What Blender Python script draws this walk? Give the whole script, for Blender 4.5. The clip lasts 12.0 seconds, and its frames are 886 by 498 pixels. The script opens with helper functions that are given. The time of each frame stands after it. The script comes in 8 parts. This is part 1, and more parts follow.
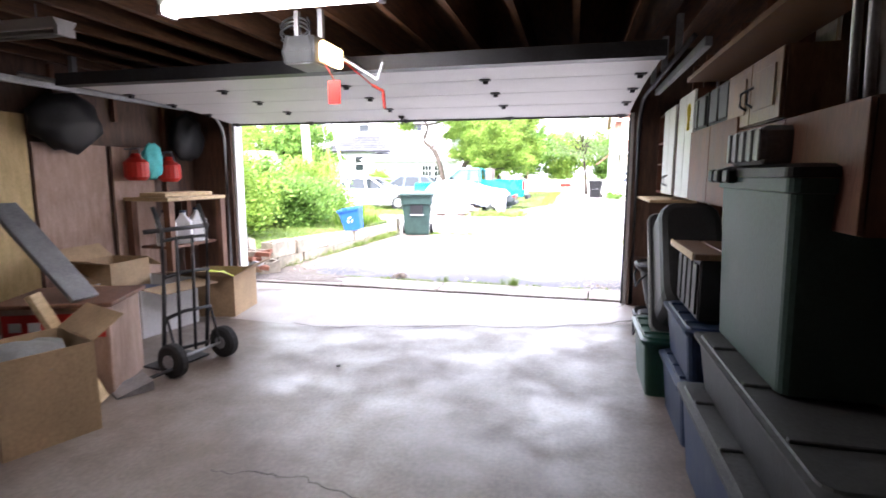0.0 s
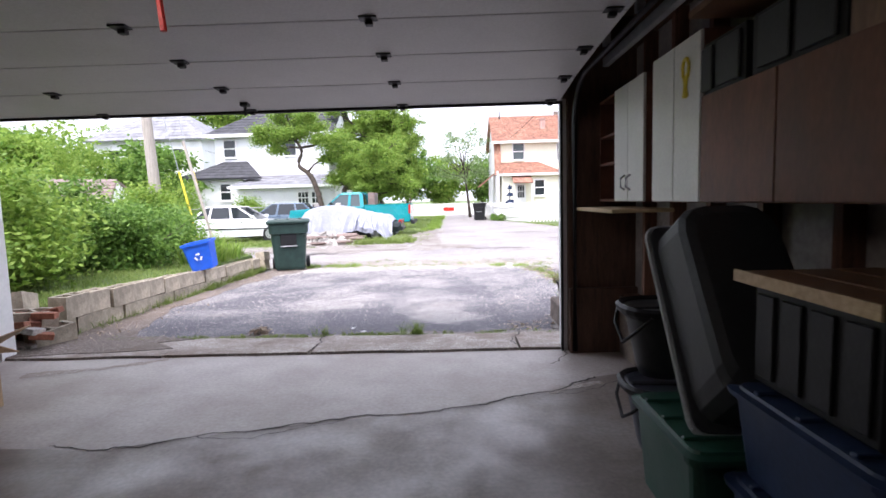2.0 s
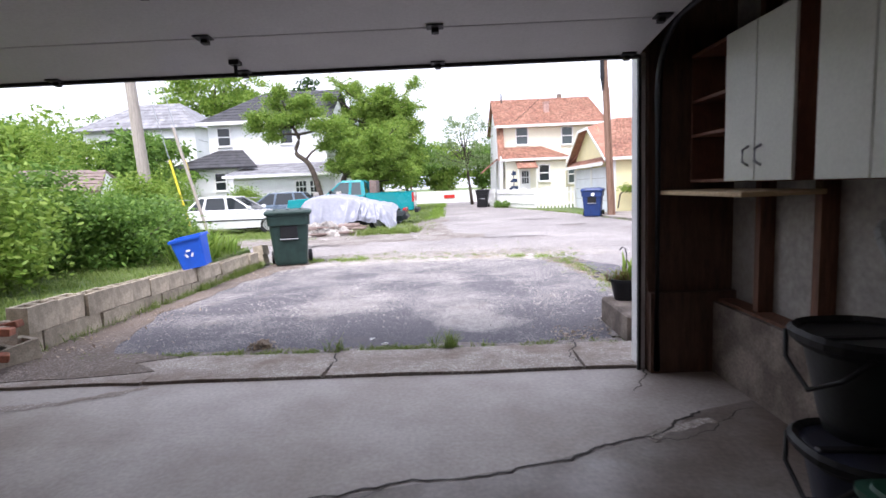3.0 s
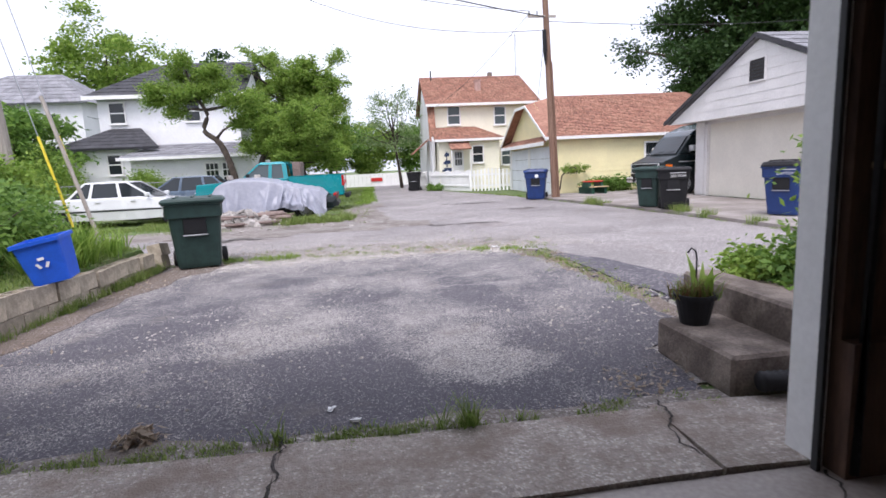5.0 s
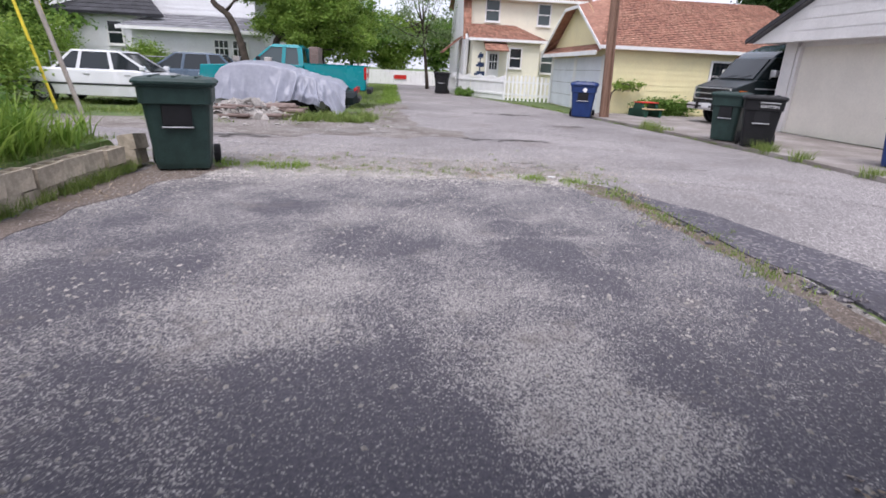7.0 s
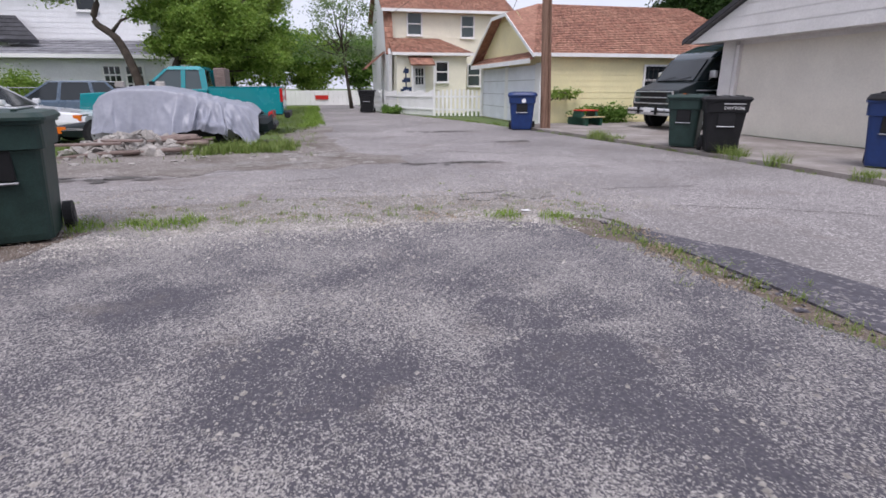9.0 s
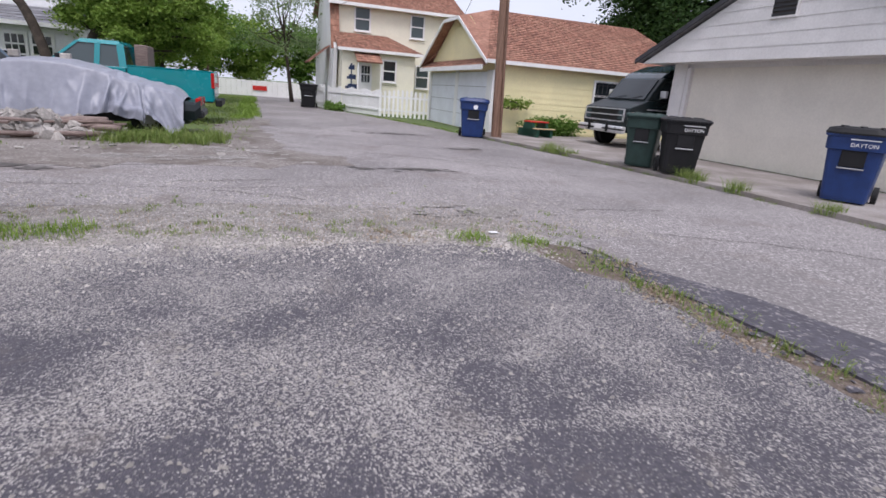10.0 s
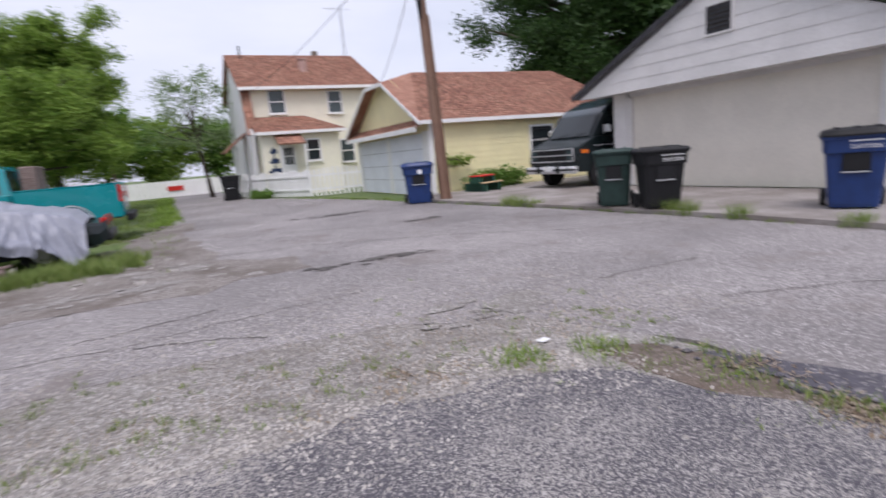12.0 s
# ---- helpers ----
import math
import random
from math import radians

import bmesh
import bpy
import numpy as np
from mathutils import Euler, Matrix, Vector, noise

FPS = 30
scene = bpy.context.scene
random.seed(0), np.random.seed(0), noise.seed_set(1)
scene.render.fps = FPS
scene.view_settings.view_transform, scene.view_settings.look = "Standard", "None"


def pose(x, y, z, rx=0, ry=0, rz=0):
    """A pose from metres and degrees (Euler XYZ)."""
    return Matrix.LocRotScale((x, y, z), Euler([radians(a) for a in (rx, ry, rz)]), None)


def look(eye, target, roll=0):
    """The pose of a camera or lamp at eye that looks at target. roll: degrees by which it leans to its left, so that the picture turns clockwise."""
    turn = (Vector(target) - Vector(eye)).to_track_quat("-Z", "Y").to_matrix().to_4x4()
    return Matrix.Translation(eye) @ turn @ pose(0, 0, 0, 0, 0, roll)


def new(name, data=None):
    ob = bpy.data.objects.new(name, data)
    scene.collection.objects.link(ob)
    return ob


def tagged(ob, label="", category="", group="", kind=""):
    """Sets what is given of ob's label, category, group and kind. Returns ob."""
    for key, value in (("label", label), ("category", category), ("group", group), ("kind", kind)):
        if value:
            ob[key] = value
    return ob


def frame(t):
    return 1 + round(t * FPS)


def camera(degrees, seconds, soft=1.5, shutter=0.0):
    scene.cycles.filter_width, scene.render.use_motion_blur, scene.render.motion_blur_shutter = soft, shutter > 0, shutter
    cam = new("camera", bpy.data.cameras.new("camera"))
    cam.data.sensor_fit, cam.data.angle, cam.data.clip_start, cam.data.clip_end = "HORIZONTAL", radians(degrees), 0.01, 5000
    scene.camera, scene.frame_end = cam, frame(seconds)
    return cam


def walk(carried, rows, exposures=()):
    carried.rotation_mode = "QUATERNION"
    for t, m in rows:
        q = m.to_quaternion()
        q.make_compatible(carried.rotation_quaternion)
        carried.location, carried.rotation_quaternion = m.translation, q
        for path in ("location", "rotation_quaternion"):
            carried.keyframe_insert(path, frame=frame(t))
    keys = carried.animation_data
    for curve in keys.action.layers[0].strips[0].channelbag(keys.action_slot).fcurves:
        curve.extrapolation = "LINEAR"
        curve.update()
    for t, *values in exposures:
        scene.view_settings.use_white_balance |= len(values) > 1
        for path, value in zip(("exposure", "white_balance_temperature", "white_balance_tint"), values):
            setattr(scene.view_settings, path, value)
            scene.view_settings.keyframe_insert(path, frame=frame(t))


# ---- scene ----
cam = camera(80.3, 12.0, soft=1.6, shutter=0.25)
PATH = [
    (0, (-0.05, -0.184, 1.452), (-0.528, 1.738, 1.171), 0.1),
    (0.5, (-0.055, 0.201, 1.32), (-0.256, 2.185, 1.168), -0.0),
    (1, (-0.174, 0.657, 1.261), (-0.058, 2.645, 1.07), -2.2),
    (1.5, (-0.233, 1.132, 1.302), (-0.15, 3.118, 1.082), -2.5),
    (2, (-0.392, 1.546, 1.315), (-0.438, 3.537, 1.13), -1.6),
    (2.5, (-0.588, 1.961, 1.31), (-0.557, 3.938, 1.016), -3.6),
    (3, (-0.739, 2.456, 1.304), (-0.778, 4.442, 1.072), -2.4),
    (3.5, (-0.904, 2.918, 1.285), (-0.708, 4.887, 0.999), -2.0),
    (3.7, (-0.917, 3.054, 1.307), (-0.714, 5.026, 1.045), -4.1),
    (5.5, (-1.294, 4.683, 1.235), (-1.044, 6.63, 0.851), -2.2),
    (6, (-1.339, 5.085, 1.191), (-1.195, 6.974, 0.547), -1.8),
    (6.5, (-1.32, 5.538, 1.224), (-1.232, 7.373, 0.434), 0.1),
    (7, (-1.368, 5.972, 1.229), (-1.175, 7.854, 0.582), 2.7),
    (8.8, (-1.344, 7.541, 1.169), (-0.859, 9.407, 0.639), -0.8),
    (9, (-1.346, 7.73, 1.172), (-0.914, 9.593, 0.585), -0.1),
    (9.5, (-1.334, 8.175, 1.138), (-0.674, 9.969, 0.549), 0.8),
    (10, (-1.307, 8.607, 1.123), (-0.644, 10.406, 0.555), 4.4),
    (10.5, (-1.338, 9.058, 1.134), (-0.743, 10.896, 0.617), 0.5),
    (11, (-1.38, 9.523, 1.212), (-0.932, 11.458, 0.977), -2.2),
    (11.5, (-1.346, 9.9, 1.227), (-0.947, 11.846, 0.992), -2.2),
    (12, (-1.318, 10.191, 1.215), (-0.433, 11.949, 0.86), -5.0),
]
EXPOSURES = [(t, e, 6150, 19) for t, e in ((0.0, 3.6), (0.3, 2.85), (0.6, 2.25), (1.0, 1.92), (1.5, 1.8), (2.5, 1.55), (3.7, 1.14), (5.5, 0.66), (6.5, 0.6), (7.2, 0.42), (9.0, 0.20), (11.0, 0.22), (12.0, 0.15))]
walk(cam, [(t, look(eye, target, roll)) for t, eye, target, roll in PATH], EXPOSURES)

# ---- world and light ----
world = bpy.data.worlds.new("overcast_sky")
scene.world = world
world.use_nodes = True
wn, wl = world.node_tree.nodes, world.node_tree.links
wn.clear()
w_out = wn.new("ShaderNodeOutputWorld")
w_bg = wn.new("ShaderNodeBackground")
w_sky = wn.new("ShaderNodeTexSky")
w_sky.sky_type, w_sky.sun_disc = "NISHITA", False
w_sky.sun_elevation, w_sky.sun_rotation = radians(52), radians(200)
w_sky.dust_density, w_sky.air_density = 3.0, 1.0
w_co = wn.new("ShaderNodeTexCoord")
w_map = wn.new("ShaderNodeMapping")
w_map.inputs["Scale"].default_value = (1.0, 1.0, 3.2)
w_noise = wn.new("ShaderNodeTexNoise")
w_noise.inputs["Scale"].default_value, w_noise.inputs["Detail"].default_value = 2.2, 7.0
w_ramp = wn.new("ShaderNodeValToRGB")
w_ramp.color_ramp.elements[0].position, w_ramp.color_ramp.elements[0].color = 0.30, (0.72, 0.72, 0.72, 1)
w_ramp.color_ramp.elements[1].position, w_ramp.color_ramp.elements[1].color = 0.62, (0.97, 0.97, 0.97, 1)
w_mix = wn.new("ShaderNodeMix")
w_mix.data_type = "RGBA"
w_mix.inputs[7].default_value = (7.9, 8.25, 8.9, 1)
wl.new(w_co.outputs["Generated"], w_map.inputs["Vector"])
wl.new(w_map.outputs[0], w_noise.inputs["Vector"])
wl.new(w_noise.outputs["Fac"], w_ramp.inputs[0])
wl.new(w_ramp.outputs[0], w_mix.inputs[0])
wl.new(w_sky.outputs[0], w_mix.inputs[6])
wl.new(w_mix.outputs[2], w_bg.inputs["Color"])
wl.new(w_bg.outputs[0], w_out.inputs[0])
w_bg.inputs["Strength"].default_value = 0.1

sun = new("sun", bpy.data.lights.new("sun", "SUN"))
sun.data.energy, sun.data.angle, sun.data.color = 2.0, radians(30), (1.0, 0.96, 0.9)
sun.matrix_world = look((0, 0, 30), (6, 16, 0))


# ---- materials ----
def paint(name, color, rough=0.6, metal=0.0, vary=0.25, scale=6.0, fine=60.0, bump=0.15, second=None, per_piece=0.0, spec=0.5, blotch=(0.42, 0.62), coat=0.0, island=0.0):
    """A surface with variation at two scales: broad stains towards the second colour, fine grain in tone and relief."""
    m = bpy.data.materials.new(name)
    m.use_nodes = True
    n, l = m.node_tree.nodes, m.node_tree.links
    b = n["Principled BSDF"]
    co = n.new("ShaderNodeTexCoord")
    big = n.new("ShaderNodeTexNoise")
    big.inputs["Scale"].default_value, big.inputs["Detail"].default_value, big.inputs["Roughness"].default_value = scale, 5.0, 0.6
    small = n.new("ShaderNodeTexNoise")
    small.inputs["Scale"].default_value, small.inputs["Detail"].default_value = fine, 3.0
    l.new(co.outputs["Object"], big.inputs["Vector"])
    l.new(co.outputs["Object"], small.inputs["Vector"])
    ramp = n.new("ShaderNodeValToRGB")
    ramp.color_ramp.elements[0].position, ramp.color_ramp.elements[1].position = blotch
    c2 = second or tuple(c * (1 - vary) for c in color)
    ramp.color_ramp.elements[0].color, ramp.color_ramp.elements[1].color = (*c2, 1), (*color, 1)
    l.new(big.outputs["Fac"], ramp.inputs[0])
    hsv = n.new("ShaderNodeHueSaturation")
    val = n.new("ShaderNodeMapRange")
    val.inputs["From Min"].default_value, val.inputs["From Max"].default_value = 0.3, 0.7
    val.inputs["To Min"].default_value, val.inputs["To Max"].default_value = 1 - vary * 0.6, 1 + vary * 0.6
    l.new(small.outputs["Fac"], val.inputs["Value"])
    last = val.outputs[0]
    if island:
        geo = n.new("ShaderNodeNewGeometry")
        ir = n.new("ShaderNodeMapRange")
        ir.inputs["To Min"].default_value, ir.inputs["To Max"].default_value = 1 - island, 1 + island
        l.new(geo.outputs["Random Per Island"], ir.inputs["Value"])
        im = n.new("ShaderNodeMath")
        im.operation = "MULTIPLY"
        l.new(last, im.inputs[0])
        l.new(ir.outputs[0], im.inputs[1])
        last = im.outputs[0]
    if per_piece:
        info = n.new("ShaderNodeObjectInfo")
        pr = n.new("ShaderNodeMapRange")
        pr.inputs["To Min"].default_value, pr.inputs["To Max"].default_value = 1 - per_piece, 1 + per_piece
        l.new(info.outputs["Random"], pr.inputs["Value"])
        mu = n.new("ShaderNodeMath")
        mu.operation = "MULTIPLY"
        l.new(last, mu.inputs[0])
        l.new(pr.outputs[0], mu.inputs[1])
        last = mu.outputs[0]
    l.new(last, hsv.inputs["Value"])
    l.new(ramp.outputs[0], hsv.inputs["Color"])
    l.new(hsv.outputs[0], b.inputs["Base Color"])
    ro = n.new("ShaderNodeMapRange")
    ro.inputs["To Min"].default_value, ro.inputs["To Max"].default_value = max(0.02, rough - 0.12), min(1, rough + 0.12)
    l.new(big.outputs["Fac"], ro.inputs["Value"])
    l.new(ro.outputs[0], b.inputs["Roughness"])
    b.inputs["Metallic"].default_value = metal
    b.inputs["Specular IOR Level"].default_value = spec
    b.inputs["Coat Weight"].default_value = coat
    if bump:
        bp = n.new("ShaderNodeBump")
        bp.inputs["Strength"].default_value, bp.inputs["Distance"].default_value = bump, 0.01
        l.new(small.outputs["Fac"], bp.inputs["Height"])
        l.new(bp.outputs[0], b.inputs["Normal"])
    return m


def wood(name, dark, light, rough=0.65, stretch=(1.5, 14, 14), per_piece=0.12):
    m = paint(name, light, rough, second=dark, vary=0.2, scale=3.0, fine=24.0, bump=0.2, per_piece=per_piece, blotch=(0.35, 0.65))
    n, l = m.node_tree.nodes, m.node_tree.links
    mp = n.new("ShaderNodeMapping")
    mp.inputs["Scale"].default_value = stretch
    l.new(n["Texture Coordinate"].outputs["Object"], mp.inputs["Vector"])
    for k in ("Noise Texture", "Noise Texture.001"):
        l.new(mp.outputs[0], n[k].inputs["Vector"])
    return m


def leafy(name, a, b_col, rough=0.55):
    m = bpy.data.materials.new(name)
    m.use_nodes = True
    n, l = m.node_tree.nodes, m.node_tree.links
    b = n["Principled BSDF"]
    geo = n.new("ShaderNodeNewGeometry")
    ramp = n.new("ShaderNodeValToRGB")
    ramp.color_ramp.elements[0].color, ramp.color_ramp.elements[1].color = (*a, 1), (*b_col, 1)
    l.new(geo.outputs["Random Per Island"], ramp.inputs[0])
    l.new(ramp.outputs[0], b.inputs["Base Color"])
    b.inputs["Roughness"].default_value = rough
    b.inputs["Specular IOR Level"].default_value = 0.3
    tr = n.new("ShaderNodeBsdfTranslucent")
    l.new(ramp.outputs[0], tr.inputs["Color"])
    mx = n.new("ShaderNodeMixShader")
    mx.inputs[0].default_value = 0.42
    l.new(b.outputs[0], mx.inputs[1])
    l.new(tr.outputs[0], mx.inputs[2])
    l.new(mx.outputs[0], n["Material Output"].inputs[0])
    return m


def speckled(name, dark, light, patch_scale, patch, stone=70.0, rough=0.85, amount=0.5, bump=0.5, worn=None, fields=(), soft=(0.18, 0.34)):
    """Asphalt: broad patches where the aggregate shows, single stones in between, wear at a middle scale."""
    m = bpy.data.materials.new(name)
    m.use_nodes = True
    n, l = m.node_tree.nodes, m.node_tree.links
    b = n["Principled BSDF"]
    co = n.new("ShaderNodeTexCoord")
    big = n.new("ShaderNodeTexNoise")
    big.inputs["Scale"].default_value, big.inputs["Detail"].default_value, big.inputs["Roughness"].default_value = patch_scale, 6.0, 0.62
    vor = n.new("ShaderNodeTexVoronoi")
    vor.inputs["Scale"].default_value = stone
    fine = n.new("ShaderNodeTexNoise")
    fine.inputs["Scale"].default_value, fine.inputs["Detail"].default_value = stone * 0.35, 4.0
    for t in (big, vor, fine):
        l.new(co.outputs["Object"], t.inputs["Vector"])
    r = n.new("ShaderNodeMapRange")
    r.inputs["From Min"].default_value, r.inputs["From Max"].default_value = patch
    share = big.outputs["Fac"]
    if fields:
        # patches of wear with ragged rims: centre, half sizes and share of bare stone
        warp = n.new("ShaderNodeTexNoise")
        warp.inputs["Scale"].default_value, warp.inputs["Detail"].default_value = 2.6, 5.0
        l.new(co.outputs["Object"], warp.inputs["Vector"])
        off = n.new("ShaderNodeVectorMath")
        off.operation = "MULTIPLY_ADD"
        off.inputs[1].default_value, off.inputs[2].default_value = (0.9, 0.9, 0.0), (-0.45, -0.45, 0.0)
        l.new(warp.outputs["Color"], off.inputs[0])
        bent = n.new("ShaderNodeVectorMath")
        l.new(co.outputs["Object"], bent.inputs[0])
        l.new(off.outputs[0], bent.inputs[1])
        for cx, cy, rx, ry, k in fields:
            put = n.new("ShaderNodeMapping")
            put.inputs["Location"].default_value, put.inputs["Scale"].default_value = (-cx / rx, -cy / ry, 0), (1 / rx, 1 / ry, 0)
            l.new(bent.outputs[0], put.inputs["Vector"])
            far = n.new("ShaderNodeVectorMath")
            far.operation = "LENGTH"
            l.new(put.outputs[0], far.inputs[0])
            fall = n.new("ShaderNodeMapRange")
            fall.interpolation_type = "SMOOTHSTEP"
            fall.inputs["From Min"].default_value, fall.inputs["From Max"].default_value = 0.45, 1.35
            fall.inputs["To Min"].default_value, fall.inputs["To Max"].default_value = k, 0.0
            l.new(far.outputs["Value"], fall.inputs["Value"])
            ad = n.new("ShaderNodeMath")
            l.new(share, ad.inputs[0])
            l.new(fall.outputs[0], ad.inputs[1])
            share = ad.outputs[0]
    l.new(share, r.inputs["Value"])
    sep = n.new("ShaderNodeSeparateColor")
    l.new(vor.outputs["Color"], sep.inputs[0])
    # a stone shows where its own chance is below the patch's share
    add = n.new("ShaderNodeMath")
    add.operation = "MULTIPLY_ADD"
    add.inputs[1].default_value, add.inputs[2].default_value = amount, 0.06
    l.new(r.outputs[0], add.inputs[0])
    shift = n.new("ShaderNodeMath")
    shift.operation = "MULTIPLY_ADD"
    shift.inputs[1].default_value = 0.55
    l.new(fine.outputs["Fac"], shift.inputs[0])
    l.new(add.outputs[0], shift.inputs[2])
    sub = n.new("ShaderNodeMath")
    sub.operation = "SUBTRACT"
    l.new(shift.outputs[0], sub.inputs[0])
    l.new(sep.outputs[0], sub.inputs[1])
    st = n.new("ShaderNodeMapRange")
    st.inputs["From Min"].default_value, st.inputs["From Max"].default_value = soft
    l.new(sub.outputs[0], st.inputs["Value"])
    tone = n.new("ShaderNodeMapRange")
    tone.inputs["To Min"].default_value, tone.inputs["To Max"].default_value = 0.6, 1.25
    l.new(sep.outputs[1], tone.inputs["Value"])
    hs = n.new("ShaderNodeHueSaturation")
    hs.inputs["Color"].default_value = (*light, 1)
    l.new(tone.outputs[0], hs.inputs["Value"])
    hd = n.new("ShaderNodeHueSaturation")
    hd.inputs["Color"].default_value = (*dark, 1)
    td = n.new("ShaderNodeMapRange")
    td.inputs["From Min"].default_value, td.inputs["From Max"].default_value = 0.3, 0.7
    td.inputs["To Min"].default_value, td.inputs["To Max"].default_value = 0.75, 1.25
    l.new(fine.outputs["Fac"], td.inputs["Value"])
    l.new(td.outputs[0], hd.inputs["Value"])
    mix = n.new("ShaderNodeMix")
    mix.data_type = "RGBA"
    l.new(st.outputs[0], mix.inputs[0])
    l.new(hd.outputs[0], mix.inputs[6])
    l.new(hs.outputs[0], mix.inputs[7])
    last = mix.outputs[2]
    if worn:
        w = n.new("ShaderNodeTexNoise")
        w.inputs["Scale"].default_value, w.inputs["Detail"].default_value, w.inputs["Roughness"].default_value = worn[0], 8.0, 0.7
        l.new(co.outputs["Object"], w.inputs["Vector"])
        wr = n.new("ShaderNodeMapRange")
        wr.inputs["From Min"].default_value, wr.inputs["From Max"].default_value = worn[1], worn[2]
        l.new(w.outputs["Fac"], wr.inputs["Value"])
        wm = n.new("ShaderNodeMix")
        wm.data_type = "RGBA"
        wm.inputs[7].default_value = (*worn[3], 1)
        l.new(wr.outputs[0], wm.inputs[0])
        l.new(last, wm.inputs[6])
        last = wm.outputs[2]
    l.new(last, b.inputs["Base Color"])
    b.inputs["Roughness"].default_value = rough
    bp = n.new("ShaderNodeBump")
    bp.inputs["Strength"].default_value, bp.inputs["Distance"].default_value = bump, 0.006
    l.new(vor.outputs["Distance"], bp.inputs["Height"])
    l.new(bp.outputs[0], b.inputs["Normal"])
    return m


def glow(name, color, strength):
    m = bpy.data.materials.new(name)
    m.use_nodes = True
    b = m.node_tree.nodes["Principled BSDF"]
    b.inputs["Base Color"].default_value = (*color, 1)
    b.inputs["Emission Color"].default_value, b.inputs["Emission Strength"].default_value = (*color, 1), strength
    return m


def pane(name, color, rough=0.06):
    """Window glass seen from outside against dark rooms: dark, glossy."""
    m = bpy.data.materials.new(name)
    m.use_nodes = True
    b = m.node_tree.nodes["Principled BSDF"]
    b.inputs["Base Color"].default_value, b.inputs["Roughness"].default_value = (*color, 1), rough
    b.inputs["Specular IOR Level"].default_value = 0.5
    return m


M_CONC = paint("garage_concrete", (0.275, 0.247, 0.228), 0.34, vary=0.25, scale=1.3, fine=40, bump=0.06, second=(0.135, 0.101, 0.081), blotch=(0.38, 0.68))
# damp and polished spots on the floor
cn, cl_ = M_CONC.node_tree.nodes, M_CONC.node_tree.links
spot_n, spot_r, spot_c = cn.new("ShaderNodeTexNoise"), cn.new("ShaderNodeMapRange"), cn.new("ShaderNodeTexCoord")
spot_n.inputs["Scale"].default_value, spot_n.inputs["Detail"].default_value, spot_n.inputs["Roughness"].default_value = 1.9, 7.0, 0.65
spot_r.inputs["From Min"].default_value, spot_r.inputs["From Max"].default_value = 0.36, 0.64
spot_r.inputs["To Min"].default_value, spot_r.inputs["To Max"].default_value = 0.30, 0.62
cn["Principled BSDF"].inputs["Specular IOR Level"].default_value = 0.4
cl_.new(spot_c.outputs["Object"], spot_n.inputs["Vector"])
cl_.new(spot_n.outputs["Fac"], spot_r.inputs["Value"])
cl_.new(spot_r.outputs[0], cn["Principled BSDF"].inputs["Roughness"])
# paler than M_CONC: the brightness beside the open door is put into this colour
M_CONCF = paint("front_concrete_door_lit", (0.42, 0.384, 0.357), 0.5, vary=0.22, scale=1.1, fine=40, bump=0.08, second=(0.26, 0.215, 0.186), blotch=(0.36, 0.66), spec=0.4)
M_SLAB = speckled("weathered_concrete", (0.335, 0.292, 0.26), (0.52, 0.48, 0.44), 1.1, (0.3, 0.7), stone=95, amount=0.4, bump=0.9, worn=(2.4, 0.42, 0.64, (0.215, 0.168, 0.138)), soft=(0.16, 0.45))
M_PADC = paint("pad_concrete", (0.33, 0.302, 0.285), 0.9, vary=0.3, scale=0.9, fine=50, bump=0.4, second=(0.215, 0.188, 0.17))
M_STEP = paint("dark_concrete", (0.245, 0.203, 0.172), 0.92, vary=0.35, scale=4, fine=60, bump=0.5, second=(0.125, 0.10, 0.085), spec=0.3)
M_BLOCK = paint("cinder_block", (0.48, 0.41, 0.32), 0.92, vary=0.3, scale=7, fine=90, bump=0.5, second=(0.30, 0.26, 0.20), per_piece=0.18)
WEAR = ((-2.25, 8.85, 0.7, 0.65, 0.19), (-1.95, 8.3, 0.55, 0.4, 0.10), (-0.7, 8.4, 0.5, 0.75, 0.19), (-0.5, 7.6, 0.45, 0.35, 0.19), (-0.75, 9.1, 0.6, 0.5, 0.08), (-1.3, 10.9, 3.2, 1.6, 0.09), (-4.1, 9.6, 0.4, 1.9, 0.10), (-1.4, 12.95, 3.4, 0.4, 0.10), (-1.5, 12.4, 4.0, 0.9, 0.05),
        (-1.4, 7.2, 2.8, 0.75, -0.10), (-3.3, 8.85, 0.6, 0.45, -0.14), (-2.85, 9.8, 0.5, 0.5, -0.14), (0.5, 8.2, 0.7, 0.9, -0.07), (-0.16, 10.44, 0.55, 0.27, -0.2), (-0.19, 9.75, 0.36, 0.28, -0.17), (-2.33, 10.98, 0.5, 0.3, -0.17), (-1.5, 11.3, 0.5, 0.28, -0.13), (-1.5, 9.9, 0.55, 0.38, -0.13))
M_DRIVE = speckled("driveway_asphalt", (0.074, 0.069, 0.083), (0.36, 0.336, 0.318), 0.9, (0.42, 0.72), stone=145, amount=0.58, fields=WEAR, soft=(0.14, 0.40), worn=(1.6, 0.58, 0.76, (0.14, 0.12, 0.113)))
M_ALLEY = speckled("alley_asphalt", (0.185, 0.170, 0.168), (0.40, 0.37, 0.362), 0.33, (0.34, 0.62), stone=75, amount=0.5, bump=0.5, worn=(0.7, 0.54, 0.68, (0.185, 0.160, 0.150)), soft=(0.13, 0.42))
M_TAR = speckled("dark_tar", (0.075, 0.07, 0.085), (0.25, 0.23, 0.23), 0.9, (0.45, 0.7), stone=50, amount=0.3)
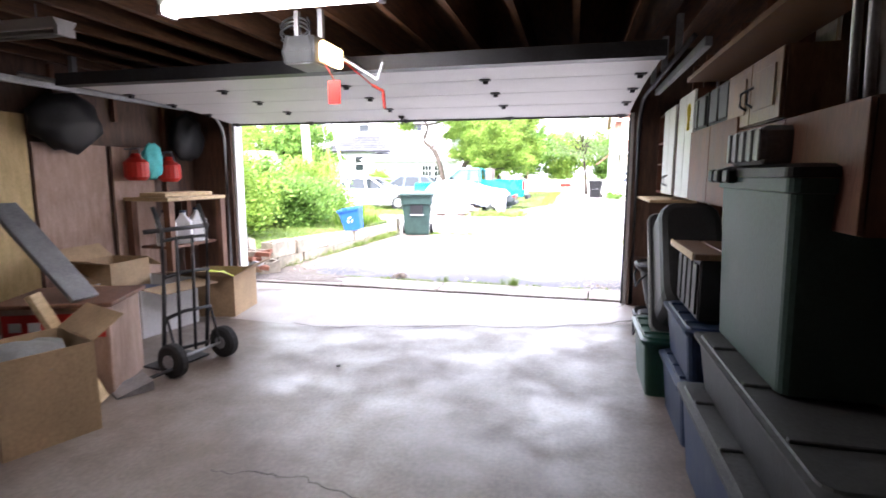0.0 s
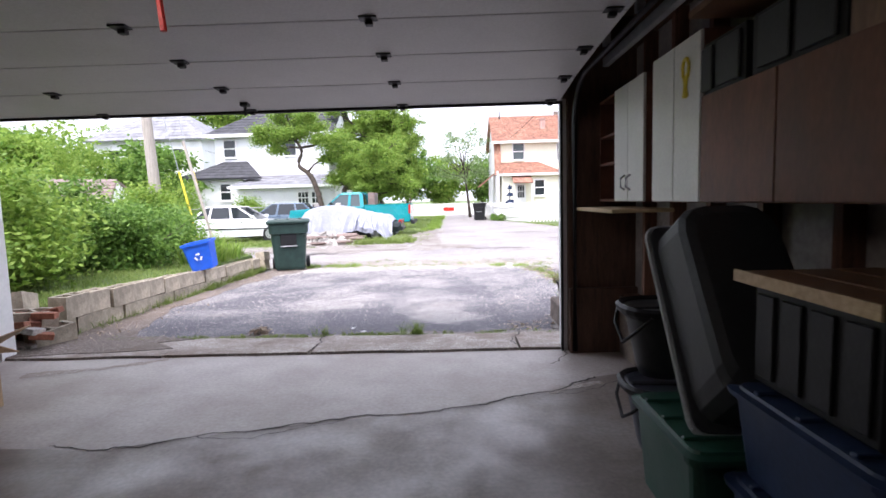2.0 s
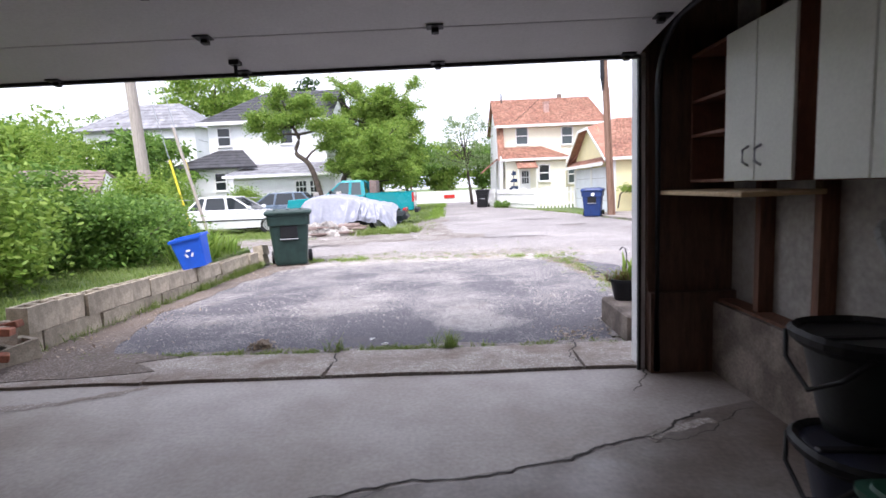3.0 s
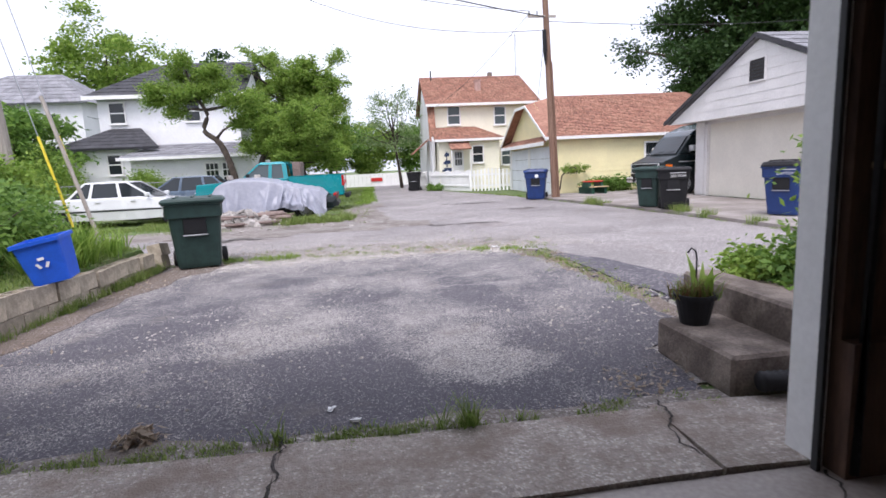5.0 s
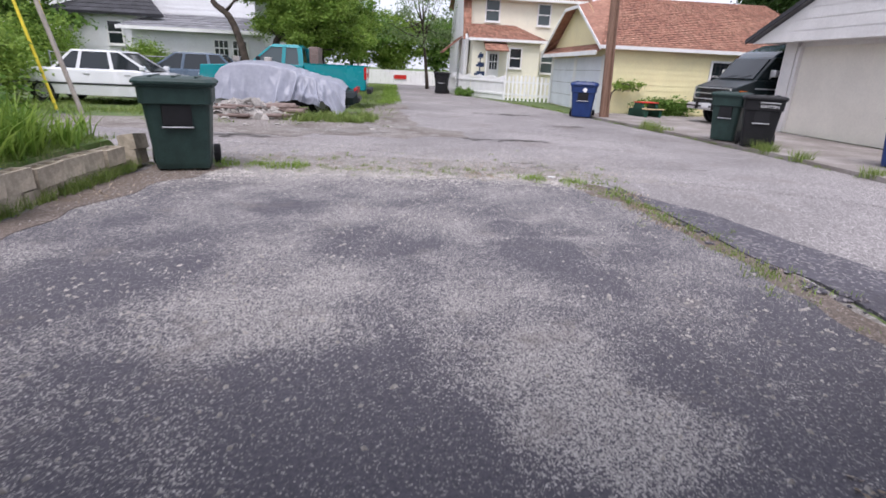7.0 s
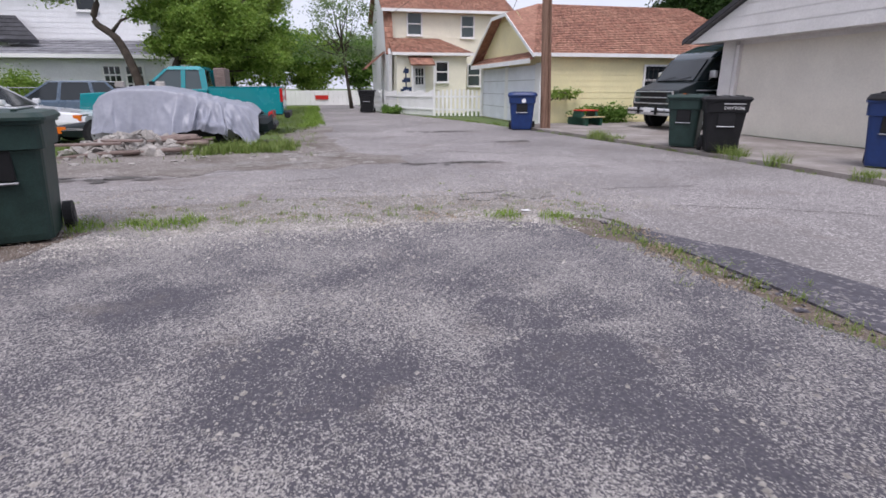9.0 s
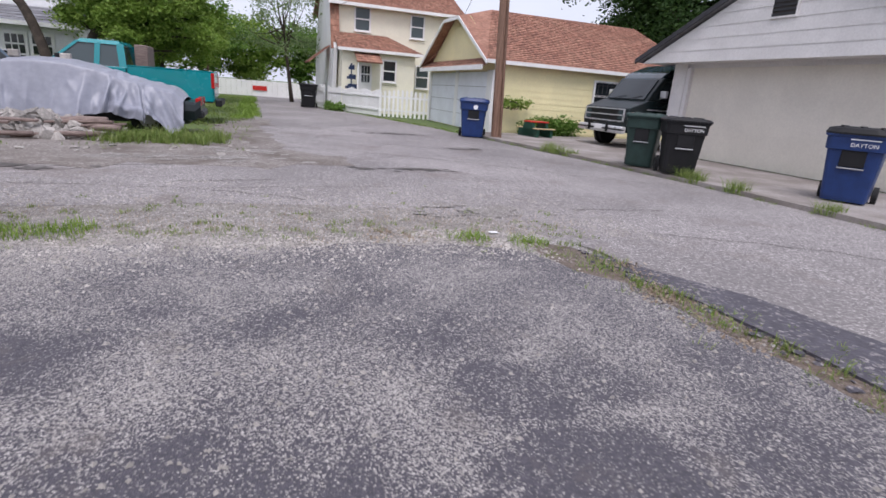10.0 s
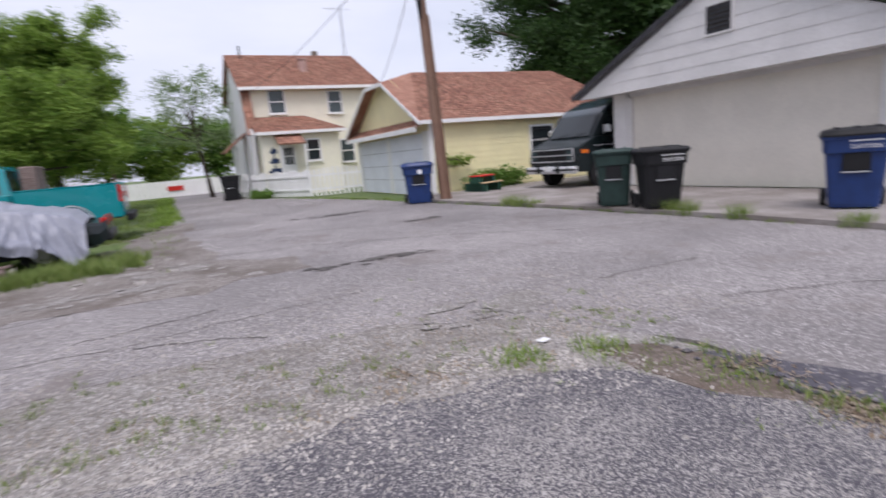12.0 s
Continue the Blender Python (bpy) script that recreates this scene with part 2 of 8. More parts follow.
M_GRAVEL = speckled("gravel_dirt", (0.20, 0.182, 0.168), (0.45, 0.425, 0.405), 0.9, (0.3, 0.7), stone=75, amount=0.5, bump=0.9, worn=(1.6, 0.55, 0.75, (0.16, 0.138, 0.112)), soft=(0.1, 0.5))
M_GROUND = speckled("grass_soil", (0.085, 0.14, 0.03), (0.17, 0.19, 0.08), 0.35, (0.3, 0.7), stone=26, amount=0.25, bump=0.8, worn=(0.5, 0.55, 0.75, (0.19, 0.155, 0.115)))
M_VERGE = speckled("verge_dirt", (0.165, 0.142, 0.126), (0.38, 0.35, 0.33), 0.8, (0.3, 0.7), stone=70, amount=0.45, bump=0.9, worn=(0.9, 0.48, 0.66, (0.115, 0.092, 0.076)), soft=(0.08, 0.5))
M_DIRT = paint("dirt", (0.26, 0.21, 0.17), 0.95, vary=0.4, scale=2, fine=45, bump=0.6, second=(0.16, 0.12, 0.10))
M_SEAM = paint("alley_crack", (0.13, 0.118, 0.11), 0.95, vary=0.4, scale=5, bump=0.2)
M_CRACK = paint("crack_shadow", (0.05, 0.042, 0.038), 0.95, bump=0)
M_WHITE = paint("white_paint", (0.84, 0.84, 0.83), 0.5, vary=0.07, scale=2, fine=30, bump=0.05)
M_DOORW = paint("door_white", (0.66, 0.66, 0.67), 0.5, vary=0.08, scale=1.5, fine=60, bump=0.12)
M_RUBBER = paint("black_rubber", (0.025, 0.025, 0.027), 0.7, vary=0.2, bump=0.1)
M_STEEL = paint("galvanised_steel", (0.42, 0.43, 0.45), 0.45, metal=0.8, vary=0.2, bump=0.05)
M_DARKMET = paint("dark_metal", (0.05, 0.05, 0.055), 0.5, metal=0.6, vary=0.2, bump=0.05)
M_CHROME = paint("chrome", (0.72, 0.72, 0.74), 0.3, metal=0.6, vary=0.05, bump=0)
M_STUD = wood("reddish_stud_wood", (0.09, 0.04, 0.022), (0.19, 0.085, 0.05), stretch=(14, 14, 1.5))
M_JOIST = wood("brown_joist_wood", (0.07, 0.035, 0.018), (0.17, 0.085, 0.045), stretch=(14, 1.5, 14))
M_PINE = wood("pale_pine", (0.42, 0.30, 0.16), (0.58, 0.44, 0.26))
M_PLYP = wood("pinkish_plywood", (0.30, 0.19, 0.145), (0.42, 0.29, 0.235), stretch=(6, 6, 1.2))
M_PLYY = wood("yellow_plywood", (0.50, 0.37, 0.17), (0.64, 0.49, 0.25), stretch=(6, 6, 1.2))
# brown cabinet wood; also colours the shaded sides of the white cabinets
M_BROWN_CABSHADE = wood("brown_wood_and_cabinet_shade", (0.11, 0.04, 0.022), (0.165, 0.066, 0.038), stretch=(3, 3, 1), rough=0.62)
M_OAK_TRAYSHADE = wood("oak_wood_and_tray_shade", (0.14, 0.072, 0.04), (0.22, 0.125, 0.065), stretch=(5, 5, 1), rough=0.45)
M_DRYWALL = paint("bare_wall_board", (0.37, 0.345, 0.32), 0.9, vary=0.25, scale=2, fine=30, bump=0.1)
M_DARKWALL = wood("dark_wall_boards", (0.06, 0.03, 0.02), (0.13, 0.07, 0.045), stretch=(8, 8, 1.2))
M_CABW = paint("cabinet_white", (0.70, 0.71, 0.66), 0.42, vary=0.08, scale=2, bump=0.03)
M_CARDB = paint("cardboard", (0.42, 0.29, 0.17), 0.85, vary=0.2, scale=3, fine=50, bump=0.1)
M_PAPERW = paint("white_board", (0.70, 0.70, 0.72), 0.7, vary=0.12, scale=4, bump=0.05)
M_GREENP = paint("green_plastic", (0.024, 0.050, 0.044), 0.5, vary=0.25, scale=5, fine=80, bump=0.12, spec=0.35)
M_GREENT = paint("green_tote_plastic", (0.013, 0.07, 0.045), 0.42, vary=0.15, scale=4, bump=0.06)
M_SAGE = paint("sage_plastic", (0.042, 0.078, 0.068), 0.55, vary=0.18, scale=3, bump=0.08, spec=0.28)
M_BLACKP = paint("black_plastic", (0.014, 0.014, 0.016), 0.55, vary=0.2, scale=5, bump=0.1, spec=0.28)
M_GREYP = paint("grey_plastic", (0.028, 0.03, 0.032), 0.5, vary=0.2, scale=4, bump=0.08, spec=0.35)
M_LGREYP = paint("pale_grey_plastic", (0.27, 0.28, 0.28), 0.5, vary=0.2, scale=4, bump=0.08)
M_LIDG = paint("dull_grey_plastic", (0.08, 0.083, 0.083), 0.55, vary=0.25, scale=4, bump=0.08, spec=0.28)
M_BLUEP = paint("blue_tote_plastic", (0.02, 0.038, 0.09), 0.5, vary=0.2, scale=4, bump=0.06, spec=0.3)
M_BLUEC = paint("blue_cart_plastic", (0.010, 0.036, 0.15), 0.45, vary=0.2, scale=5, fine=80, bump=0.1)
M_BLUEB = paint("bright_blue_plastic", (0.018, 0.115, 0.68), 0.42, vary=0.12, scale=5, fine=80, bump=0.08)
M_CHIM = paint("chimney_paint", (0.50, 0.33, 0.29), 0.9, vary=0.25, scale=4, fine=30, bump=0.3)
M_NAVYTUB = paint("navy_plastic", (0.020, 0.024, 0.045), 0.42, vary=0.1, scale=4, fine=60, bump=0.03)
M_SOIL = speckled("brown_soil", (0.125, 0.098, 0.08), (0.30, 0.25, 0.22), 1.5, (0.3, 0.7), stone=90, amount=0.35, bump=0.9, worn=(2.0, 0.5, 0.7, (0.12, 0.085, 0.06)), soft=(0.1, 0.5))
M_TARP = paint("silver_tarp", (0.285, 0.295, 0.345), 0.4, vary=0.12, scale=1.2, fine=12, bump=0.12, second=(0.255, 0.265, 0.32), blotch=(0.3, 0.7))
M_TEAL = paint("teal_car_paint", (0.0, 0.24, 0.27), 0.25, vary=0.1, scale=1.2, bump=0, coat=0.6)
M_CARW = paint("white_car_paint", (0.74, 0.75, 0.76), 0.25, vary=0.06, scale=1.5, bump=0, coat=0.6)
M_CARB = paint("slate_blue_car_paint", (0.08, 0.12, 0.17), 0.28, vary=0.15, scale=1.5, bump=0, coat=0.5)
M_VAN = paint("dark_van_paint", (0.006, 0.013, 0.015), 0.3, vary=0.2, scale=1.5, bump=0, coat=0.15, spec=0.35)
# lighter and bluer than M_VAN: sky sheen put into colour, plus a stronger coat
M_VANR = paint("van_roof_sky_sheen", (0.016, 0.035, 0.048), 0.22, vary=0.2, scale=1.5, bump=0, coat=0.7)
M_GLASSD = pane("dark_glass", (0.02, 0.026, 0.03))
M_GLASSW = pane("window_glass", (0.06, 0.08, 0.085))
M_TYRE = paint("tyre_rubber", (0.022, 0.022, 0.023), 0.85, vary=0.25, scale=8, bump=0.3)
M_RIM = paint("wheel_metal", (0.55, 0.56, 0.58), 0.35, metal=0.7, vary=0.15, bump=0.05)
M_RED = paint("red_plastic", (0.55, 0.02, 0.012), 0.45, vary=0.1, bump=0.03)
M_REDL = paint("red_lamp_lens", (0.42, 0.012, 0.01), 0.2, vary=0.05, bump=0)
M_AMBER = paint("amber_lens", (0.75, 0.17, 0.01), 0.25, vary=0.05, bump=0)
M_YELLOW = paint("yellow_plastic", (0.78, 0.62, 0.04), 0.5, vary=0.12, bump=0.05)
M_LIME = paint("lime_bag", (0.55, 0.66, 0.03), 0.5, vary=0.15, bump=0.1)
M_CYAN = paint("cyan_cloth", (0.10, 0.55, 0.55), 0.8, vary=0.2, bump=0.2)
M_SIDEW = paint("white_siding", (0.84, 0.845, 0.86), 0.6, vary=0.08, scale=1.0, fine=20, bump=0.05)
M_SIDEY = paint("yellow_siding", (0.88, 0.80, 0.47), 0.6, vary=0.07, scale=1.0, fine=20, bump=0.05)
M_SIDEC = paint("cream_siding", (0.86, 0.83, 0.68), 0.6, vary=0.07, scale=1.0, fine=20, bump=0.05)
M_SHINR = paint("red_brown_shingle", (0.345, 0.185, 0.128), 0.9, vary=0.4, scale=1.6, fine=9, bump=0.3, second=(0.27, 0.13, 0.09), island=0.30)
M_SHIND = paint("dark_shingle", (0.058, 0.058, 0.066), 0.9, vary=0.3, scale=1.5, fine=18, bump=0.3, island=0.25)
M_SHING = paint("grey_shingle", (0.26, 0.26, 0.28), 0.9, vary=0.3, scale=1.5, fine=18, bump=0.3, island=0.2)
M_BEIGE = paint("beige_door_paint", (0.72, 0.675, 0.60), 0.6, vary=0.07, scale=1.2, fine=25, bump=0.05)
M_GARW = paint("white_garage_paint", (0.70, 0.68, 0.67), 0.6, vary=0.1, scale=1.4, fine=25, bump=0.08)
M_GREYDOOR = paint("pale_blue_grey_door", (0.78, 0.81, 0.86), 0.6, vary=0.08, scale=1.4, bump=0.05)
M_POLE = wood("weathered_pole_wood", (0.12, 0.065, 0.042), (0.22, 0.13, 0.09), stretch=(9, 9, 0.6))
M_POLEG = wood("grey_pole_wood", (0.26, 0.23, 0.20), (0.38, 0.34, 0.30), stretch=(9, 9, 0.6))
M_BARK = paint("bark", (0.085, 0.065, 0.05), 0.95, vary=0.4, scale=6, fine=30, bump=0.8)
M_CABLE = paint("cable_black", (0.03, 0.03, 0.032), 0.6, vary=0.1, bump=0)
M_RUBBLE = paint("rubble_stone", (0.44, 0.41, 0.38), 0.95, vary=0.35, scale=6, fine=40, bump=0.5, per_piece=0.25)
M_DEADWOOD = wood("weathered_timber", (0.13, 0.088, 0.075), (0.27, 0.205, 0.18))
M_BRICK = paint("red_brick", (0.33, 0.13, 0.08), 0.9, vary=0.3, scale=5, fine=40, bump=0.4, per_piece=0.2)
M_LEAF_A = leafy("leaf_fresh", (0.11, 0.21, 0.026), (0.31, 0.43, 0.085))
M_LEAF_B = leafy("leaf_mid", (0.07, 0.155, 0.026), (0.21, 0.34, 0.07))
M_LEAF_D = leafy("leaf_dark", (0.022, 0.055, 0.014), (0.06, 0.115, 0.03))
M_LEAF_P = leafy("leaf_pale", (0.12, 0.20, 0.07), (0.26, 0.34, 0.15))
M_GRASS = leafy("grass_blades", (0.12, 0.205, 0.035), (0.29, 0.345, 0.11))
M_DRYL = leafy("dry_leaves", (0.26, 0.19, 0.13), (0.52, 0.44, 0.35))
M_FERN = leafy("reddish_fern", (0.16, 0.07, 0.04), (0.16, 0.26, 0.06))
M_TUBE = glow("fluorescent_tube", (1.0, 0.96, 0.9), 9.0)
M_BULB = glow("opener_bulb_cover", (1.0, 0.66, 0.28), 0.9)
M_LETTER = paint("white_lettering", (0.8, 0.8, 0.8), 0.6, vary=0.05, bump=0)


# ---- mesh helpers ----
from mathutils.geometry import tessellate_polygon


def thing(name, m, label, category, group="", kind=""):
    ob = new(name)
    ob.empty_display_size = 0.1
    ob.matrix_world = m
    return tagged(ob, label, category, group, kind)


def part(name, bm, material, parent=None, label="", smooth=False):
    me = bpy.data.meshes.new(name)
    bm.normal_update()
    for f in bm.faces:
        f.smooth = smooth
    bm.to_mesh(me)
    bm.free()
    me.materials.append(material)
    ob = new(name, me)
    if parent:
        ob.parent = parent
    if label:
        ob["label"] = label
    return ob


def raw(name, verts, faces, material, parent=None, label="", smooth=False):
    me = bpy.data.meshes.new(name)
    me.from_pydata(verts, [], faces)
    me.materials.append(material)
    if smooth:
        me.polygons.foreach_set("use_smooth", [True] * len(me.polygons))
    me.update()
    ob = new(name, me)
    if parent:
        ob.parent = parent
    if label:
        ob["label"] = label
    return ob


def add_box(bm, lo, hi, m=None, bevel=0.0):
    c = [(a + b) / 2 for a, b in zip(lo, hi)]
    d = [abs(b - a) for a, b in zip(lo, hi)]
    t = Matrix.Translation(c) @ Matrix.Diagonal((*d, 1))
    geo = bmesh.ops.create_cube(bm, size=1, matrix=(m @ t) if m else t)
    if bevel:
        edges = list({e for v in geo["verts"] for e in v.link_edges})
        bmesh.ops.bevel(bm, geom=edges, offset=bevel, segments=1, affect="EDGES", profile=0.5)
    return geo


def box(name, lo, hi, material, parent=None, label="", bevel=0.0, m=None):
    bm = bmesh.new()
    add_box(bm, lo, hi, m, bevel)
    return part(name, bm, material, parent, label)


def rod(bm, a, b, r, r2=None, seg=8):
    """A round bar from a to b."""
    a, b = Vector(a), Vector(b)
    d = b - a
    m = Matrix.Translation((a + b) / 2) @ d.to_track_quat("Z", "Y").to_matrix().to_4x4()
    bmesh.ops.create_cone(bm, cap_ends=True, segments=seg, radius1=r, radius2=r if r2 is None else r2, depth=d.length, matrix=m)


def bar(name, a, b, r, material, parent=None, label="", r2=None, seg=8):
    bm = bmesh.new()
    rod(bm, a, b, r, r2, seg)
    return part(name, bm, material, parent, label, smooth=False)


def tube(name, pts, r, material, parent=None, label="", seg=6):
    """A bent pipe through points, with mitred rings."""
    pts = [Vector(p) for p in pts]
    verts, faces = [], []
    for i, p in enumerate(pts):
        d = (pts[min(i + 1, len(pts) - 1)] - pts[max(i - 1, 0)]).normalized()
        q = d.to_track_quat("Z", "Y")
        rr = r[i] if isinstance(r, (list, tuple)) else r
        for k in range(seg):
            a = 2 * math.pi * k / seg
            verts.append(p + q @ Vector((rr * math.cos(a), rr * math.sin(a), 0)))
    for i in range(len(pts) - 1):
        for k in range(seg):
            k2 = (k + 1) % seg
            faces.append((i * seg + k, i * seg + k2, (i + 1) * seg + k2, (i + 1) * seg + k))
    faces.append(tuple(range(seg))[::-1])
    faces.append(tuple((len(pts) - 1) * seg + k for k in range(seg)))
    return raw(name, verts, faces, material, parent, label, smooth=True)


def loft(bm, sections, caps=True):
    """Skin through closed sections of the same number of points."""
    rings = [[bm.verts.new(p) for p in s] for s in sections]
    k = len(rings[0])
    for a, b in zip(rings, rings[1:]):
        for i in range(k):
            j = (i + 1) % k
            bm.faces.new((a[i], a[j], b[j], b[i]))
    if caps:
        bm.faces.new(rings[0][::-1])
        bm.faces.new(rings[-1])
    bmesh.ops.recalc_face_normals(bm, faces=bm.faces)


def rrect(w, d, r, z, n=3, cx=0.0, cy=0.0):
    """A rounded rectangle at height z."""
    pts = []
    for sx, sy, a0 in ((1, 1, 0), (-1, 1, 90), (-1, -1, 180), (1, -1, 270)):
        for i in range(n):
            a = radians(a0 + 90 * i / (n - 1))
            pts.append((cx + sx * (w / 2 - r) + r * math.cos(a), cy + sy * (d / 2 - r) + r * math.sin(a), z))
    return pts


def slab(name, outline, z_of, depth, material, parent=None, label=""):
    """A flat piece of ground with the given outline; its rim is turned down by depth."""
    bm = bmesh.new()
    vs = [bm.verts.new((x, y, z_of(x, y))) for x, y in outline]
    f = bm.faces.new(vs)
    low = [bm.verts.new((v.co.x, v.co.y, v.co.z - depth)) for v in vs]
    for i in range(len(vs)):
        j = (i + 1) % len(vs)
        bm.faces.new((vs[i], low[i], low[j], vs[j]))
    bmesh.ops.delete(bm, geom=[f], context="FACES_ONLY")
    for a, b, c in tessellate_polygon([[Vector((x, y, 0)) for x, y in outline]]):
        up = (vs[b].co - vs[a].co).to_2d().cross((vs[c].co - vs[a].co).to_2d()) > 0
        bm.faces.new((vs[a], vs[b], vs[c]) if up else (vs[a], vs[c], vs[b]))
    return part(name, bm, material, parent, label)


def wavy(outline, step=0.25, amount=0.06, seed=0.0):
    """An outline cut finely, with an uneven edge."""
    out = []
    for a, b in zip(outline, outline[1:] + outline[:1]):
        n = max(1, min(60, int(math.dist(a, b) / step)))
        for i in range(n):
            x, y = a[0] + (b[0] - a[0]) * i / n, a[1] + (b[1] - a[1]) * i / n
            out.append((x + amount * noise.noise((x * 1.7, y * 1.7, seed)), y + amount * noise.noise((x * 1.7, y * 1.7, seed + 9))))
    return out


def ground_z(x, y):
    """The lie of the land: level in the garage, falling gently to the alley."""
    if y < 6.0:
        return 0.0
    return -0.03 * (y - 6.0) / 0.87 if y < 6.87 else max(-0.12, -0.03 - 0.09 * (y - 6.87) / 6.0)


def leaves(rng, centres, radii, count, size, flat=0.0):
    """Vertices and faces of count leaves scattered in soft clumps."""
    share = rng.uniform(0.25, 1.0, len(centres)) ** 1.5
    which = rng.choice(len(centres), count, p=share / share.sum())
    c = np.asarray(centres)[which]
    # each clump has its own size and droop
    own = rng.uniform(0.55, 1.3, (len(centres), 3))[which]
    q = rng.normal(0, 1, (count, 3)) * own
    q[:, 2] -= 0.35 * np.hypot(q[:, 0], q[:, 1])
    p = c + q * np.asarray(radii)
    u = rng.normal(0, 1, (count, 3))
    u[:, 2] *= 0.6
    u /= np.linalg.norm(u, axis=1)[:, None]
    w = np.cross(u, rng.normal(0, 1, (count, 3)) + np.array([0, 0, flat]))
    w /= np.linalg.norm(w, axis=1)[:, None]
    s = size * rng.uniform(0.6, 1.4, (count, 1))
    verts = np.stack([p - u * s, p + w * s * 0.45, p + u * s, p - w * s * 0.45], 1).reshape(-1, 3)
    faces = np.arange(count * 4).reshape(-1, 4)
    return verts.tolist(), faces.tolist()


def blades(rng, spots, height, width, spread, per):
    """Grass blades in tufts: per blades round every spot, each a thin bent triangle pair."""
    verts, faces = [], []
    for x, y, z in spots:
        k = rng.uniform(0.6, 1.3)
        for _ in range(per):
            a, r = rng.uniform(0, 6.283), spread * rng.uniform(0, 1) ** 0.7
            bx, by = x + r * math.cos(a), y + r * math.sin(a)
            h, b = height * k * rng.uniform(0.5, 1.2), rng.uniform(0, 6.283)
            lean = h * rng.uniform(0.2, 1.2)
            dx, dy = math.cos(b), math.sin(b)
            i = len(verts)
            verts += [(bx - dy * width, by + dx * width, z), (bx + dy * width, by - dx * width, z), (bx + dx * lean * 0.4 + dy * width * 0.7, by + dy * lean * 0.4 - dx * width * 0.7, z + h * 0.6), (bx + dx * lean * 0.4 - dy * width * 0.7, by + dy * lean * 0.4 + dx * width * 0.7, z + h * 0.6), (bx + dx * lean, by + dy * lean, z + h)]
            faces += [(i, i + 1, i + 2, i + 3), (i + 3, i + 2, i + 4)]
    return verts, faces


# ---- ground ----
bm = bmesh.new()
ys = [-300, -60, -20, -3, 6.0, 6.87, 12.87, 20, 40, 80, 200, 900]
xs = [-900, -200, -60, -20, -8, -4.5, 0, 1.62, 2.0, 4, 8, 20, 60, 200, 900]
grid = [[bm.verts.new((x, y, (ground_z(x, y) if x < 1.7 else -0.12) - 0.03)) for x in xs] for y in ys]
for j in range(len(ys) - 1):
    for i in range(len(xs) - 1):
        bm.faces.new((grid[j][i], grid[j][i + 1], grid[j + 1][i + 1], grid[j + 1][i]))
ground = tagged(part("ground", bm, M_GROUND), "grassy soil ground with bare dirt patches", "ground", kind="structure")

DRIVE = [(-4.5, 6.74), (0.64, 6.74), (0.66, 7.55), (1.22, 8.0), (1.3, 9.0), (1.28, 10.2), (1.2, 11.5), (0.8, 12.35), (0.2, 12.72), (-2.0, 12.8), (-3.3, 12.95), (-4.3, 13.2), (-4.52, 12.6)]
drive = tagged(slab("driveway", wavy(DRIVE, 0.09, 0.17, 3.0), ground_z, 0.03, M_DRIVE), "dark worn asphalt driveway with pale gravel showing through", "driveway", kind="structure")
ALLEY = [(-60, 13.6), (-5.5, 13.8), (-3.5, 14.15), (-1.5, 14.3), (0.1, 14.1), (1.1, 13.4), (1.5, 12.4), (1.55, 11.5), (1.8, 9.4), (2.1, 8.6), (2.1, -30), (6.1, -30), (6.1, 15), (5.9, 18), (5.4, 22), (4.8, 27), (3.7, 32), (2.0, 38), (1.8, 75), (-1.0, 75), (-1.3, 36), (-1.4, 25), (-1.2, 20.5), (-2.2, 18.4), (-4, 17.4), (-8, 17.6), (-60, 19)]
alley = tagged(slab("alley_road", wavy(ALLEY, 0.4, 0.13, 7.0), lambda x, y: -0.118, 0.04, M_ALLEY), "worn grey asphalt alley with cracks and patches", "road", kind="structure")
GRAVEL = [(-5.4, 6.95), (1.0, 6.95), (1.45, 8.3), (1.55, 9.2), (1.5, 10.5), (1.45, 11.6), (1.45, 12.6), (1.3, 13.4), (0.3, 14.3), (-1.5, 14.6), (-3.5, 14.45), (-5.6, 14.1)]
tagged(slab("gravel_verge", wavy(GRAVEL, 0.2, 0.08, 5.0), lambda x, y: -0.044 - 0.078 * min(1.0, max(0.0, (y - 6.87) / 6.0)), 0.02, M_GRAVEL), "gravel and dirt strip with weeds between driveway and alley", "verge", kind="structure")
SOIL = [(0.7, 7.3), (1.3, 7.7), (1.5, 8.5), (1.58, 9.4), (1.53, 10.5), (1.46, 11.6), (1.38, 12.5), (0.95, 12.75), (0.9, 12.3), (1.1, 11.4), (1.18, 9.5), (1.1, 8.3)]
tagged(slab("soil_strip", wavy(SOIL, 0.1, 0.10, 11.0), lambda x, y: -0.040 - 0.078 * min(1.0, max(0.0, (y - 6.87) / 6.0)), 0.02, M_SOIL), "brown soil strip with litter beside the driveway", "dirt", kind="structure")
TARSTRIP = [(1.33, 12.45), (1.44, 11.3), (1.46, 10.2), (1.5, 9.4), (1.62, 8.5), (2.05, 5.0), (2.9, 5.0), (2.75, 8.7), (2.3, 9.8), (2.02, 10.9), (1.7, 11.7)]
tagged(slab("tar_strip", wavy(TARSTRIP, 0.10, 0.13, 2.0), lambda x, y: -0.066 - 0.046 * max(0.0, min(1.0, max((x - 1.6) / 0.9, (y - 10.6) / 1.6))), 0.07, M_TAR), "dark tar patch along the alley's edge", "road patch", kind="structure")

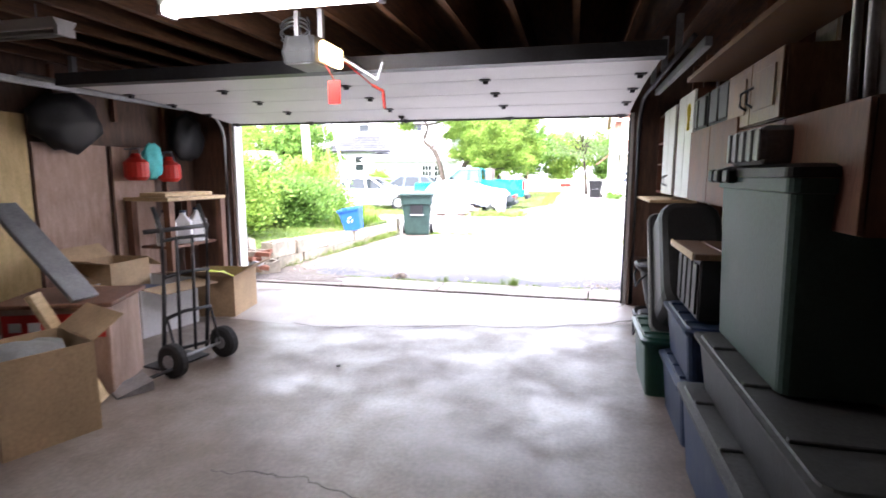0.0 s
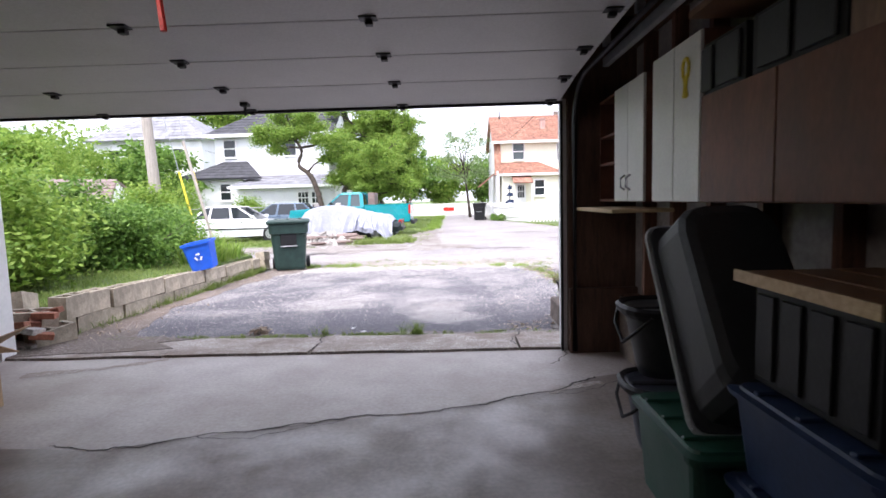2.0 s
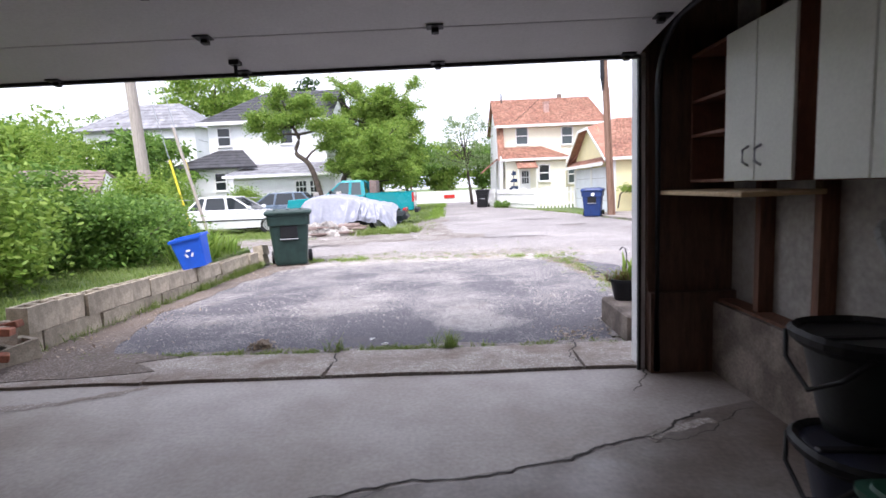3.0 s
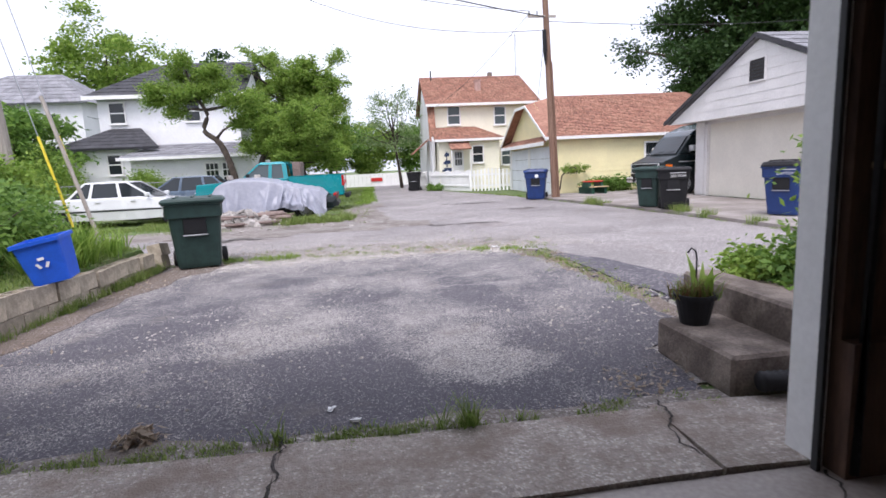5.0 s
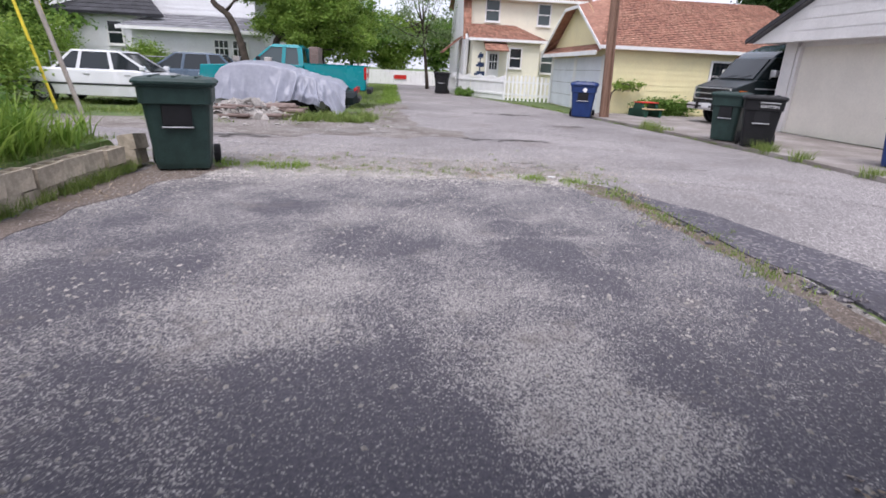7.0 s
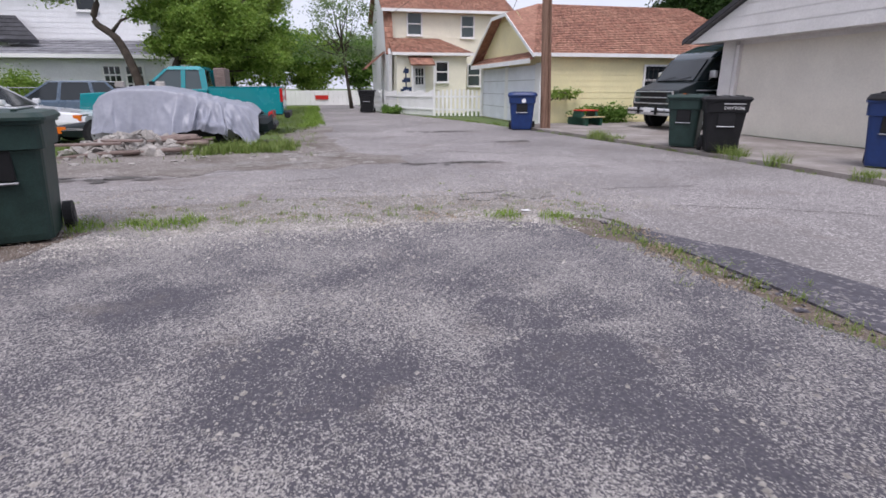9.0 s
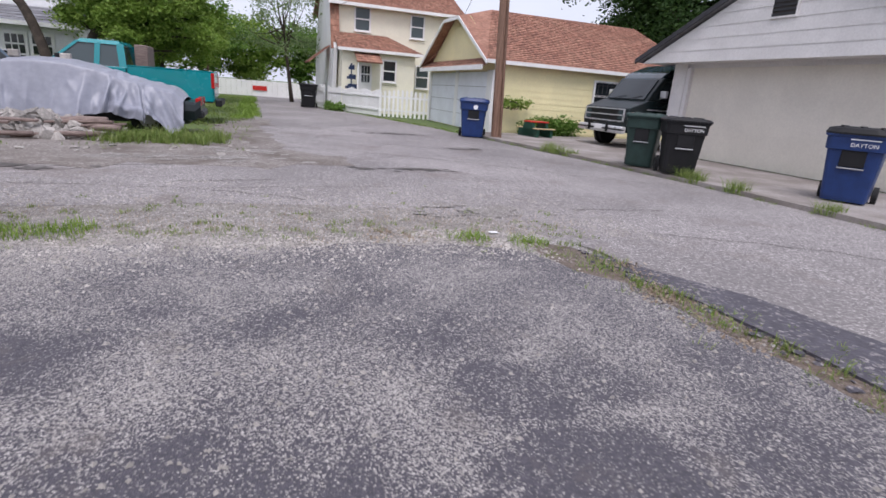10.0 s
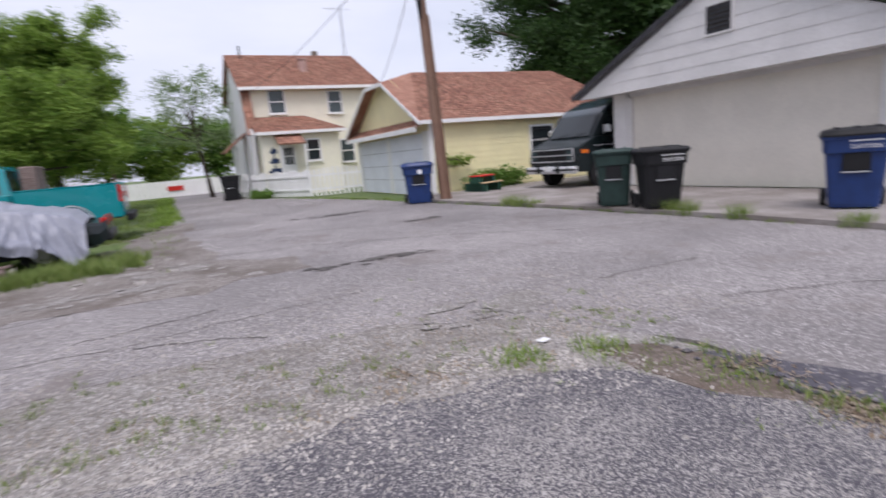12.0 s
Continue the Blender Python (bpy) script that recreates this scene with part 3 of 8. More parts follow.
rk = random.Random(27)
LIP = [(1.30, 12.35), (1.40, 11.3), (1.43, 10.2), (1.47, 9.4), (1.58, 8.6)]
for i in range(70):
    k = rk.randrange(4)
    u = rk.random()
    x, y = LIP[k][0] + (LIP[k + 1][0] - LIP[k][0]) * u + rk.gauss(-0.02, 0.05), LIP[k][1] + (LIP[k + 1][1] - LIP[k][1]) * u
    bm = bmesh.new()
    bmesh.ops.create_icosphere(bm, subdivisions=1, radius=0.012 + 0.035 * rk.random() ** 2.5)
    for vv in bm.verts:
        vv.co = Vector((vv.co.x * 1.3, vv.co.y, vv.co.z * 0.5)) * rk.uniform(0.5, 1.25)
    lump = part("asphalt_lump", bm, M_TAR)
    lump.matrix_world = pose(x, y, -0.045 - 0.078 * min(1.0, (y - 6.87) / 6.0) + 0.012, 0, 0, rk.uniform(0, 360))
    tagged(lump, "dark broken asphalt lump along the tar strip's edge", "asphalt lump", "asphalt lumps")

# cracks and potholes of the alley, thin uneven ribbons
def ribbon(name, pts, width, z, material, label, parent, seed=0.0, n_sub=14):
    verts, faces = [], []
    line = []
    for a, b in zip(pts, pts[1:]):
        for i in range(n_sub):
            line.append((a[0] + (b[0] - a[0]) * i / n_sub, a[1] + (b[1] - a[1]) * i / n_sub))
    line.append(pts[-1])
    for i, (x, y) in enumerate(line):
        q = line[min(i + 1, len(line) - 1)]
        p = line[max(i - 1, 0)]
        d = Vector((q[0] - p[0], q[1] - p[1])).normalized()
        k = width * (0.35 + 1.3 * abs(noise.noise((x * 3.1, y * 3.1, seed + 4))))
        o = 0.05 * noise.noise((x * 2.5, y * 2.5, seed)) + 0.045 * noise.noise((x * 9, y * 9, seed + 2)) + 0.02 * noise.noise((x * 25, y * 25, seed + 3))
        verts += [(x - d.y * (o + k), y + d.x * (o + k), z), (x - d.y * (o - k), y + d.x * (o - k), z)]
        if i:
            j = 2 * i
            faces.append((j - 2, j - 1, j + 1, j))
    return raw(name, verts, faces, material, parent, label)

# ---- garage shell ----
SPLIT = [(-5.1, 4.38), (-3.6, 4.34), (-2.7, 4.3), (-2.36, 4.26), (-2.13, 4.36), (-1.28, 4.58), (-0.52, 4.75), (-0.07, 4.9), (0.35, 5.08), (0.6, 5.3), (1.2, 5.5)]
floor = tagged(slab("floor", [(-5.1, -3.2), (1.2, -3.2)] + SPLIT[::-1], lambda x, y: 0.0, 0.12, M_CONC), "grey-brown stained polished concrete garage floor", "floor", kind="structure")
# floor parted at the crack; this strip's paler colour carries light from the door
tagged(slab("floor_front", SPLIT + [(1.2, 6.02), (-5.1, 6.02)], lambda x, y: 0.0, 0.12, M_CONCF), "concrete floor strip inside the garage door, door light in its paler colour", "floor", kind="structure")
ribbon("crack", [(-2.7, 4.3), (-2.36, 4.26), (-2.13, 4.36), (-1.28, 4.58), (-0.52, 4.75), (-0.07, 4.9), (0.35, 5.08), (0.6, 5.3)], 0.010, 0.003, M_CRACK, "", floor, 1.0)
ribbon("crack", [(-1.9, 4.42), (-1.6, 4.40), (-1.3, 4.52), (-1.05, 4.62)], 0.004, 0.0032, M_CRACK, "", floor, 14.0)
ribbon("crack", [(0.2, 5.02), (0.38, 4.98), (0.55, 5.06), (0.75, 5.24), (0.92, 5.3)], 0.004, 0.0032, M_CRACK, "", floor, 17.0)
ribbon("floor_stain", [(0.2, 5.0), (0.4, 5.12), (0.62, 5.2)], 0.07, 0.0026, M_SLAB, "", floor, 31.0, 24)
ribbon("floor_stain", [(-3.9, 5.6), (-3.3, 5.75), (-2.9, 5.95)], 0.06, 0.0026, M_SLAB, "", floor, 35.0, 24)
ribbon("crack", [(0.35, 5.6), (0.45, 5.78), (0.55, 5.97)], 0.007, 0.003, M_CRACK, "", floor, 5.0)
ribbon("crack", [(-1.75, 1.9), (-1.3, 1.93), (-0.95, 1.87), (-0.62, 1.66), (-0.2, 1.72), (0.3, 1.85)], 0.006, 0.003, M_CRACK, "", floor, 8.0)

for x0, x1, sd in ((-4.55, -3.0, 1), (-2.99, -1.70, 2), (-1.688, 0.15, 3), (0.164, 1.35, 4)):
    tagged(slab("apron_slab", wavy([(x0, 6.024), (x1, 6.024), (x1, 6.63), (x0, 6.65)], 0.05, 0.035, sd * 3.7), lambda x, y: ground_z(x, y) + 0.022, 0.08, M_SLAB), "weathered concrete apron slab at the garage door", "concrete slab", "apron slabs", kind="structure")

JOINT = [(-4.5, 6.58), (0.7, 6.56), (0.7, 6.82), (0.0, 6.77), (-0.9, 6.80), (-1.8, 6.78), (-2.6, 6.82), (-4.5, 6.8)]
tagged(slab("joint_soil", wavy(JOINT, 0.05, 0.13, 12.0), lambda x, y: ground_z(x, y) + 0.007, 0.03, M_VERGE), "brown soil and grit filling the slab's joint", "dirt", kind="structure")
ribbon("crack", [(-1.70, 6.72), (-1.67, 6.6), (-1.72, 6.45), (-1.69, 6.2), (-1.71, 6.03)], 0.008, 0.0, M_CRACK, "", floor, 41.0).location.z = 0.016
ribbon("crack", [(0.2, 6.68), (0.21, 6.54), (0.12, 6.3), (0.10, 6.1)], 0.007, 0.001, M_CRACK, "", floor, 43.0).location.z = 0.016

def wall(name, lo, hi, material, label):
    return tagged(box(name, lo, hi, material), label, "wall", kind="structure")

wall("wall_west", (-5.2, -3.2, 0), (-5.05, 6.12, 2.75), M_DARKWALL, "dark brown board garage wall")
wall("wall_south", (-5.05, -3.35, 0), (1.12, -3.2, 2.75), M_DARKWALL, "dark brown board garage end wall")
stem = wall("stem_wall_east", (0.97, -3.2, 0), (1.2, 5.96, 0.48), M_STEP, "bare concrete foundation wall of the garage")
wall("wall_east", (1.12, -3.2, 0.48), (1.2, 6.12, 2.75), M_DRYWALL, "unfinished wall with pale boards between studs")
wall("wall_north_east", (0.56, 5.96, 0.55), (1.12, 6.12, 2.75), M_DARKWALL, "dark garage front wall beside the door")
wall("front_plinth", (0.56, 5.90, 0), (1.2, 6.12, 0.55), M_DARKWALL, "dark painted base beside the garage door")
wall("wall_north_west", (-5.05, 5.96, 0), (-4.46, 6.12, 2.75), M_DARKWALL, "dark garage front wall beside the door")
wall("header_north", (-4.46, 5.98, 2.12), (0.56, 6.12, 2.75), M_DARKWALL, "wooden header above the garage door")
tagged(box("ceiling", (-5.2, -3.35, 2.75), (1.2, 6.4, 2.85), M_JOIST), "dark wooden roof boards over the garage", "ceiling", kind="structure")
for i in range(16):
    x = -4.9 + i * 0.40
    tagged(box("ceiling_joist", (x, -3.2, 2.50), (x + 0.045, 5.96, 2.749), M_JOIST), "dark brown wooden ceiling joist", "joist", "ceiling joists", kind="structure")
for i in range(19):
    y = -3.0 + i * 0.5
    box("stud", (1.03, y, 0.50), (1.118, y + 0.05, 2.49), M_STUD, stem, "reddish wooden stud")
tagged(box("sill_plate", (1.0, -3.2, 0.481), (1.118, 5.95, 0.499), M_STUD), "wooden sill plate on the foundation wall", "trim", kind="structure")
# white outer door jambs and stops
for x0, x1, nm in ((0.52, 0.558, "door_jamb_east"), (-4.458, -4.42, "door_jamb_west")):
    tagged(box(nm, (x0, 6.0, 0.0), (x1, 6.16, 2.12), M_WHITE, bevel=0.004), "white painted garage door jamb", "door jamb", kind="structure")
tagged(box("door_stop_east", (0.50, 5.97, 0), (0.519, 5.998, 2.1), M_RUBBER), "black weather strip of the door jamb", "trim", kind="structure")

# ---- garage door, raised, with tracks ----
gdoor = thing("garage_door", pose(-1.95, 0, 0), "white sectional garage door raised under the ceiling", "garage door")
secs = [(5.93, 2.085), (5.38, 2.15), (4.81, 2.19), (4.24, 2.215), (3.66, 2.22)]
for k, ((ya, za), (yb, zb)) in enumerate(zip(secs, secs[1:])):
    ang = math.degrees(math.atan2(zb - za, ya - yb))
    L = math.hypot(ya - yb, zb - za)
    m = pose(0, (ya + yb) / 2, (za + zb) / 2 + 0.025, -ang)
    bm = bmesh.new()
    add_box(bm, (-2.44, -L / 2 + 0.004, -0.02), (2.44, L / 2 - 0.004, 0.02), m, 0.004)
    sec = part("door_section", bm, M_DOORW, gdoor)
    for hx in (-2.36, -1.31, -0.08, 1.16, 2.36):
        bm = bmesh.new()
        add_box(bm, (hx - 0.045, L / 2 - 0.06, -0.030), (hx + 0.045, L / 2 + 0.012, -0.0205), m, 0.003)
        add_box(bm, (hx - 0.02, L / 2 - 0.02, -0.052), (hx + 0.02, L / 2 + 0.02, -0.030), m, 0.003)
        part("hinge", bm, M_DARKMET, sec, "dark steel hinge")
box("bottom_seal", (-2.44, 5.93, 2.072), (2.44, 5.965, 2.125), M_RUBBER, gdoor, "black rubber bottom seal")
box("top_strut", (-2.44, 3.52, 2.20), (2.44, 3.64, 2.30), M_DARKMET, gdoor, "dark steel stiffening strut")
bm = bmesh.new()
rod(bm, (-0.06, 5.72, 2.02), (-0.06, 5.72, 2.10), 0.012)
add_box(bm, (-0.09, 5.69, 2.09), (-0.03, 5.75, 2.12))
part("lock_handle", bm, M_DARKMET, gdoor, "dark door handle")
for sx, nm in ((0.60, "door_track"), (-4.50, "door_track")):
    tr = thing(nm, pose(sx, 5.9, 0), "steel garage door track curving up under the ceiling", "door track", "door tracks")
    pts = [(0, 0, 0.02), (0, 0, 1.85)] + [(0, -0.38 + 0.38 * math.cos(a), 1.85 + 0.38 * math.sin(a)) for a in [radians(15 * i) for i in range(1, 7)]] + [(0, -2.6, 2.26)]
    tube("track_rail", pts, 0.022, M_STEEL if sx < 0 else M_DARKMET, tr, seg=4)
    for yy in (-0.9, -1.5, -2.1):
        box("track_bracket", (-0.02, yy - 0.025, 2.26), (0.02, yy + 0.025, 2.52), M_STEEL, tr)
tagged(box("track_angle", (-4.62, 2.6, 2.2), (-4.57, 5.3, 2.255), M_STEEL), "pale steel angle of the door track", "trim", kind="structure")
tagged(box("track_angle_east", (0.66, 3.3, 2.2), (0.70, 5.3, 2.255), M_STEEL), "pale steel angle of the door track", "trim", kind="structure")

# ---- opener and lamps ----
op = thing("garage_door_opener", pose(-1.76, 3.08, 2.22), "garage door opener with lit amber lamp cover", "door opener")
bm = bmesh.new()
loft(bm, [rrect(0.23, 0.30, 0.03, -0.07), rrect(0.25, 0.32, 0.03, 0.0), rrect(0.23, 0.30, 0.05, 0.09)])
part("housing", bm, M_GREYP, op)
# added pale panel whose colour stands for the white-lit lower edge
box("pale_bottom_panel", (-0.1, -0.14, -0.078), (0.1, 0.14, -0.071), M_LGREYP, op, "pale bottom panel, lit look put into its colour", bevel=0.003)
box("lamp_cover", (0.127, -0.14, -0.07), (0.175, 0.14, 0.06), M_BULB, op, "lit amber lamp cover", bevel=0.015)
tube("cord", [(-0.1 + 0.11 * math.cos(a), 0.0, 0.12 + 0.07 * math.sin(a) + 0.004 * a) for a in [i * 0.5 for i in range(40)]], 0.008, M_CABLE, op, "coiled cable")
box("hanger", (-0.1, -0.02, 0.085), (-0.07, 0.02, 0.28), M_STEEL, op)
box("hanger", (0.07, -0.02, 0.085), (0.10, 0.02, 0.28), M_STEEL, op)
box("rail", (-0.02, 0.16, 0.07), (0.02, 2.86, 0.11), M_DARKMET, op)
tube("release_cord", [(0.15, -0.12, -0.06), (0.26, -0.2, -0.2)], 0.004, M_RED, op)
box("release_handle", (0.22, -0.205, -0.34), (0.30, -0.195, -0.20), M_RED, op, "red release tag")
bm = bmesh.new()
for a, b in (((0.18, 0.08, 0.0), (0.42, 0.12, -0.15)), ((0.42, 0.12, -0.15), (0.46, 0.12, -0.04))):
    rod(bm, a, b, 0.012, seg=6)
part("door_arm", bm, M_STEEL, op)
bm = bmesh.new()
rod(bm, (0.33, 0.26, -0.16), (0.41, 0.25, -0.20), 0.010, seg=6)
rod(bm, (0.41, 0.25, -0.20), (0.42, 0.25, -0.32), 0.012, seg=6)
rod(bm, (0.33, 0.26, -0.16), (0.02, 0.26, 0.09), 0.005, seg=5)
part("release_lever", bm, M_RED, op, "red lever")

def strip_light(m, lit):
    ob = thing("fluorescent_light", m, "lit white fluorescent strip light under the joists" if lit else "unlit white fluorescent strip light under the joists", "ceiling light", "fluorescent lights")
    bm = bmesh.new()
    loft(bm, [[(x, -0.08, 0.05), (x, 0.08, 0.05), (x, 0.05, 0.0), (x, -0.05, 0.0)] for x in (-0.62, 0.62)])
    part("housing", bm, M_WHITE, ob)
    for y in (-0.033, 0.033):
        bar("lamp_tube", (-0.59, y, -0.022), (0.59, y, -0.022), 0.017, M_TUBE if lit else M_LGREYP, ob, "glowing tube" if lit else "dark tube")
    for x in (-0.61, 0.61):
        box("lamp_holder", (x - 0.015, -0.06, -0.045), (x + 0.015, 0.06, 0.0), M_WHITE, ob)
    for x in (-0.4, 0.4):
        bar("hanging_chain", (x, 0, 0.05), (x, 0, 0.16), 0.005, M_STEEL, ob)
    return ob

strip_light(pose(-1.62, 2.37, 2.34), True)
strip_light(pose(-3.75, 2.55, 2.34), False)

# ---- retaining wall of hollow blocks ----
rwall = tagged(new("retaining_wall"), "low retaining wall of dry-laid hollow concrete blocks", "block wall", kind="structure")
bm = bmesh.new()
def hollow(bm, m):
    """A block with two open cells."""
    L, W, H = 0.39, 0.19, 0.185
    for lo, hi in (((-L / 2, -W / 2, 0), (L / 2, -W / 2 + 0.035, H)), ((-L / 2, W / 2 - 0.035, 0), (L / 2, W / 2, H)), ((-L / 2, -W / 2 + 0.035, 0), (-L / 2 + 0.035, W / 2 - 0.035, H)), ((L / 2 - 0.035, -W / 2 + 0.035, 0), (L / 2, W / 2 - 0.035, H)), ((-0.018, -W / 2 + 0.035, 0), (0.018, W / 2 - 0.035, H)), ((-L / 2 + 0.035, -W / 2 + 0.035, 0.0), (L / 2 - 0.035, W / 2 - 0.035, H - 0.09))):
        add_box(bm, lo, hi, m)
hollow(bm, Matrix.Identity(4))
BLOCK = bpy.data.meshes.new("concrete_block")
bm.to_mesh(BLOCK)
bm.free()
BLOCK.materials.append(M_BLOCK)
rb = random.Random(4)
for course in (0, 1):
    n = 16 if course == 0 else 15
    for i in range(n):
        y = 6.95 + 0.4 * i + (0.2 if course else 0)
        if y > 12.7:
            continue
        high = 1 + 0.32 * max(0.0, min(1.0, (11.0 - y) / 4.0))  # taller blocks towards the garage
        b = new("concrete_block", BLOCK)
        b.parent = rwall
        b.matrix_basis = pose(-4.66 + rb.uniform(-0.025, 0.025), y + rb.uniform(-0.006, 0.006), ground_z(0, y) - 0.06 + course * 0.19 * high, rb.uniform(-2.5, 2.5), rb.uniform(-1.2, 1.2), 90 + rb.uniform(-3, 3)) @ Matrix.Diagonal((1, 1, high, 1))
for x, y, z, rx, ry, rz in ((-4.62, 12.95, -0.08, -8, 4, 95), (-4.62, 12.98, 0.1, -10, 6, 92), (-4.45, 6.62, -0.02, 4, -6, 70), (-4.62, 6.58, 0.16, 9, 7, 60), (-4.85, 6.75, 0.30, -6, 12, 110)):
    b = new("concrete_block", BLOCK)
    b.parent = rwall
    b.matrix_basis = pose(x, y, z, rx, ry, rz)
BANK = [(-4.72, 6.5), (-4.76, 9), (-4.76, 12.6), (-4.85, 13.1), (-6.5, 13.4), (-12, 13.3), (-30, 13.2), (-30, 0), (-5.3, 0), (-5.3, 6.2)]
bank = tagged(slab("grass_bank", wavy(BANK, 0.5, 0.04, 1.0), lambda x, y: 0.26 + 0.03 * max(0, -5.2 - x) * (1 if y < 12.8 else 0.2) - (0.2 if y > 12.8 and x > -8 else 0), 0.4, M_GROUND), "grass-covered bank above the block wall", "grass bank", kind="structure")

rbk = random.Random(9)
for i in range(34):
    b = box("loose_brick", (-0.1, -0.05, 0), (0.1, 0.05, 0.06), M_BRICK if i % 3 else M_RUBBLE, None, bevel=0.006)
    b.matrix_world = pose(rbk.uniform(-4.95, -4.35), rbk.uniform(6.3, 6.75), 0.0 + 0.055 * (i % 6), rbk.uniform(-14, 14), rbk.uniform(-14, 14), rbk.uniform(0, 180))
    tagged(b, "broken red-brown brick lying at the wall's end" if i % 3 else "weathered grey-brown brick in a heap at the wall's end", "brick", "loose bricks")
tagged(slab("dirt_patch", wavy([(-4.6, 6.06), (-3.7, 6.1), (-3.05, 6.25), (-3.3, 6.5), (-3.0, 6.66), (-3.4, 6.82), (-4.5, 6.84)], 0.06, 0.09, 6.0), lambda x, y: ground_z(x, y) + 0.027, 0.01, M_SOIL), "reddish dirt spilled on the apron slab", "dirt", kind="structure")

tagged(slab("wall_foot_dirt", wavy([(-4.56, 6.88), (-3.75, 6.88), (-4.0, 7.5), (-4.2, 8.5), (-4.18, 10.5), (-3.95, 12.0), (-3.5, 13.1), (-4.5, 13.15)], 0.08, 0.16, 8.0), lambda x, y: ground_z(x, y) + 0.005, 0.01, M_SOIL), "dirt and gravel along the block wall's foot", "dirt", kind="structure")

# ---- steps and bed beside the driveway ----
steps = thing("concrete_steps", pose(0, 0, 0), "worn dark concrete steps beside the driveway", "steps")
bm = bmesh.new()
add_box(bm, (0.68, 6.72, -0.06), (1.14, 7.50, 0.19), None, 0.02)
part("lower_step", bm, M_STEP, steps)
bm = bmesh.new()
add_box(bm, (1.141, 6.60, -0.06), (1.40, 7.95, 0.40), None, 0.02)
part("upper_step", bm, M_STEP, steps)
BED = [(1.39, 6.3), (1.39, 7.9), (1.6, 8.3), (2.0, 8.9), (2.05, 6.3)]
tagged(slab("garden_bed", wavy(BED, 0.3, 0.04, 1.0), lambda x, y: 0.33 - 0.12 * max(0, y - 7.6), 0.5, M_DIRT), "raised soil bed behind the steps", "garden bed", kind="structure")

VERGE = [(-9.0, 17.3), (-6.0, 16.9), (-4, 16.6), (-2.6, 16.9), (-1.2, 16.7), (0.2, 17.3), (0.0, 18.2), (-0.9, 18.9), (-0.8, 20.0), (-0.9, 21.5), (-1.0, 24.0), (-1.1, 27.0), (-1.7, 27.0), (-2.1, 24.0), (-2.5, 21.6), (-3.5, 19.9), (-5.5, 19.6), (-7.5, 19.0), (-9.0, 18.6)]
tagged(slab("dirt_verge", wavy(VERGE, 0.16, 0.5, 4.5), lambda x, y: -0.113, 0.03, M_VERGE), "bare dirt and gravel verge in front of parked cars", "verge", kind="structure")

# ---- concrete pads across the alley ----
PAD = [(6.05, -30), (6.12, 14.9), (5.95, 18.0), (5.55, 21.6), (5.3, 23.4), (5.4, 24.9), (6.3, 25.6), (16, 25.7), (16, 21.3), (9.6, 21.3), (9.6, -30)]
tagged(slab("pad_concrete", wavy(PAD, 0.4, 0.03, 4.0), lambda x, y: -0.045, 0.12, M_PADC), "pale concrete parking pad along the alley", "pavement", kind="structure")
# ---- buildings ----
def siding(name, a, b, z0, z1, out, material, parent, course=0.2, gable=None):
    """Clapboards on a wall from a to b (plan points), each leaning out at its foot. gable(z) gives the span left at height z, as fractions."""
    a, b = Vector((*a, 0)), Vector((*b, 0))
    o = Vector((*out, 0))
    verts, faces = [], []
    z = z0
    while z < z1 - 1e-4:
        t = min(z + course, z1)
        s0 = gable(z) if gable else (0, 1)
        s1 = gable(t) if gable else (0, 1)
        i = len(verts)
        for f, h, off in ((s0[0], z, 0.016), (s0[1], z, 0.016), (s1[1], t, 0.006), (s1[0], t, 0.006), (s0[0], z, 0.0), (s0[1], z, 0.0)):
            p = a + (b - a) * f + o * off
            verts.append((p.x, p.y, h))
        faces += [(i, i + 1, i + 2, i + 3), (i + 4, i + 5, i + 1, i)]
        z = t
    return raw(name, verts, faces, material, parent)


def roof_plane(name, p, material, parent, rows=10, cols=14, thick=0.1, seed=1):
    """A roof slope with corners p (eave a, eave b, ridge b, ridge a): a deck and rows of shingle tabs, each tab of its own tilt."""
    p = [Vector(q) for q in p]
    nrm = (p[1] - p[0]).cross(p[3] - p[0]).normalized()
    if nrm.z < 0:
        nrm = -nrm
    verts = [q for q in p] + [q - nrm * thick for q in p]
    faces = [(0, 1, 2, 3), (7, 6, 5, 4), (0, 4, 5, 1), (1, 5, 6, 2), (2, 6, 7, 3), (3, 7, 4, 0)]
    deck = raw(name, verts, faces, material, parent)
    rng = random.Random(seed)
    verts, faces = [], []
    for r in range(rows):
        f0, f1 = r / rows, min(1.0, (r + 1.15) / rows)
        l0, r0 = p[0].lerp(p[3], f0), p[1].lerp(p[2], f0)
        l1, r1 = p[0].lerp(p[3], f1), p[1].lerp(p[2], f1)
        sh = (r % 2) * 0.5 / cols
        for c in range(cols + (r % 2)):
            u0, u1 = max(0, c / cols - sh), min(1, (c + 0.96) / cols - sh)
            if u1 <= u0:
                continue
            k = 0.022 + rng.uniform(0, 0.012)
            i = len(verts)
            verts += [l0.lerp(r0, u0) + nrm * k, l0.lerp(r0, u1) + nrm * k, l1.lerp(r1, u1) + nrm * 0.004, l1.lerp(r1, u0) + nrm * 0.004, l0.lerp(r0, u0), l0.lerp(r0, u1)]
            faces += [(i, i + 1, i + 2, i + 3), (i + 4, i + 5, i + 1, i)]
    sh = raw("shingles", verts, faces, material, deck)
    sh["kind"] = "stuff"
    return deck


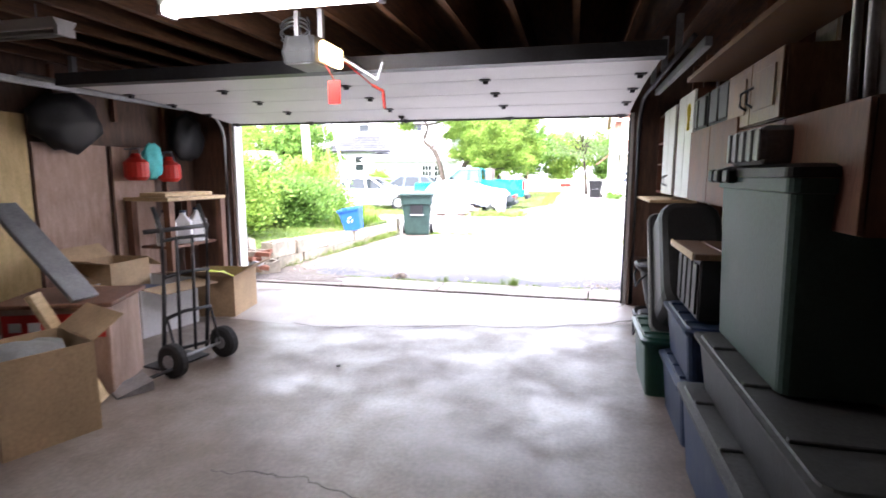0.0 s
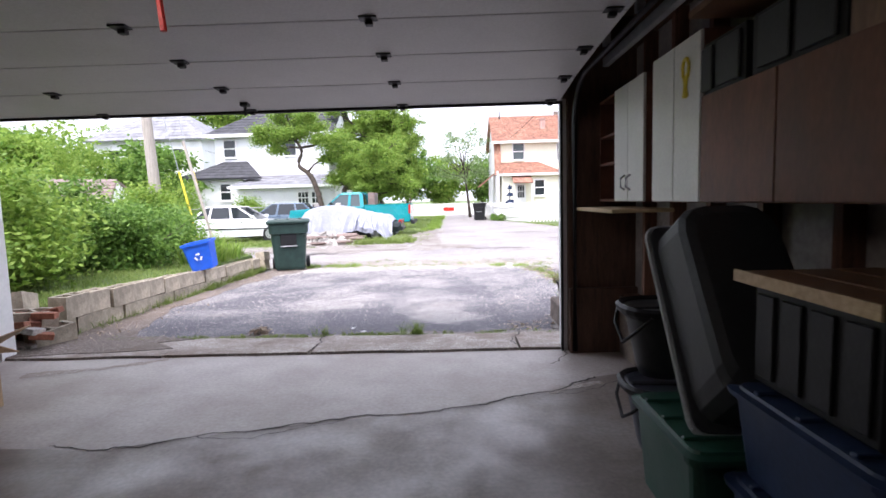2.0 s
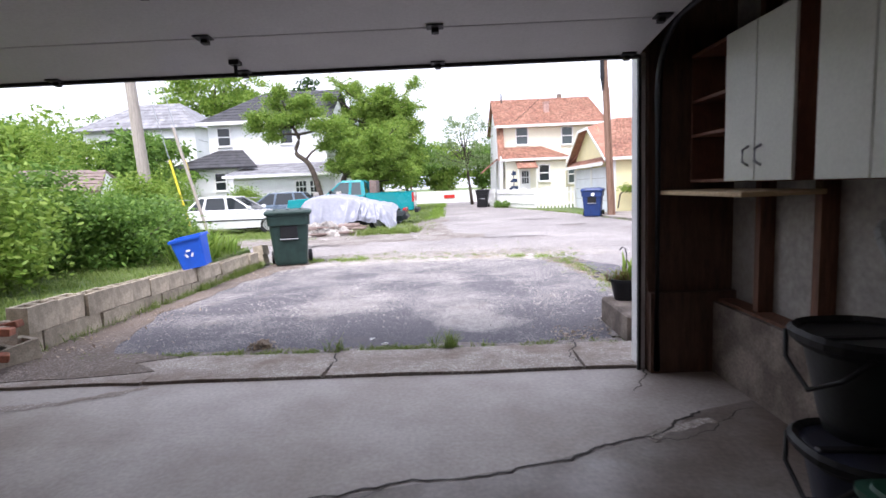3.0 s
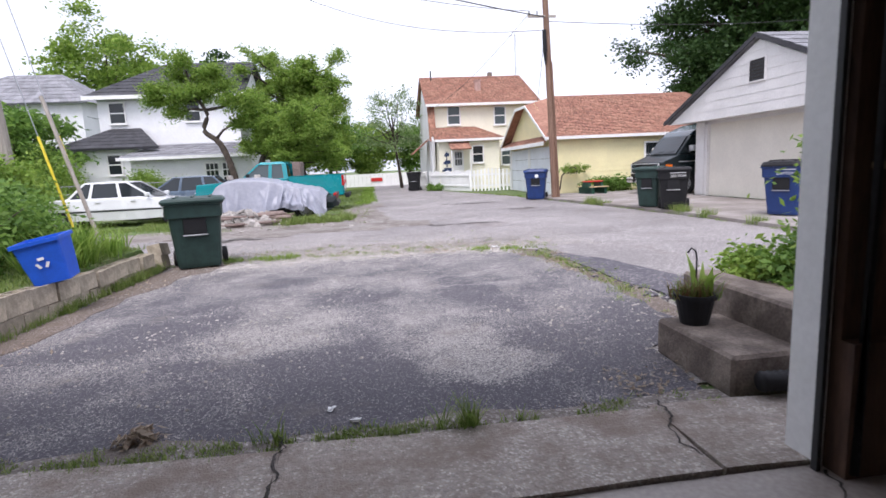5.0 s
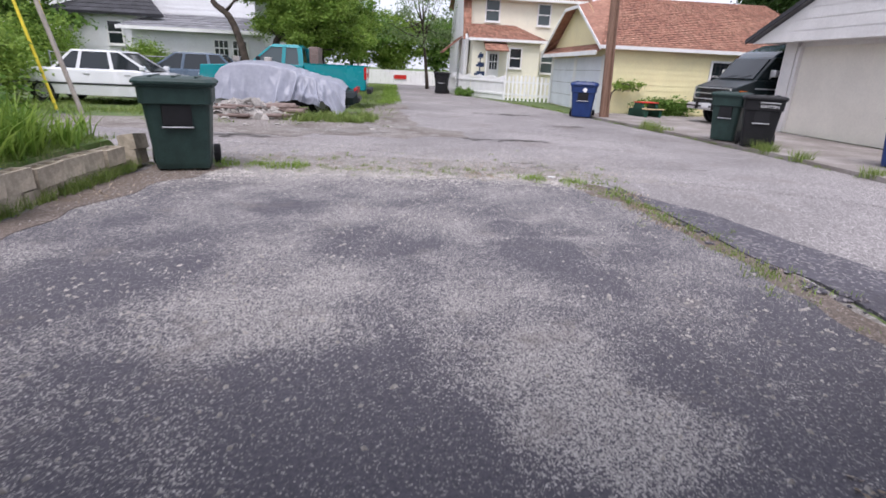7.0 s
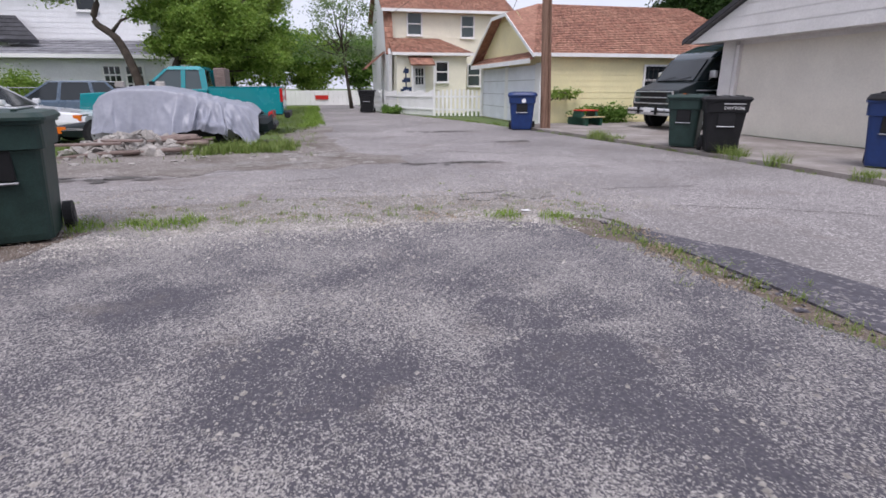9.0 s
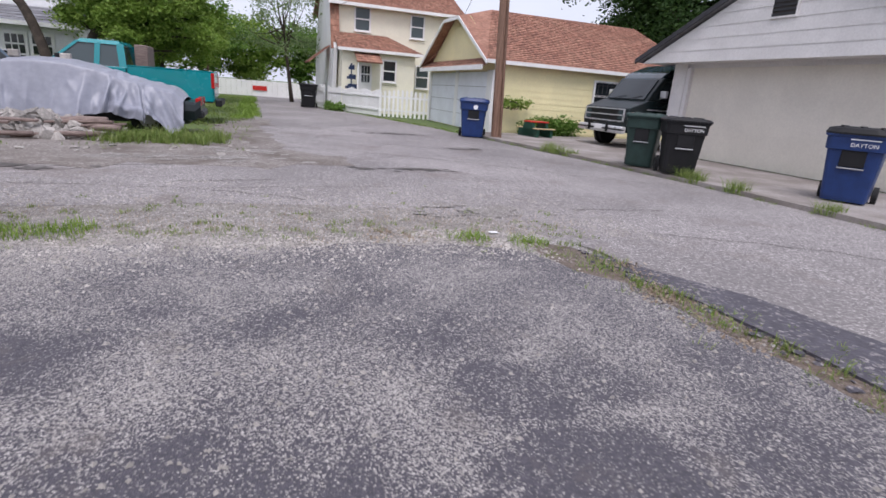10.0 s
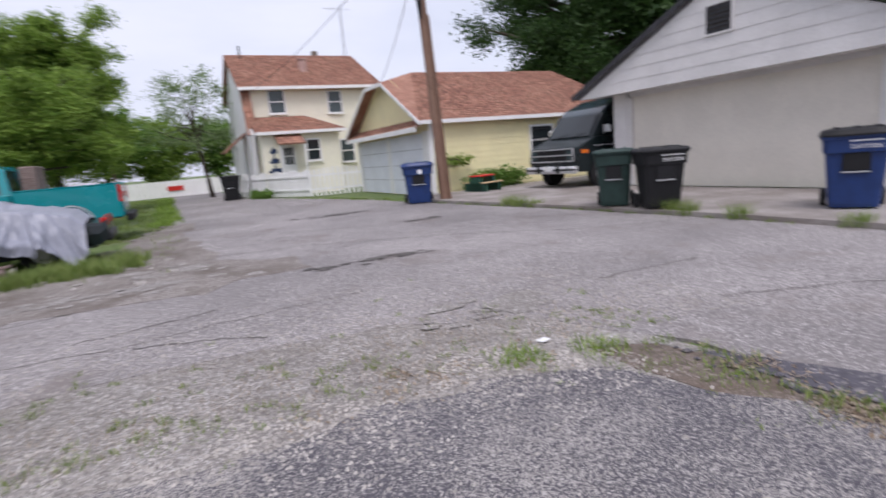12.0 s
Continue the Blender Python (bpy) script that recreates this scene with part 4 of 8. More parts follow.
def sash_window(parent, m, w, h, frame_mat=None, glass=None, bars=False):
    """A double-hung window; local x along the wall, y outwards, z up from the sill."""
    fm, gm = frame_mat or M_WHITE, glass or M_GLASSW
    bm = bmesh.new()
    t = 0.07
    for lo, hi in (((-w / 2 - t, 0, -t), (-w / 2, 0.06, h + t)), ((w / 2, 0, -t), (w / 2 + t, 0.06, h + t)), ((-w / 2, 0, h), (w / 2, 0.06, h + t)), ((-w / 2, 0, -t), (w / 2, 0.06, 0)), ((-w / 2, 0.005, h / 2 - 0.03), (w / 2, 0.05, h / 2 + 0.03))):
        add_box(bm, lo, hi, m)
    win = part("window", bm, fm, parent)
    bm = bmesh.new()
    add_box(bm, (-w / 2, 0.0, 0), (w / 2, 0.02, h / 2 - 0.03), m)
    part("pane", bm, gm, win)
    bm = bmesh.new()
    add_box(bm, (-w / 2, 0.01, h / 2 + 0.03), (w / 2, 0.03, h), m)
    part("pane", bm, gm, win)
    bm = bmesh.new()
    add_box(bm, (-w / 2 - t - 0.03, 0, -t - 0.04), (w / 2 + t + 0.03, 0.1, -t), m)
    part("window_sill", bm, fm, win)
    if bars:
        bm = bmesh.new()
        for i in range(5):
            x = -w / 2 + w * (i + 0.5) / 5
            rod(bm, m @ Vector((x, 0.09, -0.02)), m @ Vector((x, 0.09, h + 0.02)), 0.012, seg=5)
        for z in (0.1, h / 2, h - 0.1):
            rod(bm, m @ Vector((-w / 2, 0.09, z)), m @ Vector((w / 2, 0.09, z)), 0.012, seg=5)
        part("window_bars", bm, M_DARKMET, win, "dark iron security bars")
    return win


def facing(x, y, z, d):
    """Pose of a wall fitting: d is 's' or 'w', the way the wall faces."""
    return pose(x, y, z, 0, 0, {"s": 180, "w": 90}[d])


# cream house with a gambrel end and a full-width dormer
H = thing("cream_house", pose(0, 0, 0), "two-storey cream clapboard house with red-brown shingle roof", "house")
HX0, HX1, HY0, HY1 = 2.75, 9.3, 38.0, 45.0
box("wall", (HX0, HY0, -0.15), (HX1, HY1, 5.2), M_SIDEC, H)
siding("wall_siding", (HX0, HY0), (HX1, HY0), 0.0, 5.2, (0, -1), M_SIDEC, H, 0.21)
# gambrel end
verts = [(HX0 - 0.01, y, z) for y, z in ((37.2, 2.9), (38.6, 5.3), (41.5, 7.3), (44.4, 5.3), (45.8, 2.9), (45.8, -0.15), (37.9, -0.15))]
verts += [(HX0 - 0.2, v[1], v[2]) for v in verts]
raw("gable_wall", verts, [(0, 1, 2, 3, 4, 5, 6), (13, 12, 11, 10, 9, 8, 7)] + [(i, (i + 1) % 7, 7 + (i + 1) % 7, 7 + i) for i in range(7)], M_SIDEW, H, "white painted gambrel end wall")
roof_plane("roof", [(HX0 - 0.45, 37.55, 5.15), (HX1 + 0.4, 37.55, 5.15), (HX1 + 0.1, 41.5, 7.4), (HX0 - 0.4, 41.5, 7.4)], M_SHINR, H, 30, 80, seed=3)
roof_plane("roof", [(HX1 + 0.4, 45.4, 5.15), (HX0 - 0.45, 45.4, 5.15), (HX0 - 0.4, 41.5, 7.4), (HX1 + 0.1, 41.5, 7.4)], M_SHINR, H, 6, 10, seed=4)
roof_plane("roof_strip", [(HX0 - 0.32, 37.3, 2.9), (HX0 + 0.12, 37.3, 2.9), (HX0 + 0.12, 37.98, 5.1), (HX0 - 0.32, 37.98, 5.1)], M_SHINR, H, 8, 2, seed=5)
box("fascia", (HX0 - 0.45, 37.5, 5.02), (HX1 + 0.4, 37.56, 5.17), M_WHITE, H)
bm = bmesh.new()
add_box(bm, (5.8, 39.2, 5.9), (6.15, 39.55, 6.75), None, 0.01)
add_box(bm, (5.76, 39.16, 6.75), (6.19, 39.59, 6.82))
part("chimney", bm, M_CHIM, H, "pinkish painted chimney")
box("chimney", (7.3, 42.0, 7.0), (7.6, 42.3, 7.75), M_STEP, H, "dark brick chimney")
bar("vent_pipe", (3.1, 41.0, 7.1), (3.1, 41.0, 7.75), 0.05, M_DARKMET, H)
bm = bmesh.new()
for a in range(3):
    rod(bm, (9.6 + 0.14 * math.cos(a * 2.1), 43 + 0.14 * math.sin(a * 2.1), 4), (9.6 + 0.03 * math.cos(a * 2.1), 43 + 0.03 * math.sin(a * 2.1), 10.6), 0.014, seg=5)
for i in range(22):
    z = 5 + i * 0.25
    rod(bm, (9.5, 43, z), (9.7, 43.05, z + 0.12), 0.008, seg=4)
for i in range(5):
    rod(bm, (9.0 + 0.1 * i, 43, 10.5), (9.0 + 0.1 * i, 43.6, 10.5), 0.006, seg=4)
rod(bm, (8.6, 43.3, 10.5), (10.3, 43.3, 10.5), 0.01, seg=4)
part("antenna_mast", bm, M_STEEL, H, "lattice aerial mast")
for x, z, w, h in ((4.1, 3.95, 0.72, 1.05), (7.07, 3.86, 0.66, 1.05), (7.48, 1.3, 0.66, 1.1)):
    sash_window(H, facing(x, HY0 - 0.03, z, "s"), w, h, glass=M_GLASSW)
# enclosed porch
box("porch_wall", (2.85, 36.4, -0.15), (6.6, 37.99, 2.9), M_SIDEC, H)
siding("porch_siding", (2.85, 36.4), (6.6, 36.4), 0.0, 2.9, (0, -1), M_SIDEC, H, 0.21)
roof_plane("porch_roof", [(2.6, 36.1, 2.9), (6.95, 36.1, 2.9), (5.4, 37.98, 3.75), (2.62, 37.98, 3.75)], M_SHINR, H, 10, 26, seed=6)
raw("porch_roof_end", [(6.95, 36.1, 2.9), (6.95, 37.98, 2.9), (5.4, 37.98, 3.76), (6.9, 36.1, 2.8), (6.9, 37.98, 2.8)], [(0, 1, 2), (0, 3, 4, 1)], M_SHINR, H)
box("porch_fascia", (2.6, 36.06, 2.78), (6.95, 36.1, 2.92), M_WHITE, H)
sash_window(H, facing(5.25, 36.37, 1.5, "s"), 0.6, 0.95, glass=M_GLASSD)
bm = bmesh.new()
add_box(bm, (3.7, 36.33, 0.3), (4.35, 36.37, 2.3), None, 0.005)
d = part("door", bm, M_WHITE, H, "white glazed porch door")
for i in range(3):
    for j in range(2):
        box("pane", (3.82 + 0.15 * i, 36.32, 1.35 + 0.42 * j), (3.94 + 0.15 * i, 36.335, 1.72 + 0.42 * j), M_GLASSD, d)
roof_plane("awning", [(3.45, 35.4, 2.3), (4.7, 35.4, 2.3), (4.7, 36.38, 2.75), (3.45, 36.38, 2.75)], M_SHINR, H, 4, 6, 0.05, 7)
for x in (3.5, 4.65):
    bar("awning_post", (x, 35.5, 0.0), (x, 35.5, 2.3), 0.04, M_WHITE, H)
roof_plane("side_awning", [(1.4, 38.6, 2.2), (1.4, 40.4, 2.2), (2.5, 40.4, 3.1), (2.5, 38.6, 3.1)], M_SHINR, H, 4, 6, 0.06, 8)
bm = bmesh.new()
for z0, k in ((1.0, 0.30), (1.45, 0.22), (1.9, 0.15)):
    add_box(bm, (3.25 - k, 35.9, z0), (3.25 + k, 35.93, z0 + 0.12))
    add_box(bm, (3.25 - k * 0.6, 35.9, z0 + 0.12), (3.25 + k, 35.93, z0 + 0.22))
add_box(bm, (3.22, 35.935, 0.0), (3.28, 35.96, 2.2))
tagged(part("striped_ornament", bm, M_BLUEP), "blue and white striped porch ornament on a post", "ornament")

# picket fence
fence = thing("picket_fence", pose(0, 0, 0), "white wooden picket fence round the cream house's yard", "fence")
def fence_run(a, b, solid):
    a, b = Vector((*a, -0.12)), Vector((*b, -0.12))
    n = max(2, int((b - a).length / (0.16 if solid else 0.2)))
    d = (b - a).normalized()
    ang = math.degrees(math.atan2(d.y, d.x))
    for i in range(n + 1):
        p = a.lerp(b, i / n)
        h = 1.15 + (0.06 * math.cos(i * 0.9) if solid else 0.1 * math.sin(i / n * math.pi))
        w = 0.155 if solid else 0.1
        bm = bmesh.new()
        m = pose(p.x, p.y, p.z, 0, 0, ang)
        pr = [(-w / 2, 0), (w / 2, 0), (w / 2, h - 0.07), (0, h), (-w / 2, h - 0.07)]
        loft(bm, [[m @ Vector((x, -0.012, z)) for x, z in pr], [m @ Vector((x, 0.012, z)) for x, z in pr]])
        part("picket", bm, M_WHITE, fence)
    for z in (0.25, 0.85):
        bm = bmesh.new()
        L = (b - a).length
        add_box(bm, (0, 0.014, z), (L, 0.05, z + 0.08), pose(a.x, a.y, a.z, 0, 0, ang))
        part("rail", bm, M_WHITE, fence)
fence_run((4.2, 33.4), (6.25, 32.5), False)
fence_run((4.15, 33.5), (2.35, 37.6), True)
fence_run((2.2, 38.0), (1.9, 45.0), True)

# yellow garage with clipped gable
G = thing("yellow_garage", pose(0, 0, 0), "yellow clapboard garage with red-brown hipped shingle roof", "garage")
GX0, GX1, GY0, GY1 = 6.4, 15.5, 25.8, 32.9
box("wall", (GX0, GY0, -0.15), (GX1, GY1, 2.35), M_SIDEY, G)
siding("wall_siding", (GX0, GY0), (GX1, GY0), 0.0, 2.3, (0, -1), M_SIDEY, G, 0.2)
gm = (GY0 + GY1) / 2
siding("gable_siding", (GX0, GY0), (GX0, GY1), 2.3, 4.0, (-1, 0), M_SIDEY, G, 0.2, lambda z: (max(0, (z - 2.3) / 4.2), 1 - max(0, (z - 2.3) / 4.2)))
raw("gable_wall", [(GX0 + 0.02, GY0, 2.3), (GX0 + 0.02, GY1, 2.3), (GX0 + 0.02, gm + 0.8, 4.0), (GX0 + 0.02, gm - 0.8, 4.0)], [(0, 1, 2, 3)], M_SIDEY, G)
e0, e1, ez, rz = GX0 - 0.45, GX1 + 0.3, 2.28, 4.4
roof_plane("roof", [(e0, GY0 - 0.3, ez), (e1, GY0 - 0.3, ez), (14.4, gm, rz), (7.6, gm, rz)], M_SHINR, G, 30, 110, seed=11)
roof_plane("roof", [(e1, GY1 + 0.3, ez), (e0, GY1 + 0.3, ez), (7.6, gm, rz), (14.4, gm, rz)], M_SHINR, G, 5, 10, seed=12)
raw("roof_side", [(e0, GY0 - 0.3, ez), (e0, gm - 0.85, 3.92), (7.6, gm, rz)], [(0, 1, 2)], M_SHINR, G)
raw("roof_side", [(e0, GY1 + 0.3, ez), (e0, gm + 0.85, 3.92), (7.6, gm, rz)], [(0, 2, 1)], M_SHINR, G)
raw("roof_clip", [(e0, gm - 0.85, 3.92), (e0, gm + 0.85, 3.92), (7.6, gm, rz)], [(0, 2, 1)], M_SHINR, G)
raw("roof_end", [(e1, GY0 - 0.3, ez), (e1, GY1 + 0.3, ez), (14.4, gm, rz)], [(0, 1, 2)], M_SHINR, G)
for ya, za, yb, zb in ((GY0 - 0.3, ez, gm - 0.85, 3.92), (GY1 + 0.3, ez, gm + 0.85, 3.92), (gm - 0.85, 3.92, gm + 0.85, 3.92)):
    bm = bmesh.new()
    loft(bm, [[(x, ya, za), (x, yb, zb), (x, yb, zb - 0.12), (x, ya, za - 0.12)] for x in (e0 - 0.03, e0 + 0.02)])
    part("barge_board", bm, M_WHITE, G)
box("fascia", (e0, GY0 - 0.36, ez - 0.09), (e1, GY0 - 0.3, ez + 0.03), M_WHITE, G)
roof_plane("pent_roof", [(GX0 - 0.5, GY1 + 0.1, 2.12), (GX0 - 0.5, GY0 - 0.1, 2.12), (GX0 - 0.02, GY0 - 0.1, 2.42), (GX0 - 0.02, GY1 + 0.1, 2.42)], M_SHINR, G, 3, 20, 0.05, 13)
box("pent_fascia", (GX0 - 0.53, GY0 - 0.1, 1.98), (GX0 - 0.5, GY1 + 0.1, 2.14), M_WHITE, G)
for y0, y1 in ((26.3, 29.1), (29.5, 32.5)):
    d = box("garage_door", (GX0 - 0.04, y0, -0.12), (GX0 - 0.012, y1, 1.95), M_GREYDOOR, G, "pale blue-grey panelled garage door")
    for z in (0.4, 0.92, 1.44):
        box("panel_joint", (GX0 - 0.043, y0, z - 0.008), (GX0 - 0.0405, y1, z + 0.008), M_LGREYP, d)
for y0, y1 in ((25.78, 26.28), (29.12, 29.48), (32.52, 32.9)):
    box("trim_board", (GX0 - 0.05, y0, -0.12), (GX0 - 0.012, y1, 2.0), M_WHITE, G)
sash_window(G, facing(10.9, GY0 - 0.03, 0.95, "s"), 0.95, 0.95, glass=M_GLASSD, bars=True)
box("corner_board", (GX0 - 0.02, GY0 - 0.05, -0.12), (GX0 + 0.1, GY0 - 0.012, 2.2), M_WHITE, G)

# white garage with a projecting gable
W = thing("white_garage", pose(0, 0, 0), "white garage with projecting clapboard gable and wide pale door", "garage")
WX, WY0, WY1, WP = 9.7, 13.9, 21.05, 17.6
box("wall", (WX, 20.6, -0.15), (16.5, WY1, 2.5), M_GARW, W)
box("wall", (WX, WY0, -0.15), (16.5, 14.95, 2.5), M_GARW, W)
box("wall", (WX + 0.1, 14.951, 2.25), (16.5, 20.599, 2.5), M_GARW, W)
siding("wall_siding", (WX, 20.6), (WX, WY1), 0.0, 2.4, (-1, 0), M_GARW, W, 0.26)
d = box("garage_door", (WX + 0.12, 14.951, -0.05), (WX + 0.16, 20.599, 2.249), M_BEIGE, W, "wide pale beige garage door")
for z in (0.52, 1.08, 1.65):
    box("panel_joint", (WX + 0.116, 14.96, z - 0.006), (WX + 0.1195, 20.46, z + 0.006), M_BEIGE, d)
box("door_trim", (WX + 0.02, 20.47, -0.04), (WX + 0.118, 20.598, 2.249), M_GARW, W)
gx = 9.2
raw("gable_wall", [(gx, 21.8, 2.36), (gx, 13.4, 2.36), (gx, WP, 4.25), (WX + 0.2, 21.8, 2.36), (WX + 0.2, 13.4, 2.36), (WX + 0.2, WP, 4.25)], [(0, 1, 2), (0, 3, 4, 1), (1, 4, 5, 2), (0, 2, 5, 3)], M_GARW, W)
siding("gable_siding", (gx, 21.8), (gx, 13.4), 2.34, 4.22, (-1, 0), M_GARW, W, 0.27, lambda z: (min(0.5, (z - 2.34) / 1.9 * 0.5), 1 - min(0.5, (z - 2.34) / 1.9 * 0.5)))
roof_plane("roof", [(gx - 0.12, 22.0, 2.46), (16.8, 22.0, 2.46), (16.8, WP, 4.42), (gx - 0.12, WP, 4.42)], M_SHING, W, 10, 20, seed=21)
roof_plane("roof", [(16.8, 13.2, 2.46), (gx - 0.12, 13.2, 2.46), (gx - 0.12, WP, 4.42), (16.8, WP, 4.42)], M_SHING, W, 10, 20, seed=22)
for ya in (22.0, 13.2):
    bm = bmesh.new()
    loft(bm, [[(x, ya, 2.46), (x, WP, 4.42), (x, WP, 4.3), (x, ya, 2.34)] for x in (gx - 0.14, gx - 0.1)])
    part("barge_board", bm, M_SHIND, W, "dark barge board")
bm = bmesh.new()
for lo, hi in (((gx - 0.05, 17.28, 3.15), (gx - 0.01, 17.32, 3.78)), ((gx - 0.05, 17.88, 3.15), (gx - 0.01, 17.92, 3.78)), ((gx - 0.05, 17.32, 3.15), (gx - 0.01, 17.88, 3.19)), ((gx - 0.05, 17.32, 3.74), (gx - 0.01, 17.88, 3.78))):
    add_box(bm, lo, hi)
v = part("gable_vent", bm, M_GARW, W)
box("vent_backing", (gx - 0.035, 17.32, 3.19), (gx - 0.03, 17.88, 3.74), M_CRACK, v)
for i in range(6):
    box("slat", (gx - 0.05, 17.32, 3.2 + i * 0.09), (gx - 0.038, 17.88, 3.25 + i * 0.09), M_DARKMET, v)

# white house left of the alley
L = thing("white_house", pose(0, 0, 0), "two-storey white clapboard house with dark shingle roof", "house")
LX0, LX1, LY0, LY1 = -15.9, -8.5, 36.0, 44.0
box("wall", (LX0, LY0, -0.15), (LX1, LY1, 5.95), M_SIDEW, L)
siding("wall_siding", (LX0, LY0), (LX1, LY0), 0.0, 5.9, (0, -1), M_SIDEW, L, 0.22)
roof_plane("roof", [(LX0 - 0.5, LY0 - 0.5, 5.9), (LX1 + 0.5, LY0 - 0.5, 5.9), (LX1 + 0.4, 40, 8.4), (LX0 + 2.6, 40, 8.4)], M_SHIND, L, 10, 24, seed=31)
roof_plane("roof", [(LX1 + 0.5, LY1 + 0.5, 5.9), (LX0 - 0.5, LY1 + 0.5, 5.9), (LX0 + 2.6, 40, 8.4), (LX1 + 0.4, 40, 8.4)], M_SHIND, L, 4, 8, seed=32)
raw("roof_hip", [(LX0 - 0.5, LY0 - 0.5, 5.9), (LX0 - 0.5, LY1 + 0.5, 5.9), (LX0 + 2.6, 40, 8.4)], [(0, 2, 1)], M_SHIND, L)
raw("gable_wall", [(LX1, LY0, 5.9), (LX1, LY1, 5.9), (LX1, 40, 8.3)], [(0, 1, 2)], M_SIDEW, L)
box("fascia", (LX0 - 0.5, LY0 - 0.56, 5.72), (LX1 + 0.5, LY0 - 0.5, 5.92), M_WHITE, L)
for x, z, w, h in ((-14.9, 4.5, 0.75, 1.05), (-10.95, 4.5, 0.75, 1.05)):
    sash_window(L, facing(x, LY0 - 0.03, z, "s"), w, h, glass=M_GLASSD)
# side wing with hipped roof
box("wing_wall", (-16.6, 33.6, -0.15), (-13.2, 35.99, 3.0), M_SIDEW, L)
siding("wing_siding", (-16.6, 33.6), (-13.2, 33.6), 0.0, 3.0, (0, -1), M_SIDEW, L, 0.22)
roof_plane("wing_roof", [(-17.1, 33.1, 3.0), (-11.9, 33.1, 3.0), (-13.8, 35.98, 4.2), (-15.3, 35.98, 4.2)], M_SHIND, L, 6, 14, seed=33)
sash_window(L, facing(-14.3, 33.57, 1.7, "s"), 0.6, 0.95, glass=M_GLASSD)
# low addition with french doors
box("addition_wall", (-12.9, 32.0, -0.15), (-7.2, 35.98, 2.35), M_SIDEW, L)
siding("addition_siding", (-12.9, 32.0), (-7.2, 32.0), 0.0, 2.35, (0, -1), M_SIDEW, L, 0.18)
roof_plane("addition_roof", [(-13.3, 31.5, 2.4), (-6.8, 31.5, 2.4), (-6.8, 35.98, 3.25), (-13.3, 35.98, 3.25)], M_SHING, L, 6, 18, seed=34)
box("gutter", (-13.3, 31.42, 2.28), (-6.8, 31.5, 2.42), M_WHITE, L)
for dx in (-9.1, -8.3):
    bm = bmesh.new()
    add_box(bm, (dx - 0.38, 31.94, 0.1), (dx + 0.38, 31.97, 2.1), None, 0.004)
    d = part("french_door", bm, M_WHITE, L, "white glazed french door")
    for i in range(3):
        for j in range(5):
            box("pane", (dx - 0.28 + 0.2 * i, 31.93, 0.35 + 0.34 * j), (dx - 0.12 + 0.2 * i, 31.938, 0.63 + 0.34 * j), M_GLASSD, d)

# farther house behind it
F = thing("far_white_house", pose(0, 0, 0), "white two-storey house with grey roof behind bushes", "house")
box("wall", (-28.0, 42.0, -0.15), (-19.6, 50.0, 6.6), M_SIDEW, F)
siding("wall_siding", (-28.0, 42.0), (-19.6, 42.0), 0.0, 6.6, (0, -1), M_SIDEW, F, 0.24)
roof_plane("roof", [(-28.6, 41.5, 6.5), (-19.0, 41.5, 6.5), (-22.5, 46, 9.0), (-26.0, 46, 9.0)], M_SHING, F, 8, 18, seed=41)
raw("roof_hip", [(-19.0, 41.5, 6.5), (-19.0, 50.5, 6.5), (-22.5, 46, 9.0)], [(0, 1, 2)], M_SHING, F)
raw("roof_hip", [(-28.6, 41.5, 6.5), (-28.6, 50.5, 6.5), (-26.0, 46, 9.0)], [(0, 2, 1)], M_SHING, F)
for x in (-26.4, -21.5):
    sash_window(F, facing(x, 41.97, 4.6, "s"), 0.9, 1.2, glass=M_GLASSD)

# tumbledown shed behind the hedge
S = thing("old_shed", pose(-17.5, 24.5, -0.1, 0, 0, 12), "old white shed with sagging worn roof", "shed")
box("wall", (-2.2, -1.5, 0), (2.2, 1.5, 1.9), M_SIDEW, S)
roof_plane("roof", [(-2.5, -1.8, 1.85), (2.5, -1.8, 1.85), (2.1, 0, 2.75), (-2.4, 0, 2.85)], M_DEADWOOD, S, 6, 9, seed=51)
roof_plane("roof", [(2.5, 1.8, 1.85), (-2.5, 1.8, 1.85), (-2.4, 0, 2.85), (2.1, 0, 2.75)], M_DEADWOOD, S, 4, 5, seed=52)
raw("gable_wall", [(2.2, -1.5, 1.9), (2.2, 1.5, 1.9), (2.1, 0, 2.7)], [(0, 1, 2)], M_SIDEW, S)
# white board fence far down the alley
FF = thing("board_fence", pose(0, 0, 0), "long white board fence across the end of the lawn", "fence")
for i in range(44):
    x = -9.0 + i * 0.36
    box("board", (x, 52.0, -0.12), (x + 0.35, 52.04, 0.98 + 0.02 * (i % 2)), M_WHITE, FF)
# ---- wheeled carts and bins ----
def lettering(text, size, m, parent, material=None, name="lettering"):
    """Raised flat letters in the built-in font, as a mesh."""
    cu = bpy.data.curves.new(name, "FONT")
    cu.body, cu.size, cu.align_x, cu.extrude = text, size, "CENTER", 0.002
    tmp = new("lettering_source", cu)
    me = bpy.data.meshes.new_from_object(tmp.evaluated_get(bpy.context.evaluated_depsgraph_get()))
    bpy.data.objects.remove(tmp)
    me.transform(m)
    me.materials.clear()
    me.materials.append(material or M_LETTER)
    ob = new(name, me)
    ob.parent = parent
    return ob


